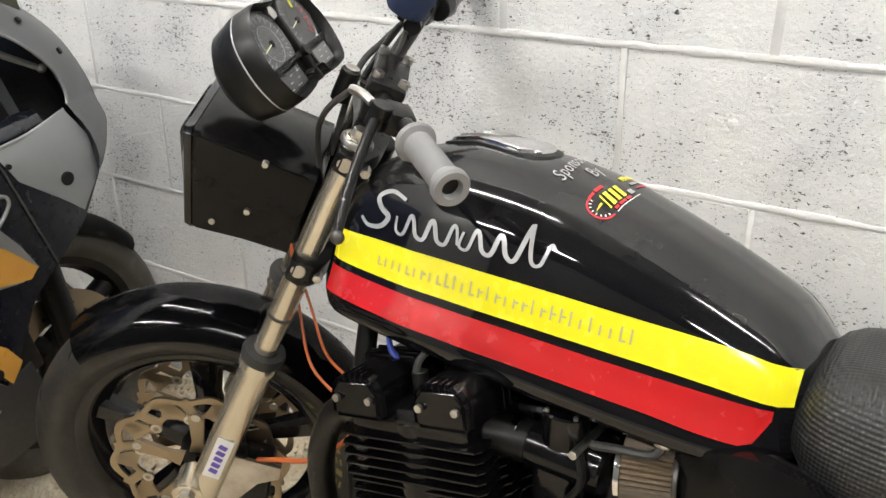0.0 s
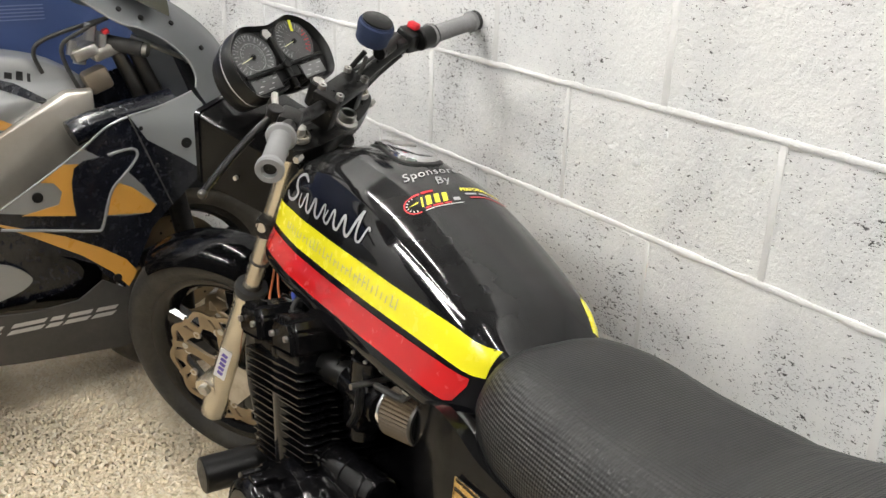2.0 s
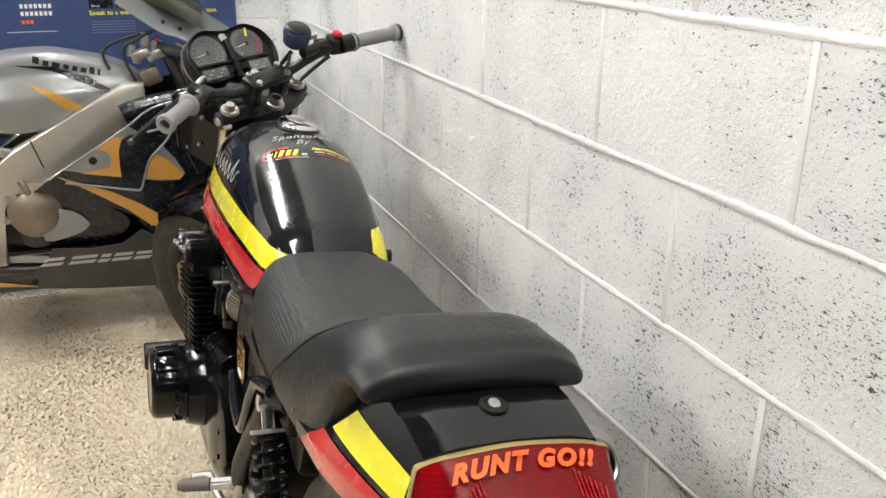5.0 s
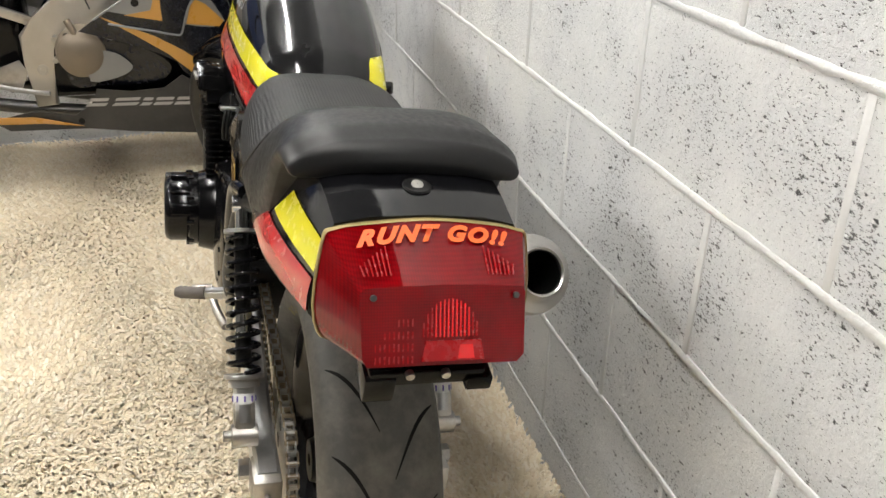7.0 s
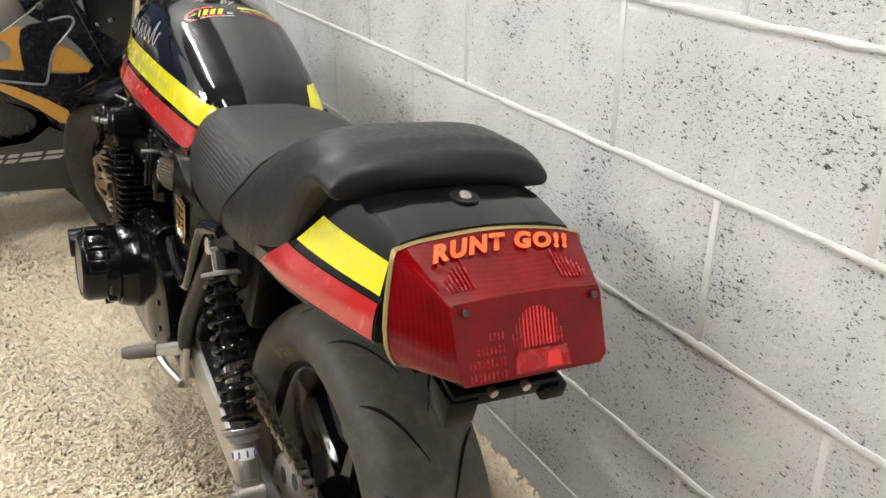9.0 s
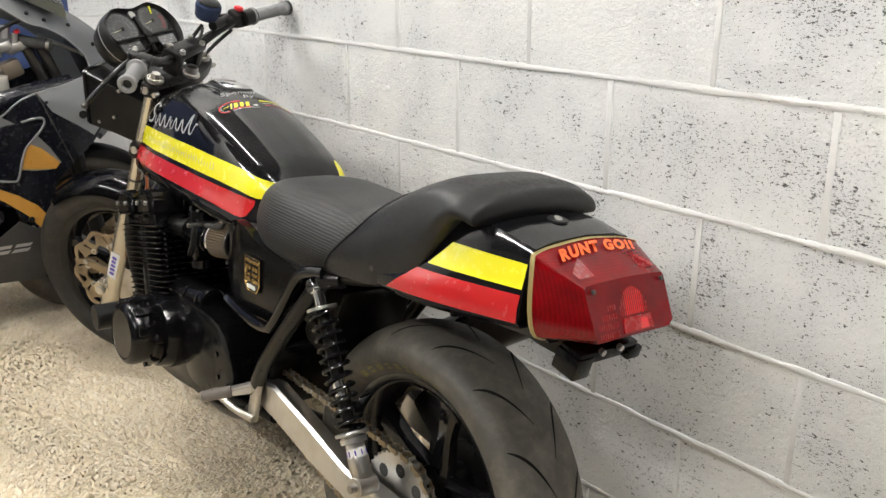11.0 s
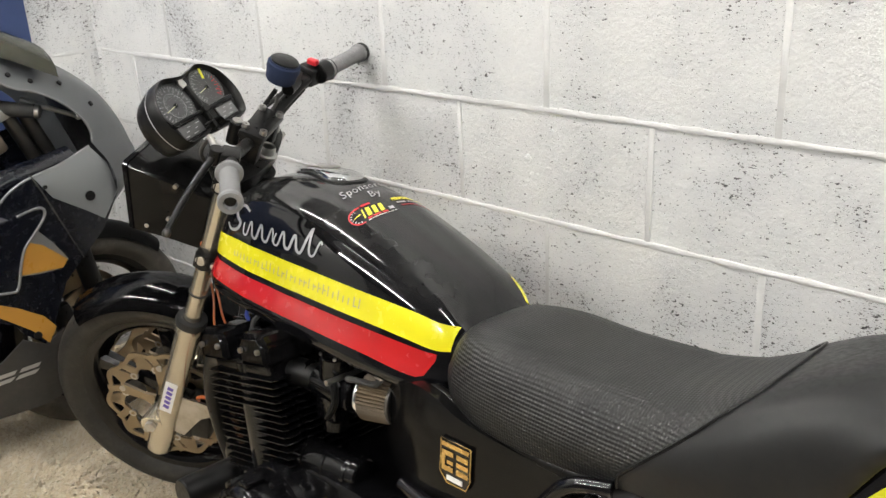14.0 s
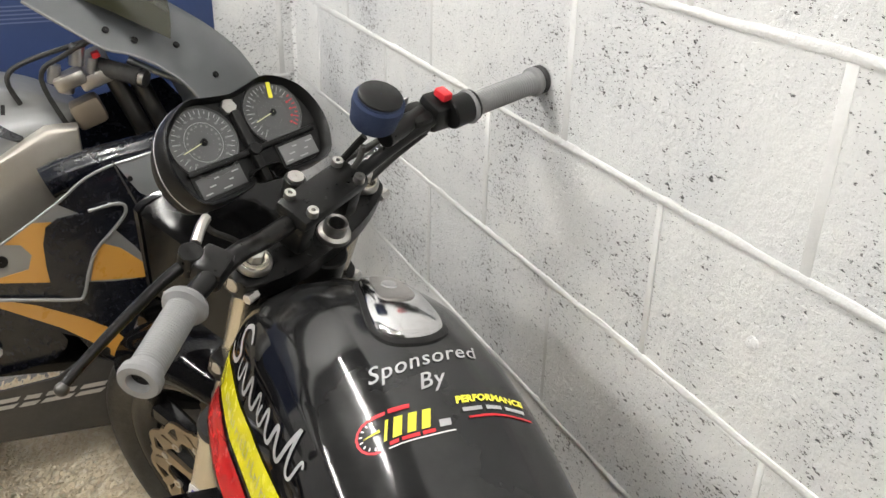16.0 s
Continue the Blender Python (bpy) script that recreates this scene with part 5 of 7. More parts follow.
box(bm, (0.012, 0.10, 0.012), (-0.002, -0.01, 0.006), bevel=0.003, m=FACE)
box(bm, (0.2, 0.008, 0.008), (0, -0.016, 0.004), bevel=0.003, m=FACE)
rod(bm, FACE @ Vector((-0.002, -0.016, 0.004)), FACE @ Vector((-0.002, -0.016, 0.016)), 0.008, 16)
part("dial_divider", bm, PLASTIC, clocks)
bm = bmesh.new()
rod(bm, steered((-0.07, 0.03, 0.0)), steered((-0.07, 0.03, 0.048)), 0.014, 24)
ign = part("ignition_barrel", bm, PLASTIC, bike)
bm = bmesh.new()
rod(bm, steered((-0.07, 0.03, 0.047)), steered((-0.07, 0.03, 0.052)), 0.0105, 20)
part("ignition_face", bm, STEEL, ign)

# ---- handlebar and controls ----
bars = thing("handlebar", Matrix(), "black handlebar with grey rubber grips", "")
bars.parent = bike
bm = bmesh.new()
pts = [(0.051, -0.335, 0.122), (0.03, -0.285, 0.115), (0.005, -0.215, 0.106), (-0.012, -0.14, 0.085), (-0.02, -0.085, 0.06), (-0.02, 0, 0.055), (-0.02, 0.085, 0.06), (-0.008, 0.15, 0.09), (0.008, 0.225, 0.115), (0.035, 0.29, 0.125), (0.068, 0.385, 0.135)]
sweep(bm, [steered(p) for p in pts], 0.0115, 14)
part("bar_tube", bm, SATIN_BLACK, bars)


def grip(a, b, label):
    a, b = steered(a), steered(b)
    n = (b - a).length
    prof = [(0.0115, 0), (0.0225, 0), (0.024, 0.004), (0.0225, 0.008), (0.0165, 0.011)]
    k = 26
    for i in range(k):
        z = 0.013 + (n - 0.03) * i / k
        prof += [(0.0158, z), (0.0167, z + (n - 0.03) / k * 0.5)]
    prof += [(0.0172, n - 0.014), (0.0205, n - 0.011), (0.021, n - 0.004), (0.019, n), (0.0115, n), (0.009, n - 0.012), (0.0004, n - 0.012)]
    bm = bmesh.new()
    lathe(bm, prof, a, b, 28)
    part("grip", bm, GREY_RUBBER, bars, label, 30)


grip((0.0125, -0.242, 0.110), (0.054, -0.343, 0.123), "grey ribbed rubber grip")
grip((0.026, 0.25, 0.121), (0.064, 0.378, 0.134), "grey ribbed rubber grip touching the wall")
bm = bmesh.new()
a, b = steered((0.064, 0.378, 0.134)), steered((0.0665, 0.386, 0.1348))
rod(bm, a, b, 0.0205, 24)
part("bar_end", bm, RUBBER, bars)
# clutch lever and perch
bm = bmesh.new()
box(bm, (0.034, 0.04, 0.03), (-0.008, -0.185, 0.1), (0, 0, 18), 0.006, HEAD)
rod(bm, steered((-0.03, -0.195, 0.085)), steered((-0.03, -0.195, 0.115)), 0.013, 16)
part("clutch_perch", bm, SATIN_BLACK, bars)
bm = bmesh.new()
sweep(bm, [steered(p) for p in ((-0.03, -0.19, 0.1), (-0.034, -0.225, 0.088), (-0.036, -0.28, 0.062), (-0.034, -0.33, 0.04), (-0.032, -0.35, 0.031))], lambda s: 0.007 - 0.002 * s, 10)
lever = part("clutch_lever", bm, SATIN_BLACK, bars, "dull black clutch lever")
bm = bmesh.new()
bmesh.ops.create_uvsphere(bm, u_segments=14, v_segments=10, radius=0.0075, matrix=Matrix.Translation(steered((-0.031, -0.354, 0.029))))
part("lever_ball", bm, DARK_STEEL, lever, "dull lever ball end")
bm = bmesh.new()
sweep(bm, [steered(p) for p in ((-0.04, -0.178, 0.104), (-0.055, -0.155, 0.1), (-0.066, -0.135, 0.092))], 0.006, 8)
part("cable_adjuster", bm, CAST_ALLOY, bars)
# throttle side
bm = bmesh.new()
rod(bm, steered((0.018, 0.222, 0.118)), steered((0.03, 0.262, 0.124)), 0.0215, 24)
box(bm, (0.042, 0.046, 0.042), (0.0, 0.225, 0.11), (0, 0, -16), 0.008, HEAD)
switch = part("switch_housing", bm, PLASTIC, bars, "black throttle and switch housing")
bm = bmesh.new()
box(bm, (0.022, 0.016, 0.012), (0.0, 0.222, 0.14), (0, -8, -16), 0.003, HEAD)
part("kill_switch", bm, RED_PLASTIC, switch, "red kill switch")
bm = bmesh.new()
box(bm, (0.04, 0.035, 0.03), (-0.012, 0.19, 0.104), (0, 0, -16), 0.006, HEAD)
rod(bm, steered((-0.012, 0.12, 0.108)), steered((-0.012, 0.2, 0.108)), 0.013, 16)
part("master_cylinder", bm, SATIN_BLACK, bars)
bm = bmesh.new()
box(bm, (0.004, 0.045, 0.014), (-0.032, 0.16, 0.128), (0, 0, -10), 0.0015, HEAD)
part("reservoir_bracket", bm, ALLOY, bars)
bm = bmesh.new()
lathe(bm, [(0.001, 0), (0.026, 0.0), (0.03, 0.005), (0.031, 0.018), (0.0335, 0.028), (0.033, 0.038), (0.03, 0.041), (0.03, 0.043), (0.001, 0.044)], steered((-0.03, 0.11, 0.126)), steered((-0.03, 0.11, 0.2)), 32)
res = part("brake_reservoir", bm, BLUE_CLOTH, bars, "brake reservoir in a navy towelling sock")
bm = bmesh.new()
lathe(bm, [(0.001, 0.006), (0.026, 0.0055), (0.028, 0.004), (0.0285, 0.0)], steered((-0.03, 0.11, 0.168)), steered((-0.03, 0.11, 0.25)), 28)
part("reservoir_cap", bm, PLASTIC, res, "black reservoir cap")
# clamps
bm = bmesh.new()
box(bm, (0.05, 0.125, 0.02), (-0.02, 0.02, 0.066), bevel=0.006, m=HEAD)
box(bm, (0.044, 0.028, 0.05), (-0.02, -0.025, 0.035), bevel=0.006, m=HEAD)
box(bm, (0.044, 0.028, 0.05), (-0.02, 0.065, 0.035), bevel=0.006, m=HEAD)
clamp = part("bar_clamp", bm, SATIN_BLACK, bars, "black bar clamp plate")
for u in (-0.038, -0.002):
    for v in (-0.025, 0.065):
        bm = bmesh.new()
        lathe(bm, [(0.0005, 0.004), (0.003, 0.004), (0.003, 0.009), (0.007, 0.009), (0.0075, 0.0)], steered((u, v, 0.075)), steered((u, v, 0.2)), 14)
        part("clamp_bolt", bm, STEEL, clamp)

# ---- cables ----
cables = thing("control_cables", Matrix(), "black control cables and orange wires", "")
cables.parent = bike


def cable(points, r, mat, steer=False):
    bm = bmesh.new()
    sweep(bm, [steered(p) for p in points] if steer else points, r, 8)
    part("cable", bm, mat, cables)


cable([(-0.02, 0.2, 0.085), (-0.04, 0.15, 0.06), (-0.06, 0.1, 0.02), (-0.05, 0.06, -0.1)], 0.005, RUBBER, True)
cable([(0.0, 0.21, 0.08), (-0.02, 0.16, 0.03), (-0.03, 0.1, -0.03), (-0.02, 0.05, -0.12)], 0.005, RUBBER, True)
cable([(-0.03, 0.1, 0.11), (-0.04, 0.085, 0.075), (-0.05, 0.06, 0.03)], 0.005, SATIN_BLACK, True)
cable([(-0.02, 0.085, 0.11), (-0.02, 0.08, 0.08), (-0.035, 0.06, 0.03)], 0.004, RUBBER, True)
cable([(-0.066, -0.135, 0.092), (-0.085, -0.1, 0.03), (-0.07, -0.03, -0.06), (0.0, -0.03, -0.2)], 0.004, RUBBER, True)
a = steered((-0.06, -0.06, -0.19))
cable([a, (-0.26, -0.07, 0.66), (-0.22, -0.08, 0.60), (-0.16, -0.08, 0.57)], 0.0022, ORANGE_WIRE)
cable([a, (-0.29, -0.06, 0.64), (-0.24, -0.09, 0.58), (-0.17, -0.1, 0.55)], 0.0022, ORANGE_WIRE)
cable([steered((0.03, -0.08, -0.6)), (-0.30, -0.10, 0.41), (-0.22, -0.09, 0.44), (-0.15, -0.05, 0.52)], 0.004, ORANGE_WIRE)
cable([(-0.10, -0.10, 0.675), (-0.075, -0.125, 0.665), (-0.05, -0.12, 0.65)], 0.004, BLUE_RUBBER)

# ---- frame ----
frame_ob = thing("frame", Matrix(), "black tubular steel frame", "")
frame_ob.parent = bike


def tube(points, r, mat=SATIN_BLACK, name="frame_tube", label=""):
    bm = bmesh.new()
    sweep(bm, points, r, 14)
    return part(name, bm, mat, frame_ob, label)


for side in (-1, 1):
    tube([(-0.17, side * 0.04, 0.72), (-0.15, side * 0.09, 0.55), (-0.12, side * 0.11, 0.35), (-0.06, side * 0.10, 0.25), (0.06, side * 0.10, 0.215), (0.28, side * 0.11, 0.22), (0.42, side * 0.12, 0.265), (0.5, side * 0.135, 0.36)], 0.015)
    tube([(-0.18, side * 0.03, 0.84), (0.0, side * 0.05, 0.76), (0.25, side * 0.08, 0.69), (0.42, side * 0.11, 0.665), (0.62, side * 0.135, 0.655), (0.78, side * 0.13, 0.672), (0.95, side * 0.11, 0.71), (1.15, side * 0.085, 0.722)], 0.013)
    tube([(0.5, side * 0.15, 0.352), (0.545, side * 0.16, 0.425), (0.615, side * 0.16, 0.515), (0.685, side * 0.158, 0.598), (0.725, side * 0.15, 0.65), (0.77, side * 0.135, 0.665)], 0.0155, label="")
    tube([(0.36, side * 0.145, 0.51), (0.46, side * 0.158, 0.506), (0.555, side * 0.163, 0.511), (0.598, side * 0.165, 0.545), (0.655, side * 0.166, 0.628), (0.688, side * 0.164, 0.66), (0.74, side * 0.155, 0.672)], 0.0115, GLOSS_BLACK, "cover_lip")
bm = bmesh.new()
box(bm, (0.05, 0.27, 0.12), (0.5, 0, 0.37), (0, 12, 0), 0.01)
part("pivot_plate", bm, SATIN_BLACK, frame_ob)

# ---- side covers ----
for side in (-1, 1):
    bm = bmesh.new()
    out = round_line([(0.288, 0.585, 0), (0.30, 0.65, 0), (0.37, 0.685, 0), (0.42, 0.683, 0), (0.48, 0.665, 0), (0.60, 0.655, 0), (0.68, 0.66, 0), (0.665, 0.63, 0), (0.60, 0.545, 0), (0.565, 0.515, 0), (0.46, 0.505, 0), (0.36, 0.505, 0), (0.30, 0.53, 0)], 4)
    skin(bm, [(p.x, p.y) for p in out], lambda u, v: (u, side * (0.150 - 0.9 * (v - 0.60) ** 2 - 0.35 * max(0, 0.40 - u) ** 1.5 * 3), v), (0, -side * 0.02, 0), 0.025)
    cover = part("side_cover", bm, COWL_BLACK, bike, "gloss black side cover with a gold badge")
    m = Matrix(((1, 0, 0, 0.478), (0, 0, side, side * 0.1515), (0, 1, 0, 0.597), (0, 0, 0, 1)))
    bm = bmesh.new()
    prism(bm, [(-0.03, 0.036), (0.03, 0.036), (0.03, -0.02), (0.022, -0.036), (-0.016, -0.036), (-0.03, -0.02)], 0, 0.003, m, 0.001)
    badge = part("badge", bm, GLOSS_BLACK, cover, "black shield badge with gold bars", 30)
    bm = bmesh.new()
    rim = [(-0.03, 0.036), (0.03, 0.036), (0.03, -0.02), (0.022, -0.036), (-0.016, -0.036), (-0.03, -0.02)]
    sweep(bm, [m @ Vector((u * 0.97, v * 0.97, 0.003)) for u, v in rim], 0.0012, 6, True, 1)
    part("badge_rim", bm, GOLD, badge)
    for u, v, w, h in ((-0.014, 0.014, 0.022, 0.008), (-0.014, -0.011, 0.022, 0.008), (-0.0225, 0.0015, 0.007, 0.018), (-0.009, 0.0, 0.012, 0.006), (0.0145, 0.014, 0.022, 0.008), (0.0145, 0.0015, 0.022, 0.007), (0.0145, -0.011, 0.022, 0.008), (0.0, 0.0275, 0.052, 0.007), (0.0, -0.0255, 0.03, 0.007)):
        bm = bmesh.new()
        box(bm, (w, h, 0.002), (u, v, 0.004), m=m)
        part("badge_bar", bm, WHITE_VINYL if v < -0.02 else GOLD, badge, smooth=0)
bm = bmesh.new()
box(bm, (0.3, 0.22, 0.12), (0.50, 0, 0.585), bevel=0.02)
box(bm, (0.10, 0.18, 0.17), (0.635, 0, 0.55), (0, 18, 0), bevel=0.02)
part("battery_tray", bm, SATIN_BLACK, bike)

# ---- engine ----
engine = thing("engine", Matrix(), "black air-cooled four-cylinder engine", "")
engine.parent = bike
TILT_E = pose(0.04, 0, 0.40, 0, -12, 0)
for k in range(15):
    bm = bmesh.new()
    z = 0.012 + 0.0131 * k
    half = 0.196 + (0.008 if k > 9 else 0)
    out = []
    n = 8
    for j in range(n):
        c = -half + 2 * half * j / n
        w = 2 * half / n
        out += [(-0.098, c + w * 0.12), (-0.104, c + w * 0.3), (-0.104, c + w * 0.7), (-0.098, c + w * 0.88)]
    out2 = [(-u, -v) for u, v in out]
    prism(bm, out + out2, z, z + 0.0030, TILT_E, 0.0009)
    part("cooling_fin", bm, ENGINE_BLACK, engine, "", 30)
bm = bmesh.new()
for j in range(4):
    c = -0.14 + 0.0933 * j
    rod(bm, TILT_E @ Vector((0, c, 0.0)), TILT_E @ Vector((0, c, 0.22)), 0.052, 24)
box(bm, (0.13, 0.32, 0.19), (0, 0, 0.1), bevel=0.01, m=TILT_E)
part("cylinder_block", bm, ENGINE_BLACK, engine)
bm = bmesh.new()
box(bm, (0.175, 0.38, 0.05), (0, 0, 0.213), bevel=0.01, m=TILT_E)
part("cylinder_head", bm, ENGINE_BLACK, engine)
for u in (-0.062, 0.062):
    bm = bmesh.new()
    secs = []
    for v, g in ((-0.205, 0.9), (-0.2, 1.0), (0.2, 1.0), (0.205, 0.9)):
        secs.append([TILT_E @ Vector((u + a * 0.04 * g, v, 0.25 + b * 0.028 * g)) for a, b in ((-1, -1), (1, -1), (1, 0.35), (0.65, 0.95), (-0.65, 0.95), (-1, 0.35))])
    loft(bm, secs)
    bmesh.ops.bevel(bm, geom=bm.edges[:], offset=0.005, segments=2, affect="EDGES")
    camc = part("cam_cover", bm, ENGINE_BLACK, engine, "gloss black cam cover", 30)
    for v in (-0.206, 0.206):
        for a in (-0.025, 0.025):
            bm = bmesh.new()
            s = 1 if v > 0 else -1
            rod(bm, TILT_E @ Vector((u + a, v, 0.25)), TILT_E @ Vector((u + a, v + s * 0.006, 0.25)), 0.005, 10)
            part("cover_bolt", bm, STEEL, camc)
    for v in (-0.19, 0.19):
        for k in range(4):
            bm = bmesh.new()
            box(bm, (0.0035, 0.028, 0.05), (u - 0.013 + 0.0088 * k, v, 0.256), bevel=0.0015, m=TILT_E)
            part("cap_rib", bm, ENGINE_BLACK, camc)
    for v in (-0.11, 0.0, 0.11):
        bm = bmesh.new()
        for s in range(3):
            box(bm, (0.083, 0.006, 0.059), (u, v + 0.014 * (s - 1), 0.251), bevel=0.003, m=TILT_E)
        part("cover_rib", bm, ENGINE_BLACK, camc)
bm = bmesh.new()
secs = []
for y, g in ((-0.17, 0.94), (-0.165, 1.0), (0.165, 1.0), (0.17, 0.94)):
    ring = []
    for p in round_line([(-0.10, 0.42, 0), (0.02, 0.44, 0), (0.2, 0.46, 0), (0.36, 0.45, 0), (0.42, 0.38, 0), (0.42, 0.32, 0), (0.34, 0.275, 0), (0.16, 0.25, 0), (0.0, 0.255, 0), (-0.09, 0.30, 0)], 3):
        ring.append((0.16 + (p.x - 0.16) * g, y, 0.31 + (p.y - 0.31) * g))
    secs.append(ring)
loft(bm, secs)
part("crankcase", bm, ENGINE_BLACK, engine, "", 35)
for side in (-1, 1):
    bm = bmesh.new()
    r = 0.074
    lathe(bm, [(r + 0.008, 0), (r + 0.008, 0.045), (r, 0.05), (r, 0.085), (r - 0.005, 0.094), (r - 0.014, 0.098), (r - 0.016, 0.095), (0.001, 0.095)], (0.098, side * 0.18, 0.365), (0.098, side * 0.5, 0.365), 36)
    cov = part("alternator_cover" if side < 0 else "clutch_cover", bm, ENGINE_BLACK, engine, "gloss black round crankcase cover")
    bm = bmesh.new()
    rod(bm, (0.098, side * 0.27, 0.365), (0.098, side * 0.277, 0.365), r - 0.017, 32)
    part("cover_face", bm, ENGINE_BLACK, cov)
    for k in range(7):
        bm = bmesh.new()
        a = radians(20 + 36 * k)
        box(bm, (0.012, 0.07, 0.026), (0.098 + (r + 0.002) * math.cos(a), side * 0.23, 0.365 + (r + 0.002) * math.sin(a)), (0, -math.degrees(a), 0), 0.004)
        part("cover_rib", bm, ENGINE_BLACK, cov)
    for k in range(9):
        bm = bmesh.new()
        a = 2 * math.pi * k / 9
        p = Vector((0.098 + (r + 0.006) * math.cos(a), side * 0.215, 0.365 + (r + 0.006) * math.sin(a)))
        rod(bm, p, p + Vector((0, side * 0.016, 0)), 0.007, 10)
        part("cover_bolt", bm, ENGINE_BLACK, cov)
    bm = bmesh.new()
    skin(bm, [(p.x, p.y) for p in round_line([(0.205, 0.315, 0), (0.215, 0.40, 0), (0.26, 0.425, 0), (0.33, 0.425, 0), (0.37, 0.395, 0), (0.38, 0.335, 0), (0.335, 0.295, 0), (0.255, 0.285, 0)], 4)], lambda u, v: (u, side * (0.178 - 1.2 * (u - 0.28) ** 2 - 1.2 * (v - 0.34) ** 2), v), (0, -side * 0.03, 0), 0.03)
    part("sprocket_cover" if side < 0 else "gearbox_cover", bm, ENGINE_BLACK, engine, "dusty black gearbox cover")
    for u, v in ((0.215, 0.325), (0.222, 0.395), (0.265, 0.415), (0.325, 0.415), (0.362, 0.388), (0.37, 0.338), (0.33, 0.305), (0.26, 0.296)):
        bm = bmesh.new()
        rod(bm, (u, side * 0.15, v), (u, side * 0.174, v), 0.0055, 10)
        part("cover_bolt", bm, ENGINE_BLACK, engine)
for side in (-1, 1):
    bm = bmesh.new()
    lathe(bm, [(0.05, -0.03), (0.092, -0.02), (0.094, 0.02), (0.086, 0.05), (0.08, 0.052)], (0.105, side * 0.155, 0.365), (0.105, side * 0.4, 0.365), 32)
    part("cover_base", bm, ENGINE_BLACK, engine)
bm = bmesh.new()
rod(bm, (-0.07, -0.02, 0.36), (-0.085, -0.275, 0.345), 0.032, 24)
part("crash_bobbin", bm, PLASTIC, engine, "black protective bobbin")
bm = bmesh.new()
rod(bm, (0.10, -0.14, 0.46), (0.25, -0.125, 0.465), 0.031, 24)
starter = part("starter_cover", bm, ENGINE_BLACK, engine)
for k in range(3):
    bm = bmesh.new()
    rod(bm, (0.12 + 0.05 * k, -0.138 + 0.005 * k, 0.461), (0.128 + 0.05 * k, -0.137 + 0.005 * k, 0.461), 0.034, 24)
    part("cover_band", bm, ENGINE_BLACK, starter)
for k in range(4):
    y = -0.118 + 0.0787 * k
    bm = bmesh.new()
    rod(bm, (0.06, y * 1.2, 0.61), (0.13, y, 0.605), 0.026, 18)
    part("inlet_stub", bm, PLASTIC, engine)
    bm = bmesh.new()
    lathe(bm, [(0.027, 0), (0.031, 0.001), (0.031, 0.011), (0.027, 0.012)], (0.105, y, 0.605), (0.2, y, 0.605), 24)
    part("hose_clip", bm, CHROME, engine, "bright hose clip")
    bm = bmesh.new()
    rod(bm, (0.13, y, 0.605), (0.225, y, 0.602), 0.03, 20)
    box(bm, (0.055, 0.052, 0.08), (0.17, y, 0.585), bevel=0.01)
    rod(bm, (0.17, y, 0.62), (0.17, y, 0.662), 0.028, 20)
    rod(bm, (0.17, y, 0.525), (0.17, y, 0.555), 0.022, 16)
    carb = part("carburettor", bm, ENGINE_BLACK, engine, "black carburettor")
    for u, v in ((0.152, -0.018), (0.188, -0.018), (0.152, 0.018), (0.188, 0.018)):
        bm = bmesh.new()
        rod(bm, (u, y + v, 0.662), (u, y + v, 0.666), 0.003, 8)
        part("carb_screw", bm, STEEL, carb)
    bm = bmesh.new()
    seg = 40
    a, b = Vector((0.234, y * 0.92, 0.607)), Vector((0.302, y * 0.8, 0.612))
    t, n = along(a, b)
    rings = []
    for z, r in ((0.008, 0.0375), (n - 0.006, 0.035)):
        rings.append([t @ Vector(((r + (0.003 if j % 2 else 0)) * math.cos(math.pi * j / seg), (r + (0.003 if j % 2 else 0)) * math.sin(math.pi * j / seg), z)) for j in range(2 * seg)])
    loft(bm, rings)
    pod = part("pod_filter", bm, GAUZE, engine, "pleated brown pod air filter", 20)
    bm = bmesh.new()
    lathe(bm, [(0.03, 0.0), (0.0385, 0.001), (0.039, 0.003), (0.0385, 0.007), (0.034, 0.008)], a, b, 32)
    part("pod_band", bm, CHROME, pod, "chrome clamp band")
    bm = bmesh.new()
    lathe(bm, [(0.034, 0.0), (0.0372, 0.0005), (0.0375, 0.003), (0.0365, 0.006), (0.032, 0.0065)], a + (b - a) * 0.9, b + (b - a), 32)
    part("pod_rim", bm, DARK_STEEL, pod, "dull steel end rim")
    bm = bmesh.new()
    lathe(bm, [(0.034, 0), (0.032, 0.005), (0.001, 0.0055)], a + (b - a) * 0.9, b + (b - a), 32)
    part("pod_end", bm, PLASTIC, pod, "black end cap")
bm = bmesh.new()
box(bm, (0.02, 0.02, 0.022), (0.285, -0.12, 0.668), bevel=0.005)
part("fuel_tap", bm, CAST_ALLOY, bike, "pale fuel tap")
# plug leads and fuel hoses
for k in range(4):
    y = -0.15 + 0.1 * k
    bm = bmesh.new()
    sweep(bm, [TILT_E @ Vector((0.0, y, 0.23)), TILT_E @ Vector((0.002, y, 0.285)), (0.02, y * 0.7, 0.715), (0.05, y * 0.4, 0.74)], 0.0045, 8)
    part("plug_lead", bm, RUBBER, engine)
    bm = bmesh.new()
    rod(bm, TILT_E @ Vector((0.0, y, 0.225)), TILT_E @ Vector((0.001, y, 0.272)), 0.0105, 12)
    part("plug_cap", bm, PLASTIC, engine)
for k in range(3):
    y = -0.118 + 0.0787 * k
    bm = bmesh.new()
    rod(bm, (0.185, y + 0.02, 0.622), (0.185, y + 0.058, 0.622), 0.005, 10)
    part("fuel_pipe", bm, RUBBER, engine)
bm = bmesh.new()
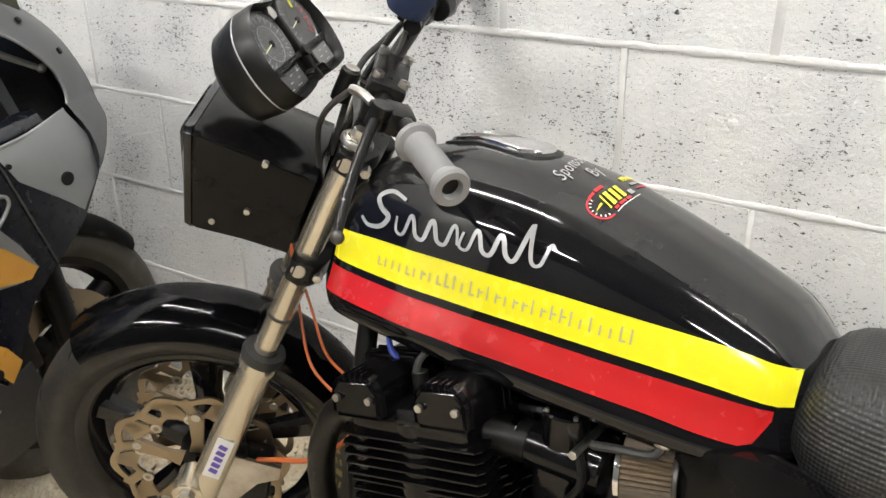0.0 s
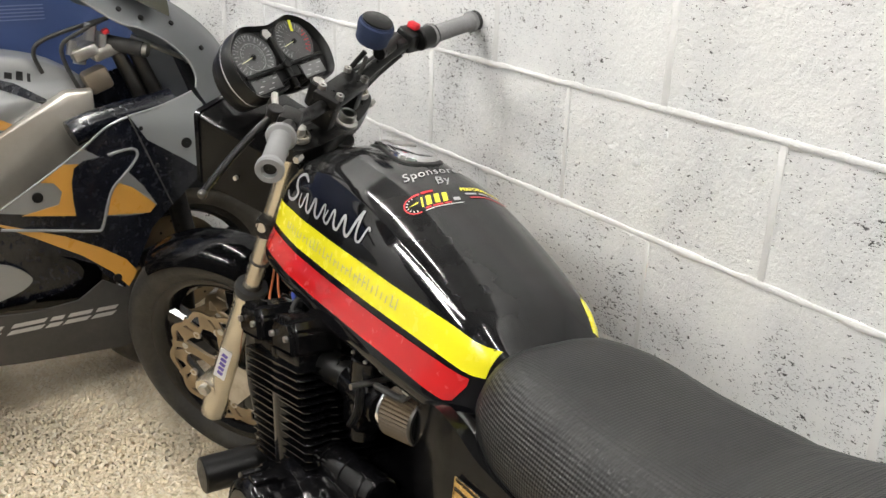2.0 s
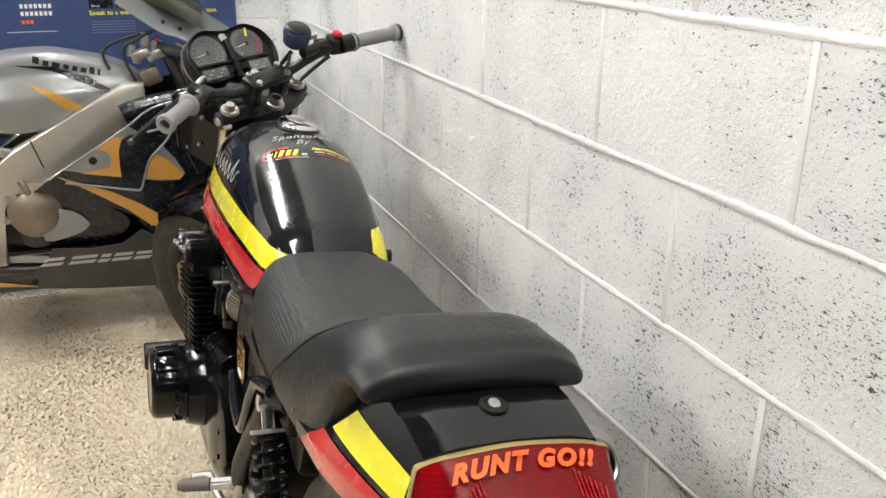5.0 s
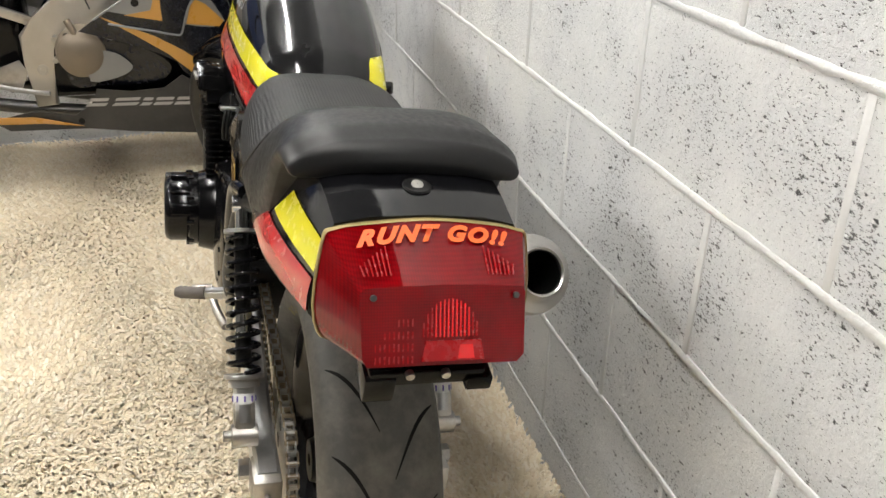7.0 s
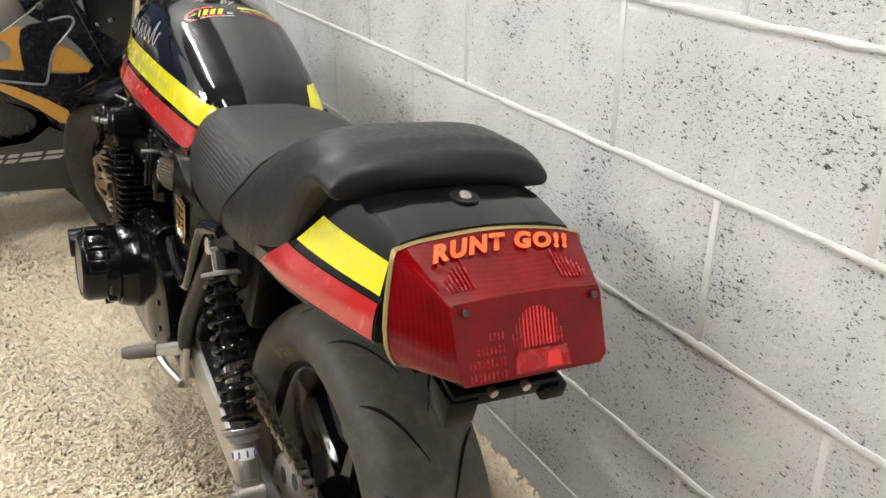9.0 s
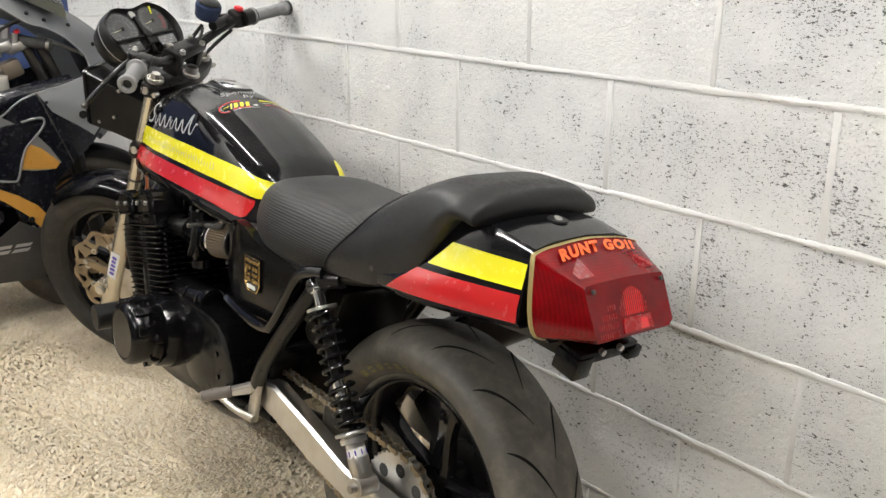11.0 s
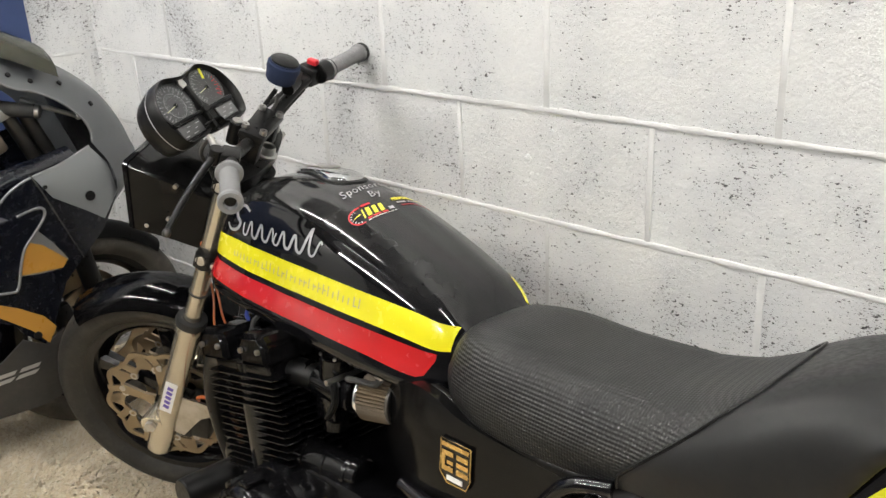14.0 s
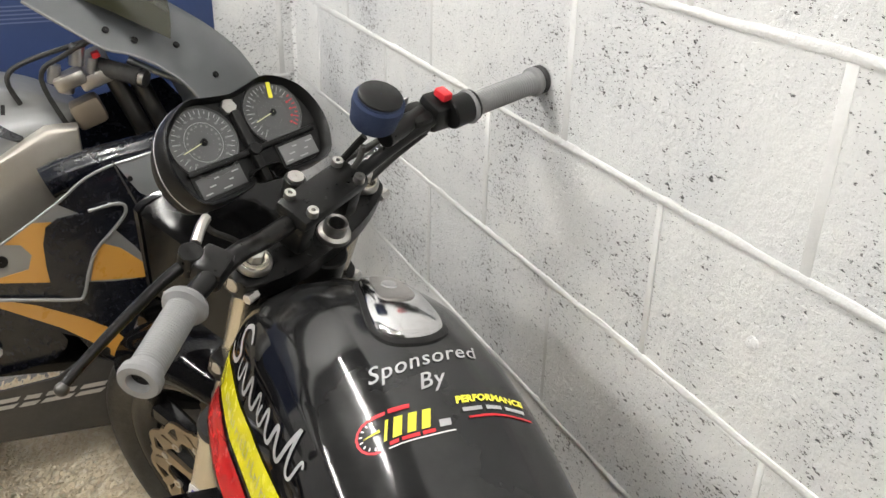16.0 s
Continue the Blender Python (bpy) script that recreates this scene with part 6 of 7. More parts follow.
sweep(bm, [(0.285, -0.12, 0.66), (0.275, -0.125, 0.645), (0.23, -0.13, 0.64), (0.19, -0.118, 0.625)], 0.0055, 8)
part("fuel_hose", bm, RUBBER, engine)
bm = bmesh.new()
rod(bm, (0.20, -0.165, 0.635), (0.20, 0.15, 0.635), 0.005, 10)
part("choke_rod", bm, STEEL, engine)
for y in (-0.152, -0.145):
    bm = bmesh.new()
    sweep(bm, [(0.2, y, 0.635), (0.21, y - 0.006, 0.60), (0.19, y - 0.004, 0.565)], 0.004, 8)
    part("throttle_link", bm, PLASTIC, engine)
# header pipes
for k in range(4):
    y = -0.165 + 0.11 * k
    bm = bmesh.new()
    sweep(bm, [(-0.07, y, 0.60), (-0.14, y * 0.95, 0.57), (-0.185, y * 0.8, 0.45), (-0.165, y * 0.6, 0.30), (-0.08, y * 0.45, 0.21), (0.1, y * 0.35 + 0.03, 0.175), (0.3, 0.05 + y * 0.2, 0.17)], 0.019, 14)
    part("header_pipe", bm, SATIN_BLACK, engine)

# ---- silencer on the wall side ----
exhaust = thing("silencer", Matrix(), "steel silencer on the wall side with a rolled outlet", "")
exhaust.parent = bike
bm = bmesh.new()
sweep(bm, [(0.3, 0.06, 0.17), (0.45, 0.1, 0.18), (0.55, 0.16, 0.26), (0.62, 0.185, 0.40)], 0.026, 16)
part("link_pipe", bm, DARK_STEEL, exhaust)
EX_A, EX_B = Vector((0.60, 0.185, 0.40)), Vector((1.035, 0.217, 0.682))
n = (EX_B - EX_A).length
bm = bmesh.new()
lathe(bm, [(0.026, 0), (0.044, 0.05), (0.05, 0.08), (0.05, n - 0.06), (0.049, n - 0.05)], EX_A, EX_B, 36)
part("silencer_body", bm, DARK_STEEL, exhaust, "dull dark steel silencer sleeve")
bm = bmesh.new()
lathe(bm, [(0.0505, n - 0.07), (0.0565, n - 0.062), (0.0575, n - 0.03), (0.0545, n - 0.018), (0.044, n - 0.012), (0.0385, n - 0.006), (0.037, n), (0.034, n + 0.006), (0.031, n + 0.004), (0.030, n - 0.15)], EX_A, EX_B, 40)
part("silencer_outlet", bm, STEEL, exhaust, "brushed steel end cap with a black bore")
bm = bmesh.new()
lathe(bm, [(0.0298, n), (0.029, n - 0.14), (0.001, n - 0.14)], EX_A, EX_B, 24)
part("bore", bm, PLASTIC, exhaust)

# ---- swingarm, chain, shocks ----
swing = thing("swingarm", Matrix(), "polished alloy box-section swingarm", "")
swing.parent = bike
for side in (-1, 1):
    bm = bmesh.new()
    secs = []
    for x, z, h in ((0.49, 0.352, 0.055), (0.56, 0.35, 0.074), (0.70, 0.318, 0.074), (0.82, 0.294, 0.06), (0.97, 0.29, 0.055)):
        y = side * 0.128
        secs.append([(x, y + a * 0.019, z + b * h / 2) for a, b in ((-0.7, -1), (0.7, -1), (1, -0.8), (1, 0.8), (0.7, 1), (-0.7, 1), (-1, 0.8), (-1, -0.8))])
    loft(bm, secs)
    arm = part("swingarm_beam", bm, ALLOY, swing, "polished alloy beam", 30)
    bm = bmesh.new()
    box(bm, (0.07, 0.045, 0.05), (0.955, side * 0.13, 0.29), bevel=0.008)
    part("axle_block", bm, CAST_ALLOY, arm)
    bm = bmesh.new()
    rod(bm, (0.925, side * 0.15, 0.29), (0.925, side * 0.168, 0.29), 0.016, 6)
    part("axle_nut", bm, STEEL, arm)
    bm = bmesh.new()
    rod(bm, (0.93, side * 0.13, 0.29), (1.02, side * 0.13, 0.288), 0.005, 10)
    rod(bm, (1.0, side * 0.13, 0.288), (1.008, side * 0.13, 0.288), 0.009, 6)
    part("chain_adjuster", bm, STEEL, arm)
    bm = bmesh.new()
    rod(bm, (0.9, side * 0.14, 0.335), (0.9, side * 0.19, 0.335), 0.008, 12)
    part("shock_stud", bm, STEEL, arm)
    top, low = Vector((0.722, side * 0.158, 0.645)), Vector((0.9, side * 0.158, 0.335))
    d = (low - top).normalized()
    L = (low - top).length
    shock = thing("rear_shock", Matrix(), "black coil-over rear shock with bright collars", "")
    shock.parent = bike
    at = lambda s: top + d * s
    bm = bmesh.new()
    rod(bm, top + Vector((0, -0.015, 0)), top + Vector((0, 0.015, 0)), 0.0135, 20)
    rod(bm, at(0.005), at(0.045), 0.0105, 16)
    part("top_eye", bm, CHROME, shock, "chrome top eye")
    bm = bmesh.new()
    rod(bm, at(0.04), at(0.046), 0.028, 28)
    part("top_collar", bm, ALLOY, shock, "bright top collar")
    bm = bmesh.new()
    rod(bm, at(0.045), at(0.25), 0.0125, 18)
    part("damper_body", bm, SATIN_BLACK, shock)
    bm = bmesh.new()
    rod(bm, at(0.165), at(0.2), 0.0138, 18)
    part("damper_rod", bm, CHROME, shock, "chrome damper sleeve")
    bm = bmesh.new()
    xv = d.cross(Vector((0, 1, 0))).normalized()
    yv = d.cross(xv)
    pts = []
    turns = 11
    for k in range(int(turns * 10) + 1):
        a = 2 * math.pi * k / 10
        pts.append(at(0.052 + (0.262 - 0.052) * k / (turns * 10)) + 0.0235 * (math.cos(a) * xv + math.sin(a) * yv))
    sweep(bm, pts, 0.0038, 8, False, 2)
    part("coil_spring", bm, GLOSS_BLACK, shock, "gloss black coil spring")
    bm = bmesh.new()
    lathe(bm, [(0.013, 0), (0.030, 0), (0.031, 0.003), (0.030, 0.006), (0.02, 0.007), (0.024, 0.011), (0.024, 0.019), (0.0165, 0.021)], at(0.264), low, 28)
    part("lower_collar", bm, ALLOY, shock, "bright threaded lower collar")
    bm = bmesh.new()
    rod(bm, at(0.275), at(L - 0.02), 0.0165, 20)
    body = part("lower_body", bm, ALLOY, shock, "bright lower body")
    bm = bmesh.new()
    lathe(bm, [(0.0168, 0), (0.0171, 0.001), (0.0171, 0.015), (0.0168, 0.016)], at(0.293), low, 24)
    label = part("maker_label", bm, WHITE_VINYL, body, "white and purple maker's label")
    for k in range(9):
        a = 2 * math.pi * k / 9
        bm = bmesh.new()
        c = at(0.301) + 0.0171 * (math.cos(a) * xv + math.sin(a) * yv)
        rod(bm, c - d * 0.0045, c + d * 0.0045, 0.0014, 6)
        part("label_stroke", bm, PURPLE_VINYL, label)
    bm = bmesh.new()
    rod(bm, low + Vector((0, -0.02, 0)), low + Vector((0, 0.02, 0)), 0.018, 18)
    box(bm, (0.028, 0.032, 0.05), low - d * 0.03, (0, -30, 0), 0.006)
    part("bottom_eye", bm, CAST_ALLOY, shock)
# sprocket and chain
SP = Vector((0.925, -0.098, 0.29))
bm = bmesh.new()
n = 84
r_out = []
for k in range(n):
    a = 2 * math.pi * k / n
    r = 0.098 if k % 2 else 0.092
    r_out.append((r * math.cos(a), r * math.sin(a)))
m = Matrix(((1, 0, 0, SP.x), (0, 0, 1, SP.y), (0, 1, 0, SP.z), (0, 0, 0, 1)))
prism(bm, r_out, -0.003, 0.003, m)
sprocket = part("sprocket", bm, STEEL, bike, "drilled steel rear sprocket", 0)
for k in range(8):
    a = 2 * math.pi * k / 8
    bm = bmesh.new()
    p = SP + Vector((0.066 * math.cos(a), 0, 0.066 * math.sin(a)))
    rod(bm, p + Vector((0, -0.0034, 0)), p + Vector((0, 0.0034, 0)), 0.013, 14)
    part("sprocket_hole", bm, PLASTIC, sprocket, "", 0)
chain = thing("drive_chain", Matrix(), "greasy brass-coloured drive chain", "")
chain.parent = bike
link_mesh = {}
for kind, off in (("outer", 0.0085), ("inner", 0.006)):
    bm = bmesh.new()
    for s in (-1, 1):
        out = [(p.x, p.y) for p in round_line([(-0.011, 0.0, 0), (-0.008, 0.0065, 0), (0, 0.004, 0), (0.008, 0.0065, 0), (0.011, 0, 0), (0.008, -0.0065, 0), (0, -0.004, 0), (-0.008, -0.0065, 0)], 1)]
        prism(bm, out, s * off - 0.001, s * off + 0.001, Matrix(((1, 0, 0, 0), (0, 0, 1, 0), (0, 1, 0, 0), (0, 0, 0, 1))))
    rod(bm, (0.008, -off, 0), (0.008, off, 0), 0.005, 8)
    rod(bm, (-0.008, -off, 0), (-0.008, off, 0), 0.005, 8)
    ob = part("chain_link", bm, DISC_GOLD if kind == "outer" else STEEL, None)
    link_mesh[kind] = ob.data
    bpy.data.objects.remove(ob)
FS, RF = Vector((0.43, -0.098, 0.36)), 0.038
route = []
RR = 0.099
up = math.atan2(SP.z - FS.z, SP.x - FS.x)
tilt = math.asin((RR - RF) / (SP - FS).length)
a1, a2 = math.pi / 2 + up + tilt, -math.pi / 2 + up - tilt
pf = FS + RF * Vector((math.cos(a1), 0, math.sin(a1)))
pr = SP + RR * Vector((math.cos(a1), 0, math.sin(a1)))
qf = FS + RF * Vector((math.cos(a2), 0, math.sin(a2)))
qr = SP + RR * Vector((math.cos(a2), 0, math.sin(a2)))
for k in range(30):
    route.append(pf.lerp(pr, k / 30))
for k in range(30):
    a = a1 + (a2 - a1) * k / 30
    route.append(SP + RR * Vector((math.cos(a), 0, math.sin(a))))
for k in range(30):
    route.append(qr.lerp(qf, k / 30) - Vector((0, 0, 0.012 * math.sin(math.pi * k / 30))))
pos, acc, last = [], 0.0, route[0]
for p in route[1:]:
    seg = (p - last).length
    while acc + seg >= 0.0159:
        s = (0.0159 - acc) / seg
        q = last.lerp(p, s)
        pos.append((q, (p - last).normalized()))
        last, seg, acc = q, (p - q).length, 0.0
    acc += seg
    last = p
for i, (p, t) in enumerate(pos):
    ob = new("chain_link", link_mesh["outer" if i % 2 else "inner"])
    ob.parent = chain
    ob.matrix_local = Matrix.Translation(p) @ Matrix.Rotation(-math.atan2(t.z, t.x), 4, "Y")

# ---- footpegs ----
for side in (-1, 1):
    peg = thing("footrest", Matrix(), "bright alloy folding footrest and lever", "")
    peg.parent = bike
    bm = bmesh.new()
    secs = [[(0.505 + a * 0.010, side * 0.165, 0.365 + b * 0.011) for a, b in ((-1, -1), (1, -1), (1, 1), (-1, 1))], [(0.490 + a * 0.010, side * 0.208, 0.3594 + b * 0.008) for a, b in ((-1, -1), (1, -1), (1, 1), (-1, 1))]]
    loft(bm, secs)
    bmesh.ops.bevel(bm, geom=bm.edges[:], offset=0.004, segments=2, affect="EDGES")
    part("peg_bar", bm, ALLOY, peg, "bright alloy peg stem")
    bm = bmesh.new()
    n = 0.058
    lathe(bm, [(0.001, 0), (0.011, 0.0)] + [p for j in range(6) for p in ((0.0125, 0.002 + 0.009 * j), (0.0115, 0.006 + 0.009 * j))] + [(0.009, n), (0.001, n + 0.002)], (0.492, side * 0.202, 0.360), (0.470, side * 0.265, 0.352), 16)
    part("peg_rubber", bm, GREY_PEG, peg, "worn grey-brown ribbed rubber")
    bm = bmesh.new()
    rod(bm, (0.515, side * 0.13, 0.366), (0.506, side * 0.17, 0.366), 0.012, 16)
    box(bm, (0.03, 0.012, 0.09), (0.51, side * 0.158, 0.335), (0, 10, 0), 0.004)
    part("peg_hanger", bm, CAST_ALLOY, peg)
    bm = bmesh.new()
    sweep(bm, [(0.52, side * 0.165, 0.30), (0.46, side * 0.18, 0.305), (0.40, side * 0.19, 0.32)], 0.008, 10)
    rod(bm, (0.40, side * 0.185, 0.32), (0.40, side * 0.225, 0.318), 0.009, 12)
    part("pedal", bm, CAST_ALLOY, peg)

# ---- the sports motorcycle by the end wall ----
KX = -1.13
kbike = thing("sports_motorcycle", pose(KX, 0, 0), "grey, navy and ochre faired sports motorcycle facing the block wall", "motorcycle")


def kpart(name, bm, mat, label="", smooth=40, parent=None):
    return part(name, bm, mat, parent or kbike, label, smooth)


def side_x(y, z):
    """Outer face of the right fairing, from the centre plane."""
    return 0.25 - 0.9 * max(0, y + 0.46) ** 1.6 - 0.35 * max(0, 0.42 - z) ** 1.3 - 0.25 * max(0, z - 0.78)


def kpanel(name, outline, mat, off=0.0, thick=0.006, label="", smooth_edge=0, cell=0.03, both=False, parent=None):
    pts = [(p.x, p.y) for p in round_line([(a, b, 0) for a, b in outline], smooth_edge)] if smooth_edge else outline
    for s in ((1, -1) if both else (1,)):
        bm = bmesh.new()
        skin(bm, pts, lambda u, v: (s * (side_x(u, v) + off), u, v), (-s * thick, 0, 0), cell)
        kpart(name, bm, mat, label, 40, parent)


MAIN = [(-0.903, 0.608), (-0.848, 0.643), (-0.75, 0.701), (-0.664, 0.755), (-0.613, 0.792), (-0.564, 0.811), (-0.478, 0.828), (-0.39, 0.852), (-0.35, 0.8), (-0.335, 0.72), (-0.396, 0.645), (-0.473, 0.585), (-0.528, 0.535), (-0.575, 0.443),
        (-0.61, 0.392), (-0.655, 0.44), (-0.67, 0.468), (-0.72, 0.497), (-0.799, 0.528), (-0.909, 0.563), (-0.95, 0.575)]
kpanel("side_fairing", MAIN, NAVY_PAINT, 0, 0.006, "dark navy side fairing with ochre and silver patches", both=True)
kpanel("belly_fairing", [(-1.25, 0.30), (-1.116, 0.328), (-1.0, 0.305), (-0.947, 0.341), (-0.923, 0.392), (-0.82, 0.378), (-0.72, 0.384), (-0.66, 0.425), (-0.61, 0.392), (-0.56, 0.42), (-0.53, 0.33), (-0.55, 0.235), (-0.62, 0.212), (-0.836, 0.235), (-0.964, 0.255), (-1.2, 0.262)], GREY_PLASTIC, 0.002, 0.006, "scuffed charcoal belly fairing", both=True)
kpanel("ochre_strip", [(-1.3, 0.318), (-1.116, 0.308), (-0.98, 0.268), (-1.1, 0.285), (-1.3, 0.292)], OCHRE_PAINT, 0.01, 0.004)
P = 0.0022
kpanel("grey_patch", [(-0.552, 0.815), (-0.478, 0.828), (-0.39, 0.851), (-0.352, 0.8), (-0.338, 0.722), (-0.394, 0.664), (-0.437, 0.698), (-0.495, 0.739), (-0.517, 0.755)], GREY_PAINT, P, 0.002)
kpanel("silver_patch", [(-0.86, 0.634), (-0.75, 0.700), (-0.664, 0.753), (-0.576, 0.693), (-0.538, 0.643), (-0.511, 0.593), (-0.545, 0.575), (-0.588, 0.577), (-0.696, 0.598)], SILVER_PAINT, P, 0.002)
kpanel("ochre_patch", [(-0.764, 0.690), (-0.711, 0.724), (-0.679, 0.721), (-0.699, 0.599), (-0.812, 0.62), (-0.732, 0.633), (-0.722, 0.661), (-0.737, 0.685)], OCHRE_PAINT, 2 * P, 0.002)
kpanel("ochre_patch", [(-0.606, 0.667), (-0.566, 0.647), (-0.514, 0.594), (-0.53, 0.576), (-0.629, 0.588)], OCHRE_PAINT, 2 * P, 0.002)
kpanel("ochre_swoosh", [(-0.888, 0.620), (-0.817, 0.590), (-0.729, 0.553), (-0.651, 0.507), (-0.599, 0.467), (-0.576, 0.431), (-0.6, 0.393), (-0.635, 0.441), (-0.694, 0.495), (-0.793, 0.562)], OCHRE_PAINT, P, 0.002)
kpanel("silver_blade", [(-0.93, 0.50), (-0.905, 0.508), (-0.856, 0.497), (-0.82, 0.47), (-0.81, 0.445), (-0.853, 0.42), (-0.94, 0.41)], SILVER_PAINT, -0.03, 0.004, "", 3)
kpanel("inner_blade", [(-1.0, 0.56), (-0.85, 0.53), (-0.74, 0.49), (-0.69, 0.44), (-0.74, 0.395), (-0.9, 0.39), (-1.0, 0.40)], NAVY_PAINT, -0.045, 0.006, "", 3)
# air scoop: a dark throat with a bright lip
SCOOP = [(-0.86, 0.597), (-0.804, 0.585), (-0.727, 0.569), (-0.667, 0.556), (-0.646, 0.56), (-0.629, 0.611), (-0.61, 0.653), (-0.576, 0.686), (-0.547, 0.722), (-0.557, 0.741), (-0.613, 0.734), (-0.69, 0.715)]
bm = bmesh.new()
skin(bm, [(p.x, p.y) for p in round_line([(-0.69, 0.713, 0), (-0.70, 0.60, 0), (-0.68, 0.565, 0), (-0.65, 0.563, 0), (-0.632, 0.611, 0), (-0.612, 0.655, 0), (-0.58, 0.688, 0), (-0.553, 0.722, 0), (-0.56, 0.737, 0), (-0.613, 0.731, 0)], 3)], lambda u, v: (side_x(u, v) + 0.0075, u, v), (-0.004, 0, 0), 0.03)
kpart("air_scoop", bm, NAVY_PAINT, "dark side air scoop")
bm = bmesh.new()
sweep(bm, [(side_x(u, v) + 0.008, u, v) for u, v in SCOOP[:-1]], 0.0035, 8, False, 4)
kpart("scoop_lip", bm, SILVER_PAINT, "silver scoop edge")
bm = bmesh.new()
sweep(bm, [(side_x(u, v) + 0.001, u, v) for u, v in MAIN[:8]], 0.003, 8, False, 4)
kpart("fairing_lip", bm, SILVER_PAINT)
bm = bmesh.new()
sweep(bm, [(side_x(-0.556 + 0.083 * k / 6, 0.82 - 0.235 * k / 6) + 0.0035, -0.556 + 0.083 * k / 6, 0.82 - 0.235 * k / 6) for k in range(7)], 0.002, 6)
kpart("fairing_seam", bm, RUBBER)
for u, v, r in ((-0.775, 0.657, 0.012), (-0.424, 0.735, 0.013), (-0.53, 0.785, 0.005), (-0.5, 0.69, 0.005), (-0.625, 0.425, 0.01), (-0.985, 0.285, 0.01)):
    bm = bmesh.new()
    rod(bm, (side_x(u, v) - 0.002, u, v), (side_x(u, v) + 0.006, u, v), r, 14)
    kpart("fairing_bolt", bm, PLASTIC)
# maker's strokes, plain
for y, w in ((-0.955, 0.06), (-0.875, 0.075), (-0.79, 0.03), (-0.75, 0.055), (-0.685, 0.05)):
    kpanel("model_bar", [(y - 0.012, 0.335 - 0.04 * (y + 0.95)), (y + w - 0.012, 0.333 - 0.04 * (y + 0.95)), (y + w, 0.343 - 0.04 * (y + 0.95)), (y, 0.345 - 0.04 * (y + 0.95))], SILVER_VINYL, 0.0045, 0.001, cell=0.1)
    kpanel("model_bar", [(y + 0.0, 0.352 - 0.04 * (y + 0.95)), (y + w - 0.002, 0.35 - 0.04 * (y + 0.95)), (y + w + 0.006, 0.36 - 0.04 * (y + 0.95)), (y + 0.008, 0.362 - 0.04 * (y + 0.95))], SILVER_VINYL, 0.0045, 0.001, cell=0.1)

# nose and cockpit rim: skinned from the edge to the centre ridge
EDGE = [(0.215, -0.39, 0.66), (0.235, -0.345, 0.73), (0.235, -0.352, 0.80), (0.215, -0.378, 0.858), (0.205, -0.372, 0.885), (0.2, -0.388, 0.925), (0.2, -0.436, 0.973), (0.2, -0.491, 1.005), (0.2, -0.534, 1.019), (0.195, -0.584, 1.053), (0.19, -0.66, 1.11)]
RIDGE = [(0.0, -0.30, 0.60), (0.0, -0.21, 0.68), (0.0, -0.165, 0.75), (0.0, -0.17, 0.79), (0.0, -0.195, 0.86), (0.0, -0.245, 0.945), (0.0, -0.30, 1.0), (0.0, -0.37, 1.05), (0.0, -0.44, 1.095), (0.0, -0.52, 1.14), (0.0, -0.60, 1.19)]
EDGE_LINE, RIDGE_LINE = round_line(EDGE, 3, False), round_line(RIDGE, 3, False)


def nose_at(i, t, side=1):
    """A point of the nose skin: i along its edge line, t from the edge (0) to the ridge (1)."""
    a, b = EDGE_LINE[i], RIDGE_LINE[i]
    p = a.lerp(b, t)
    bulge = math.sin(math.pi * t)
    return Vector((side * (a.x * (1 - t) ** 0.8 if t < 1 else 0.0), p.y + 0.014 * bulge, p.z + 0.012 * bulge))


for s in (1, -1):
    bm = bmesh.new()
    rows = [[bm.verts.new(nose_at(i, k / 8, s)) for k in range(9)] for i in range(len(EDGE_LINE))]
    for p, q in zip(rows, rows[1:]):
        for k in range(8):
            bm.faces.new((p[k], p[k + 1], q[k + 1], q[k]))
    bmesh.ops.solidify(bm, geom=bm.faces[:], thickness=0.004)
    kpart("nose_fairing", bm, GREY_PAINT, "grey metallic nose fairing")
bm = bmesh.new()
sweep(bm, [Vector(p) + Vector((0.001, 0, 0)) for p in EDGE[3:]], 0.003, 8)
kpart("cockpit_edge", bm, SILVER_PAINT)
for i, t in ((25, 0.16), (22, 0.16), (19, 0.3), (15, 0.3)):
    p = nose_at(i, t)
    n = (nose_at(i, t + 0.02) - p).cross(nose_at(i + 1, t) - p).normalized()
    n = n if n.x > 0 else -n
    bm = bmesh.new()
    rod(bm, p - n * 0.003, p + n * 0.0045, 0.0065, 12)
    kpart("screen_bolt", bm, PLASTIC)
bm = bmesh.new()
secs = []
for y, z, w in ((-0.62, 1.20, 0.13), (-0.52, 1.155, 0.17), (-0.42, 1.10, 0.19)):
    secs.append([(w * math.sin(radians(a)), y + 0.02 * math.cos(radians(a)), z - 0.09 * (1 - math.cos(radians(a)))) for a in range(-80, 81, 16)])
rows = [[bm.verts.new(p) for p in s] for s in secs]
for p, q in zip(rows, rows[1:]):
    for k in range(len(p) - 1):
        bm.faces.new((p[k], p[k + 1], q[k + 1], q[k]))
bmesh.ops.solidify(bm, geom=bm.faces[:], thickness=0.003)
kpart("windscreen", bm, material("smoked_screen", (0.05, 0.05, 0.03), 0.1, coat=0.5), "smoked windscreen")
bm = bmesh.new()
box(bm, (0.18, 0.03, 0.22), (0, -0.31, 0.86), (20, 0, 0), 0.02)
kpart("inner_cowl", bm, PLASTIC)
bm = bmesh.new()
sweep(bm, [(side_x(y, z) - 0.05, y, z) for y, z in ((-0.675, 0.778), (-0.64, 0.79), (-0.57, 0.805), (-0.5, 0.815), (-0.43, 0.825))], 0.032, 20)
kpart("ram_air_duct", bm, NAVY_PAINT, "glossy dark round air duct")

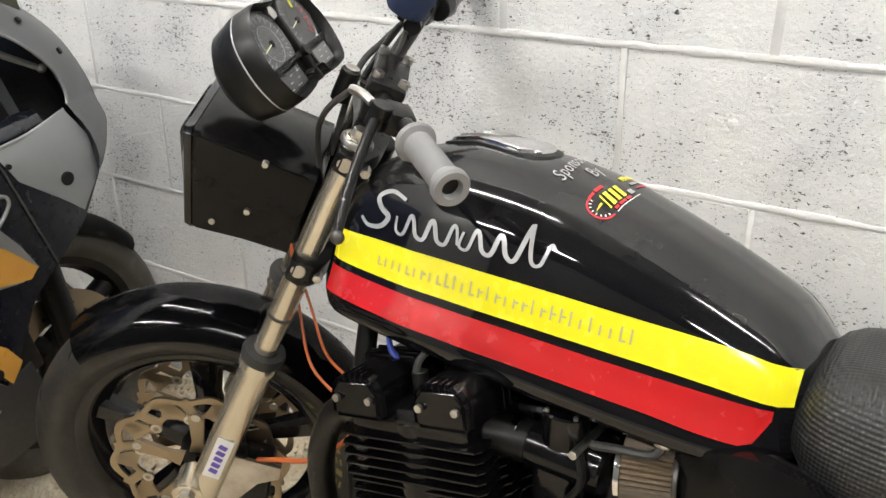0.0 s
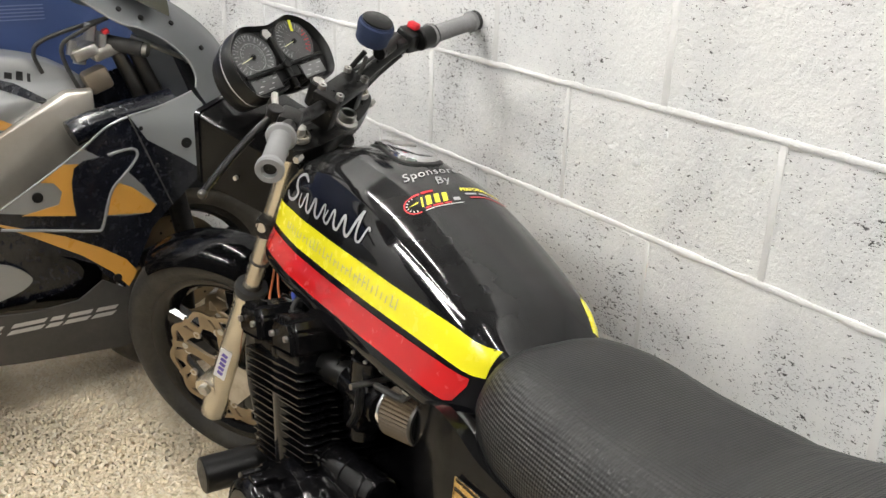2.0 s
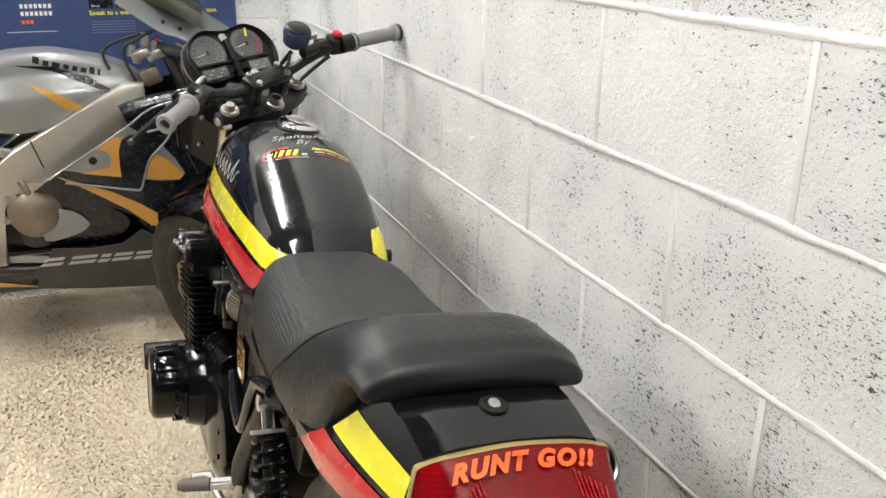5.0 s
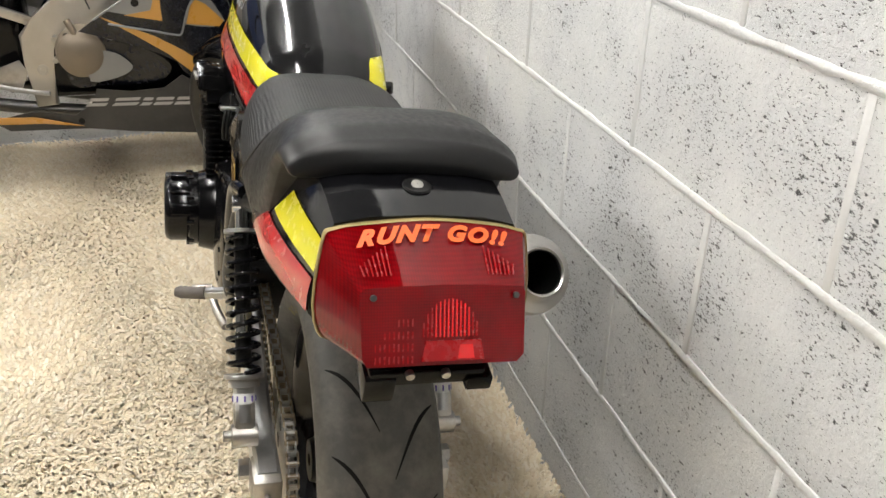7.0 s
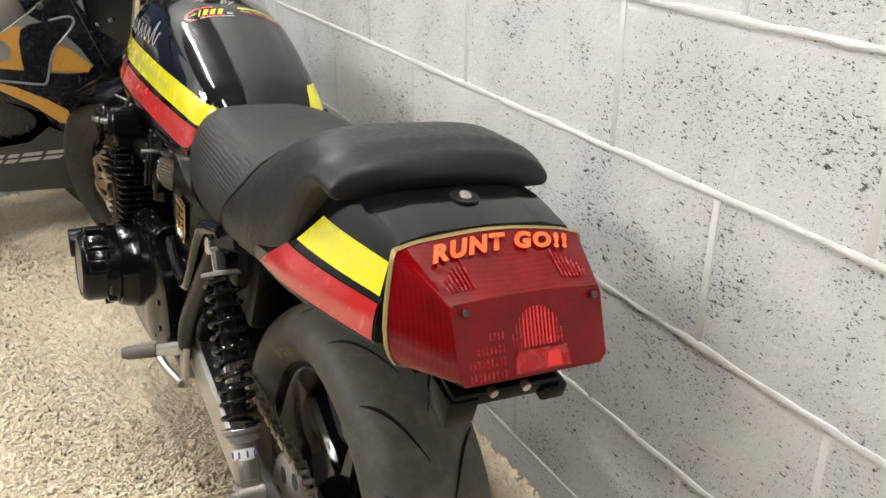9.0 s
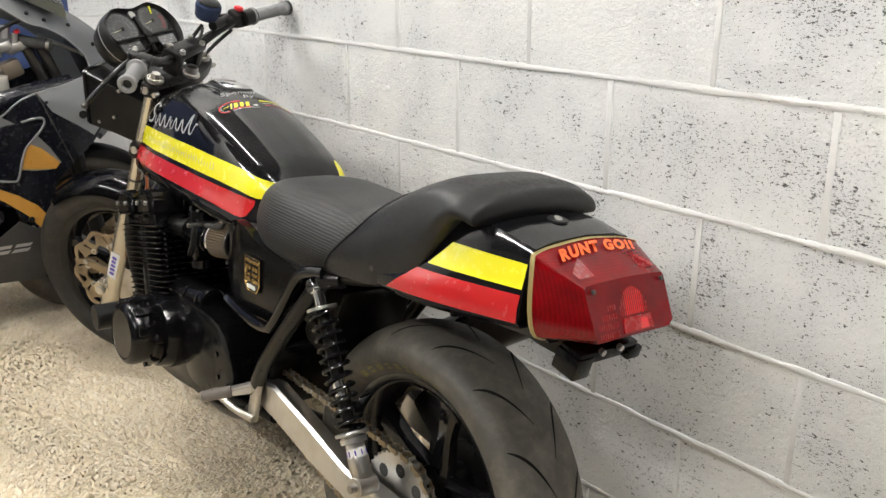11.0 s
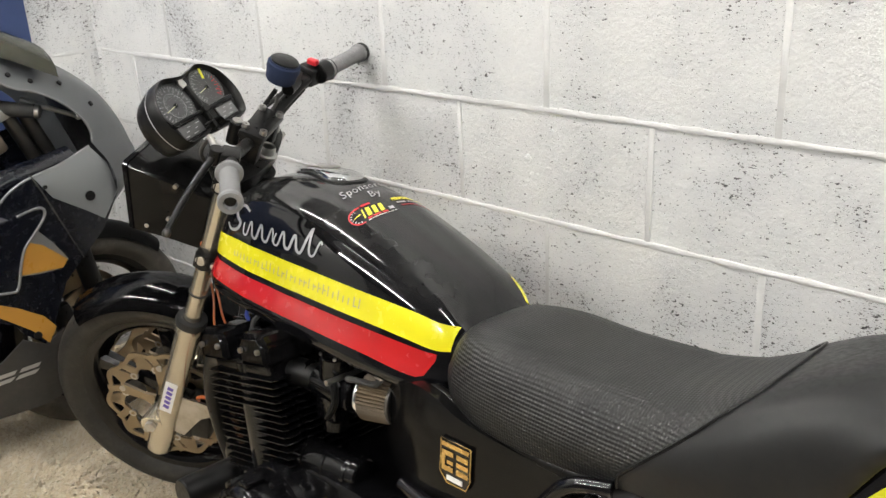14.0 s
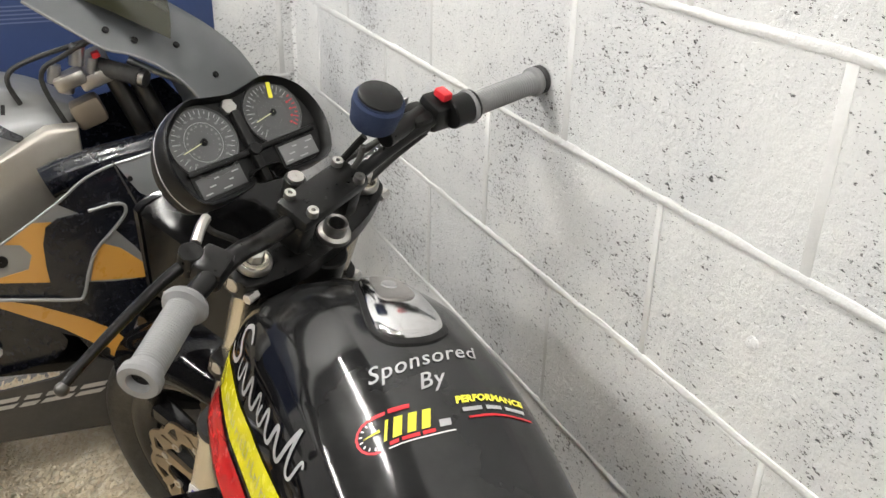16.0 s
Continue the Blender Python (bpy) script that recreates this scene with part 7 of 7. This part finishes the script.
# tank
KT_Y = [-1.125, -1.11, -1.06, -0.98, -0.88, -0.78, -0.68, -0.61, -0.59]
KT_TOP = [0.83, 0.88, 0.925, 0.962, 0.966, 0.95, 0.925, 0.885, 0.868]
KT_LOW = [0.81, 0.765, 0.735, 0.722, 0.73, 0.755, 0.80, 0.845, 0.855]
KT_WIDE = [0.07, 0.09, 0.105, 0.12, 0.125, 0.12, 0.105, 0.085, 0.06]


def ktank_half(y):
    t, b, w = (spline(KT_Y, k, y) for k in (KT_TOP, KT_LOW, KT_WIDE))
    d = t - b
    return [(p.x, p.y) for p in round_line([(0, t, 0), (0.45 * w, t - 0.02 * d, 0), (0.66 * w, t - 0.08 * d, 0), (0.74 * w, t - 0.3 * d, 0), (0.85 * w, t - 0.42 * d, 0), (0.98 * w, t - 0.55 * d, 0), (w, t - 0.75 * d, 0), (0.85 * w, b, 0)], 4, False)]


bm = bmesh.new()
secs = []
for i in range(31):
    y = -1.125 + 0.535 * i / 30
    h = ktank_half(y)
    secs.append([(x, y, z) for x, z in h] + [(-x, y, z) for x, z in h[::-1]][:-1])
loft(bm, secs)
ktank = kpart("fuel_tank", bm, SILVER_PAINT, "brushed silver fuel tank with ochre flash")


def ktank_x(y, z, off):
    h = ktank_half(y)
    for (x0, z0), (x1, z1) in zip(h, h[1:]):
        if z1 <= z <= z0 and z0 - z1 > 1e-6:
            return x0 + (x1 - x0) * (z0 - z) / (z0 - z1) + off
    return h[-1][0]


def on_ktank(name, outline, mat):
    bm = bmesh.new()
    skin(bm, outline, lambda u, v: (ktank_x(u, v, 0.002), u, v), None, 0.02)
    kpart(name, bm, mat, "", 0, ktank)


on_ktank("ochre_flash", [(-0.934, 0.874), (-0.862, 0.846), (-0.782, 0.797), (-0.80, 0.785), (-0.83, 0.79)], OCHRE_PAINT)
on_ktank("black_flash", [(-0.97, 0.925), (-0.86, 0.905), (-0.76, 0.86), (-0.70, 0.83), (-0.70, 0.845), (-0.76, 0.885), (-0.86, 0.918)], NAVY_PAINT)
y = -0.91
for w, h in ((0.02, 0.02), (0.018, 0.014), (0.024, 0.014), (0.018, 0.014), (0.016, 0.014), (0.018, 0.014), (0.016, 0.02), (0.008, 0.018)):
    z = 0.93 - 0.25 * (y + 0.91)
    on_ktank("maker_bar", [(y, z), (y + w * 0.9, z - 0.225 * w), (y + w * 0.9 + 0.003, z + h - 0.225 * w), (y + 0.003, z + h)], PLASTIC)
    y += w + 0.007
# seat
bm = bmesh.new()
secs = []
for y, t, b, w in ((-1.075, 0.74, 0.725, 0.09), (-1.11, 0.83, 0.722, 0.11), (-1.14, 0.875, 0.72, 0.12), (-1.3, 0.872, 0.71, 0.14), (-1.46, 0.895, 0.75, 0.13), (-1.5, 0.9, 0.8, 0.11)):
    secs.append([(-0.95 * w, y, b), (-w, y, b + 0.4 * (t - b)), (-0.8 * w, y, t - 0.01), (0, y, t), (0.8 * w, y, t - 0.01), (w, y, b + 0.4 * (t - b)), (0.95 * w, y, b)])
loft(bm, secs)
kpart("seat", bm, SEAT_VINYL, "black vinyl rider seat")
bm = bmesh.new()
secs = []
for y, t, b, w in ((-1.42, 0.9, 0.76, 0.14), (-1.7, 0.99, 0.84, 0.12), (-1.95, 1.02, 0.93, 0.06)):
    secs.append([(-w, y, b), (-w, y, (t + b) / 2), (-0.7 * w, y, t), (0.7 * w, y, t), (w, y, (t + b) / 2), (w, y, b)])
loft(bm, secs)
kpart("tail_fairing", bm, GREY_PAINT, "grey tail fairing")

# twin-spar frame
for s in (1, -1):
    bm = bmesh.new()
    m = Matrix(((0, 0, s, s * 0.145), (1, 0, 0, 0), (0, 1, 0, 0), (0, 0, 0, 1)))
    prism(bm, [(-1.122, 0.312), (-1.058, 0.316), (-1.051, 0.50), (-1.03, 0.54), (-0.957, 0.552), (-0.793, 0.615), (-0.60, 0.74), (-0.60, 0.862), (-0.66, 0.862), (-0.835, 0.764), (-0.996, 0.682), (-1.091, 0.60), (-1.139, 0.544), (-1.137, 0.451)], -0.045, 0.0, m, 0.008)
    spar = kpart("frame_spar", bm, worn("sand_cast_frame", (0.55, 0.52, 0.47), 0.38, 0.75, dirt=(0.4, 0.36, 0.3), amount=0.5, scale=30), "satin cast alloy frame spar", 30)
    for u, v, r in ((-1.085, 0.435, 0.017), (-1.02, 0.67, 0.006), (-1.112, 0.585, 0.006)):
        bm = bmesh.new()
        lathe(bm, [(0.001, 0.002), (r * 0.45, 0.002), (r * 0.5, 0.006), (r, 0.006), (r, 0)], (s * 0.145, u, v), (s * 0.5, u, v), 20)
        kpart("frame_bolt", bm, STEEL, "", 40, spar)
    bm = bmesh.new()
    sweep(bm, [(s * 0.147, -0.945, 0.708), (s * 0.147, -0.93, 0.66), (s * 0.147, -0.918, 0.62)], 0.0025, 6)
    kpart("weld_seam", bm, RUBBER, "", 40, spar)
    for a, b in (((s * 0.13, -1.0, 0.668), (s * 0.12, -1.55, 0.79)), ((s * 0.13, -1.08, 0.58), (s * 0.12, -1.5, 0.74))):
        bm = bmesh.new()
        t, n = along(a, b)
        box(bm, (0.018, 0.03, n), (0, 0, n / 2), bevel=0.004, m=t)
        kpart("subframe_rail", bm, CAST_ALLOY, "pale alloy subframe rail")
    bm = bmesh.new()
    prism(bm, [(-1.15, 0.47), (-1.13, 0.43), (-1.16, 0.365), (-1.19, 0.37), (-1.27, 0.41), (-1.26, 0.43)], -0.01, 0.0, Matrix(((0, 0, s, s * 0.155), (1, 0, 0, 0), (0, 1, 0, 0), (0, 0, 0, 1))), 0.002)
    kpart("footrest_hanger", bm, CAST_ALLOY, "cast alloy footrest hanger")
    bm = bmesh.new()
    rod(bm, (s * 0.15, -1.24, 0.41), (s * 0.245, -1.24, 0.405), 0.011, 14)
    kpart("footrest", bm, STEEL)
    bm = bmesh.new()
    sweep(bm, [(s * 0.165, -1.26, 0.405), (s * 0.175, -1.18, 0.385), (s * 0.185, -1.10, 0.372), (s * 0.19, -1.07, 0.37)], 0.008, 8)
    kpart("foot_pedal", bm, ALLOY)
    bm = bmesh.new()
    sweep(bm, [(s * 0.06, -0.60, 0.30), (s * 0.08, -0.75, 0.25), (s * 0.1, -1.0, 0.28), (s * 0.12, -1.2, 0.315), (s * 0.13, -1.4, 0.36)], 0.022, 12)
    kpart("exhaust_pipe", bm, DARK_STEEL)
bm = bmesh.new()
box(bm, (0.24, 0.50, 0.30), (0, -0.84, 0.47), (-8, 0, 0), 0.04)
box(bm, (0.28, 0.34, 0.2), (0, -0.95, 0.43), bevel=0.04)
box(bm, (0.2, 0.25, 0.15), (0, -0.72, 0.66), bevel=0.03)
box(bm, (0.2, 0.3, 0.3), (0, -1.28, 0.55), bevel=0.04)
kpart("engine", bm, ENGINE_BLACK, "black engine block")
bm = bmesh.new()
lathe(bm, [(0.082, 0), (0.082, 0.045), (0.078, 0.055), (0.072, 0.085), (0.05, 0.1), (0.001, 0.104)], (0.13, -0.955, 0.495), (0.5, -0.955, 0.495), 36)
clutch = kpart("clutch_cover", bm, BRONZE, "bronze-painted clutch cover")
for k in range(8):
    a = 2 * math.pi * k / 8 + 0.3
    bm = bmesh.new()
    p = Vector((0.165, -0.955 + 0.088 * math.cos(a), 0.495 + 0.088 * math.sin(a)))
    rod(bm, p - Vector((0.03, 0, 0)), p + Vector((0.012, 0, 0)), 0.0085, 10)
    kpart("cover_bolt", bm, STEEL, "", 40, clutch)
bm = bmesh.new()
sweep(bm, [(0.2, -0.985, 0.60), (0.21, -0.968, 0.565), (0.205, -0.955, 0.53)], 0.011, 10)
kpart("clutch_arm", bm, BRONZE)
bm = bmesh.new()
rod(bm, (0.15, -1.22, 0.60), (0.16, -1.5, 0.66), 0.05, 24)
kpart("silencer", bm, BRONZE, "dull bronze silencer")

# cockpit: fork tops, bar, lever, hoses
for y in (-0.528, -0.487):
    bm = bmesh.new()
    rod(bm, (0.085, y, 0.96), (0.085, y + 0.085, 0.74), 0.018, 18)
    kpart("fork_tube", bm, DARK_STEEL, "dull steel fork tube")
bm = bmesh.new()
box(bm, (0.2, 0.07, 0.03), (0.02, -0.55, 0.945), (20, 0, 0), 0.006)
box(bm, (0.05, 0.06, 0.03), (0.1, -0.60, 0.945), (20, 0, 0), 0.008)
kpart("top_yoke", bm, CAST_ALLOY, "cast alloy top yoke")
bm = bmesh.new()
box(bm, (0.055, 0.06, 0.055), (0.085, -0.575, 0.875), (20, 0, 0), 0.01)
kpart("ignition_block", bm, BRONZE, "dull gold ignition block")
bm = bmesh.new()
rod(bm, (0.09, -0.55, 0.965), (0.15, -0.475, 0.948), 0.018, 18)
kpart("grip", bm, RUBBER, "black rubber grip")
bm = bmesh.new()
rod(bm, (0.15, -0.475, 0.948), (0.157, -0.466, 0.946), 0.017, 18)
kpart("bar_end", bm, STEEL)
bm = bmesh.new()
sweep(bm, [(0.11, -0.49, 0.975), (0.125, -0.45, 0.955), (0.13, -0.40, 0.93), (0.133, -0.368, 0.914)], lambda s: 0.0075 - 0.002 * s, 10)
kpart("brake_lever", bm, ALLOY, "polished brake lever")
bm = bmesh.new()
bmesh.ops.create_uvsphere(bm, u_segments=14, v_segments=10, radius=0.009, matrix=Matrix.Translation((0.134, -0.364, 0.912)))
kpart("lever_ball", bm, ALLOY)
bm = bmesh.new()
box(bm, (0.02, 0.016, 0.012), (0.11, -0.548, 0.99), (20, 0, 0), 0.003)
kpart("kill_switch", bm, RED_PLASTIC, "red kill switch")
for p, r, h in (((0.1, -0.63, 0.94), 0.012, 0.035), ((0.1, -0.585, 0.97), 0.014, 0.04), ((0.11, -0.56, 0.955), 0.01, 0.03), ((0.085, -0.61, 0.915), 0.015, 0.03)):
    bm = bmesh.new()
    rod(bm, p, (p[0], p[1] + 0.2 * h, p[2] + h), r, 12)
    kpart("adjuster", bm, ALLOY)
for pts in ([(0.08, -0.694, 0.90), (0.09, -0.708, 0.955), (0.09, -0.663, 0.985), (0.1, -0.536, 1.02)], [(0.09, -0.606, 0.825), (0.1, -0.65, 0.95), (0.11, -0.60, 0.995), (0.11, -0.52, 1.03)]):
    bm = bmesh.new()
    sweep(bm, pts, 0.005, 8)
    kpart("brake_hose", bm, RUBBER)

# wheels
def kwheel(y, radius, width, name):
    w = thing(name, pose(0, y, radius, 0, 0, 90), "black sports wheel", "")
    w.parent = kbike
    bm = bmesh.new()
    rim = radius - 0.078
    lathe(bm, [(p.y, p.x) for p in round_line([(z, r, 0) for r, z in tyre_profile(radius, width, rim)], 2, False)], (0, 0, 0), (0, 1, 0), 64)
    part("tyre", bm, TYRE, w, "black road tyre")
    bm = bmesh.new()
    h = width * 0.33
    lathe(bm, [(rim + 0.004, -h), (rim - 0.015, -h + 0.006), (rim - 0.03, 0), (rim - 0.015, h - 0.006), (rim + 0.004, h)], (0, 0, 0), (0, 1, 0), 56)
    part("rim", bm, SATIN_BLACK, w)
    for k in range(3):
        a = 2 * math.pi * k / 3 + 0.5
        bm = bmesh.new()
        rod(bm, (0, 0, 0), ((rim - 0.02) * math.cos(a), 0, (rim - 0.02) * math.sin(a)), 0.025, 10)
        part("spoke", bm, SATIN_BLACK, w)
    for s in (-1, 1):
        bm = bmesh.new()
        lathe(bm, [(0.09, 0), (0.15, 0), (0.15, 0.005), (0.09, 0.005), (0.09, 0)], (0, s * 0.065, 0), (0, s * 0.2, 0), 48)
        part("brake_disc", bm, DISC_GOLD, w, "drilled brake disc")
        for k in range(20):
            a = 2 * math.pi * k / 20
            bm = bmesh.new()
            r = 0.108 + 0.013 * (k % 3)
            rod(bm, (r * math.cos(a), s * 0.0645, r * math.sin(a)), (r * math.cos(a), s * 0.0705, r * math.sin(a)), 0.004, 8)
            part("drilled_hole", bm, PLASTIC, w, "", 0)


kwheel(-0.385, 0.29, 0.12, "front_wheel")
kwheel(-1.78, 0.31, 0.18, "rear_wheel")
for s in (-1, 1):
    bm = bmesh.new()
    rod(bm, (s * 0.1, -0.44, 0.70), (s * 0.1, -0.375, 0.29), 0.027, 18)
    kpart("fork_leg", bm, SATIN_BLACK)
    bm = bmesh.new()
    box(bm, (0.04, 0.06, 0.11), (s * 0.085, -0.49, 0.36), (14, 0, 0), 0.012)
    kpart("brake_caliper", bm, SATIN_BLACK)
    bm = bmesh.new()
    sweep(bm, [(s * 0.1, -1.15, 0.42), (s * 0.13, -1.4, 0.36), (s * 0.13, -1.78, 0.31)], 0.03, 12)
    kpart("swingarm_beam", bm, CAST_ALLOY)
bm = bmesh.new()
rows = []
for i in range(21):
    a = radians(40 + 110 * i / 20)
    rows.append([bm.verts.new((0.07 * math.sin(radians(b)), -0.385 + (0.31 - 0.05 * (1 - math.cos(radians(b)))) * math.cos(a), 0.29 + (0.31 - 0.05 * (1 - math.cos(radians(b)))) * math.sin(a))) for b in range(-80, 81, 20)])
for p, q in zip(rows, rows[1:]):
    for k in range(len(p) - 1):
        bm.faces.new((p[k], p[k + 1], q[k + 1], q[k]))
bmesh.ops.solidify(bm, geom=bm.faces[:], thickness=0.004)
kpart("front_mudguard", bm, SATIN_BLACK, "satin black front mudguard")
bm = bmesh.new()
box(bm, (0.18, 0.05, 0.26), (0, -0.56, 0.50), (-12, 0, 0), 0.01)
kpart("radiator", bm, SATIN_BLACK)

# ---- banner on the end wall ----
banner_mat = worn("navy_banner_vinyl", (0.028, 0.05, 0.14), 0.45, dirt=(0.05, 0.08, 0.18), amount=0.6, scale=12)
BX = CORNER_X + 0.012


def banner_x(y, z):
    return BX + 0.006 + 0.004 * math.sin(y * 9.0) + 0.003 * math.sin(z * 7 + y * 4) + 0.006 * math.exp(-((y + 0.81 + 0.06 * (1.07 - z)) / 0.012) ** 2)


bm = bmesh.new()
skin(bm, [(-2.1, 0.55), (-0.217, 0.55), (-0.217, 1.78), (-2.1, 1.78)], lambda u, v: (banner_x(u, v), u, v), (-0.002, 0, 0), 0.04)
banner = part("banner", bm, banner_mat, None)
tagged(banner, "creased navy blue vinyl banner with small printed words", "banner")


def print_on(name, bm, mat, label=""):
    part(name, bm, mat, banner, label, 0)


def banner_bar(y, z, w, h, mat):
    bm = bmesh.new()
    skin(bm, [(y, z), (y + w, z), (y + w, z + h), (y, z + h)], lambda u, v: (banner_x(u, v) + 0.002, u, v), None, 0.04)
    print_on("printed_bar", bm, mat)


print_on("banner_line", letters("Speak to a member of", 0.021, lambda u, v: (banner_x(-0.729 + u, 1.02 + v) + 0.002, -0.729 + u, 1.02 + v), 0, 1.08, 0.0004), YELLOW_VINYL, "yellow printed words")
print_on("banner_line", letters("tion.", 0.021, lambda u, v: (banner_x(-0.325 + u, 1.022 + v) + 0.002, -0.325 + u, 1.022 + v), 0, 1.05, 0.0004), YELLOW_VINYL, "yellow printed words")
for y in (-0.727, -0.638, -0.549):
    banner_bar(y, 1.042, 0.08, 0.03, NAVY_PAINT)
    bm = letters(("Street", "Sport", "Com")[[-0.727, -0.638, -0.549].index(y)], 0.011, lambda u, v: (banner_x(y + 0.008 + u, 1.047 + v) + 0.0035, y + 0.008 + u, 1.047 + v))
    print_on("banner_line", bm, WHITE_VINYL, "small white printed words")
for k in range(5):
    banner_bar(-0.725, 0.957 + 0.0095 * k, 0.148, 0.0035, worn("pale_blue_ink", (0.12, 0.15, 0.27), 0.5, amount=0.1))
for k, (w, h) in enumerate(((0.1, 0.014), (0.1, 0.014))):
    for j in range(7):
        banner_bar(-0.95 + 0.015 * j, 1.047 - 0.025 * k, 0.01, h, WHITE_VINYL)
for j in range(3):
    banner_bar(-0.95 + 0.014 * j, 0.995, 0.01, 0.012, ORANGE_VINYL)
banner_bar(-1.0, 0.967, 0.16, 0.002, WHITE_VINYL)
for k in range(5):
    banner_bar(-1.35, 0.878 + 0.009 * k, 0.29, 0.0045, worn("white_print", (0.5, 0.52, 0.58), 0.5, amount=0.3))
for j in range(9):
    banner_bar(-1.235 + 0.0135 * j, 0.944, 0.01, 0.013, WHITE_VINYL)
for j, mat in enumerate((BLUE_RUBBER, WHITE_VINYL, RED_VINYL, OCHRE_PAINT)):
    banner_bar(-1.255 + 0.037 * j, 0.966, 0.028, 0.028, mat)

# ---- shaggy rug ----
def rug():
    bm = bmesh.new()
    box(bm, (4.2, 2.6, 0.008), (0.6, -1.315, 0.004), bevel=0.003)
    ob = tagged(part("rug", bm, RUG, None), "thick cream shag-pile rug covering the garage floor", "rug", kind="stuff")
    rs = np.random.RandomState(4)
    step = 0.0062
    gx, gy = np.meshgrid(np.arange(-1.48, 1.75, step), np.arange(-2.05, -0.012, step))
    x = gx.ravel() + rs.uniform(-step, step, gx.size)
    y = gy.ravel() + rs.uniform(-step, step, gx.size)
    n = x.size
    drift = 2.2 * np.sin(x * 3.1 + 1.3 * np.sin(y * 4.0)) + 1.5 * np.cos(y * 5.3 + x * 2.0)
    ang = drift + rs.normal(0, 0.7, n)
    lean = rs.uniform(0.015, 0.034, n)
    clump = np.sin(x * 170 + 2 * np.sin(y * 60)) * np.sin(y * 150 + 2 * np.sin(x * 70))
    high = rs.uniform(0.013, 0.023, n) * (1.0 + 0.22 * clump)
    wide = rs.uniform(0.0016, 0.0038, n)
    dx, dy = np.cos(ang), np.sin(ang)
    verts = np.zeros((n, 7, 3))
    z0 = 0.006
    for k, (s, h, w) in enumerate(((0.0, 0.0, 1.0), (0.45, 0.75, 1.25), (0.85, 1.0, 0.9))):
        for j, e in enumerate((-1, 1)):
            verts[:, 2 * k + j, 0] = x + dx * lean * s - dy * wide * w * e
            verts[:, 2 * k + j, 1] = y + dy * lean * s + dx * wide * w * e
            verts[:, 2 * k + j, 2] = z0 + high * h
    verts[:, 6, 0], verts[:, 6, 1], verts[:, 6, 2] = x + dx * lean * 1.25, y + dy * lean * 1.25, z0 + high * 0.82
    verts[:, :, 1] = np.minimum(verts[:, :, 1], -0.004)
    base = np.arange(n)[:, None] * 7
    quads = np.concatenate([base + np.array([[0, 1, 3, 2]]), base + np.array([[2, 3, 5, 4]])])
    tris = base + np.array([[4, 5, 6]])
    me = bpy.data.meshes.new("rug_pile")
    me.from_pydata(verts.reshape(-1, 3).tolist(), [], quads.tolist() + tris.tolist())
    me.materials.append(RUG)
    pile = new("rug_pile", me)
    pile.parent = ob
    tagged(pile, kind="stuff")
    return ob


rug()

# ---- wall pieces, last ----
for x, z, r in ((0.178, 0.894, 0.0075), (0.235, 0.955, 0.005)):
    bm = bmesh.new()
    lathe(bm, [(r * 1.25, -0.004), (r * 1.1, 0.002), (r * 0.8, r * 0.4), (r * 0.4, r * 0.55), (0.0005, r * 0.58)], (x, 0, z), (x + 0.02, -0.3, z + 0.03), 14)
    part("paint_lump", bm, BLOCK, wall_north)
bm = bmesh.new()
box(bm, (0.012, 0.012, 2.4), (CORNER_X + 0.001, -0.001, 1.1), (0, 0, 45))
part("corner_joint", bm, BLOCK, wall_north)
wall_pieces(wall_north, wall_frame, CORNER_X, 2.7, Z0, 2.2, 2, 0.0)
wall_pieces(wall_west, end_frame, -2.4, 0.0, Z0, 2.2, 2, -0.04)
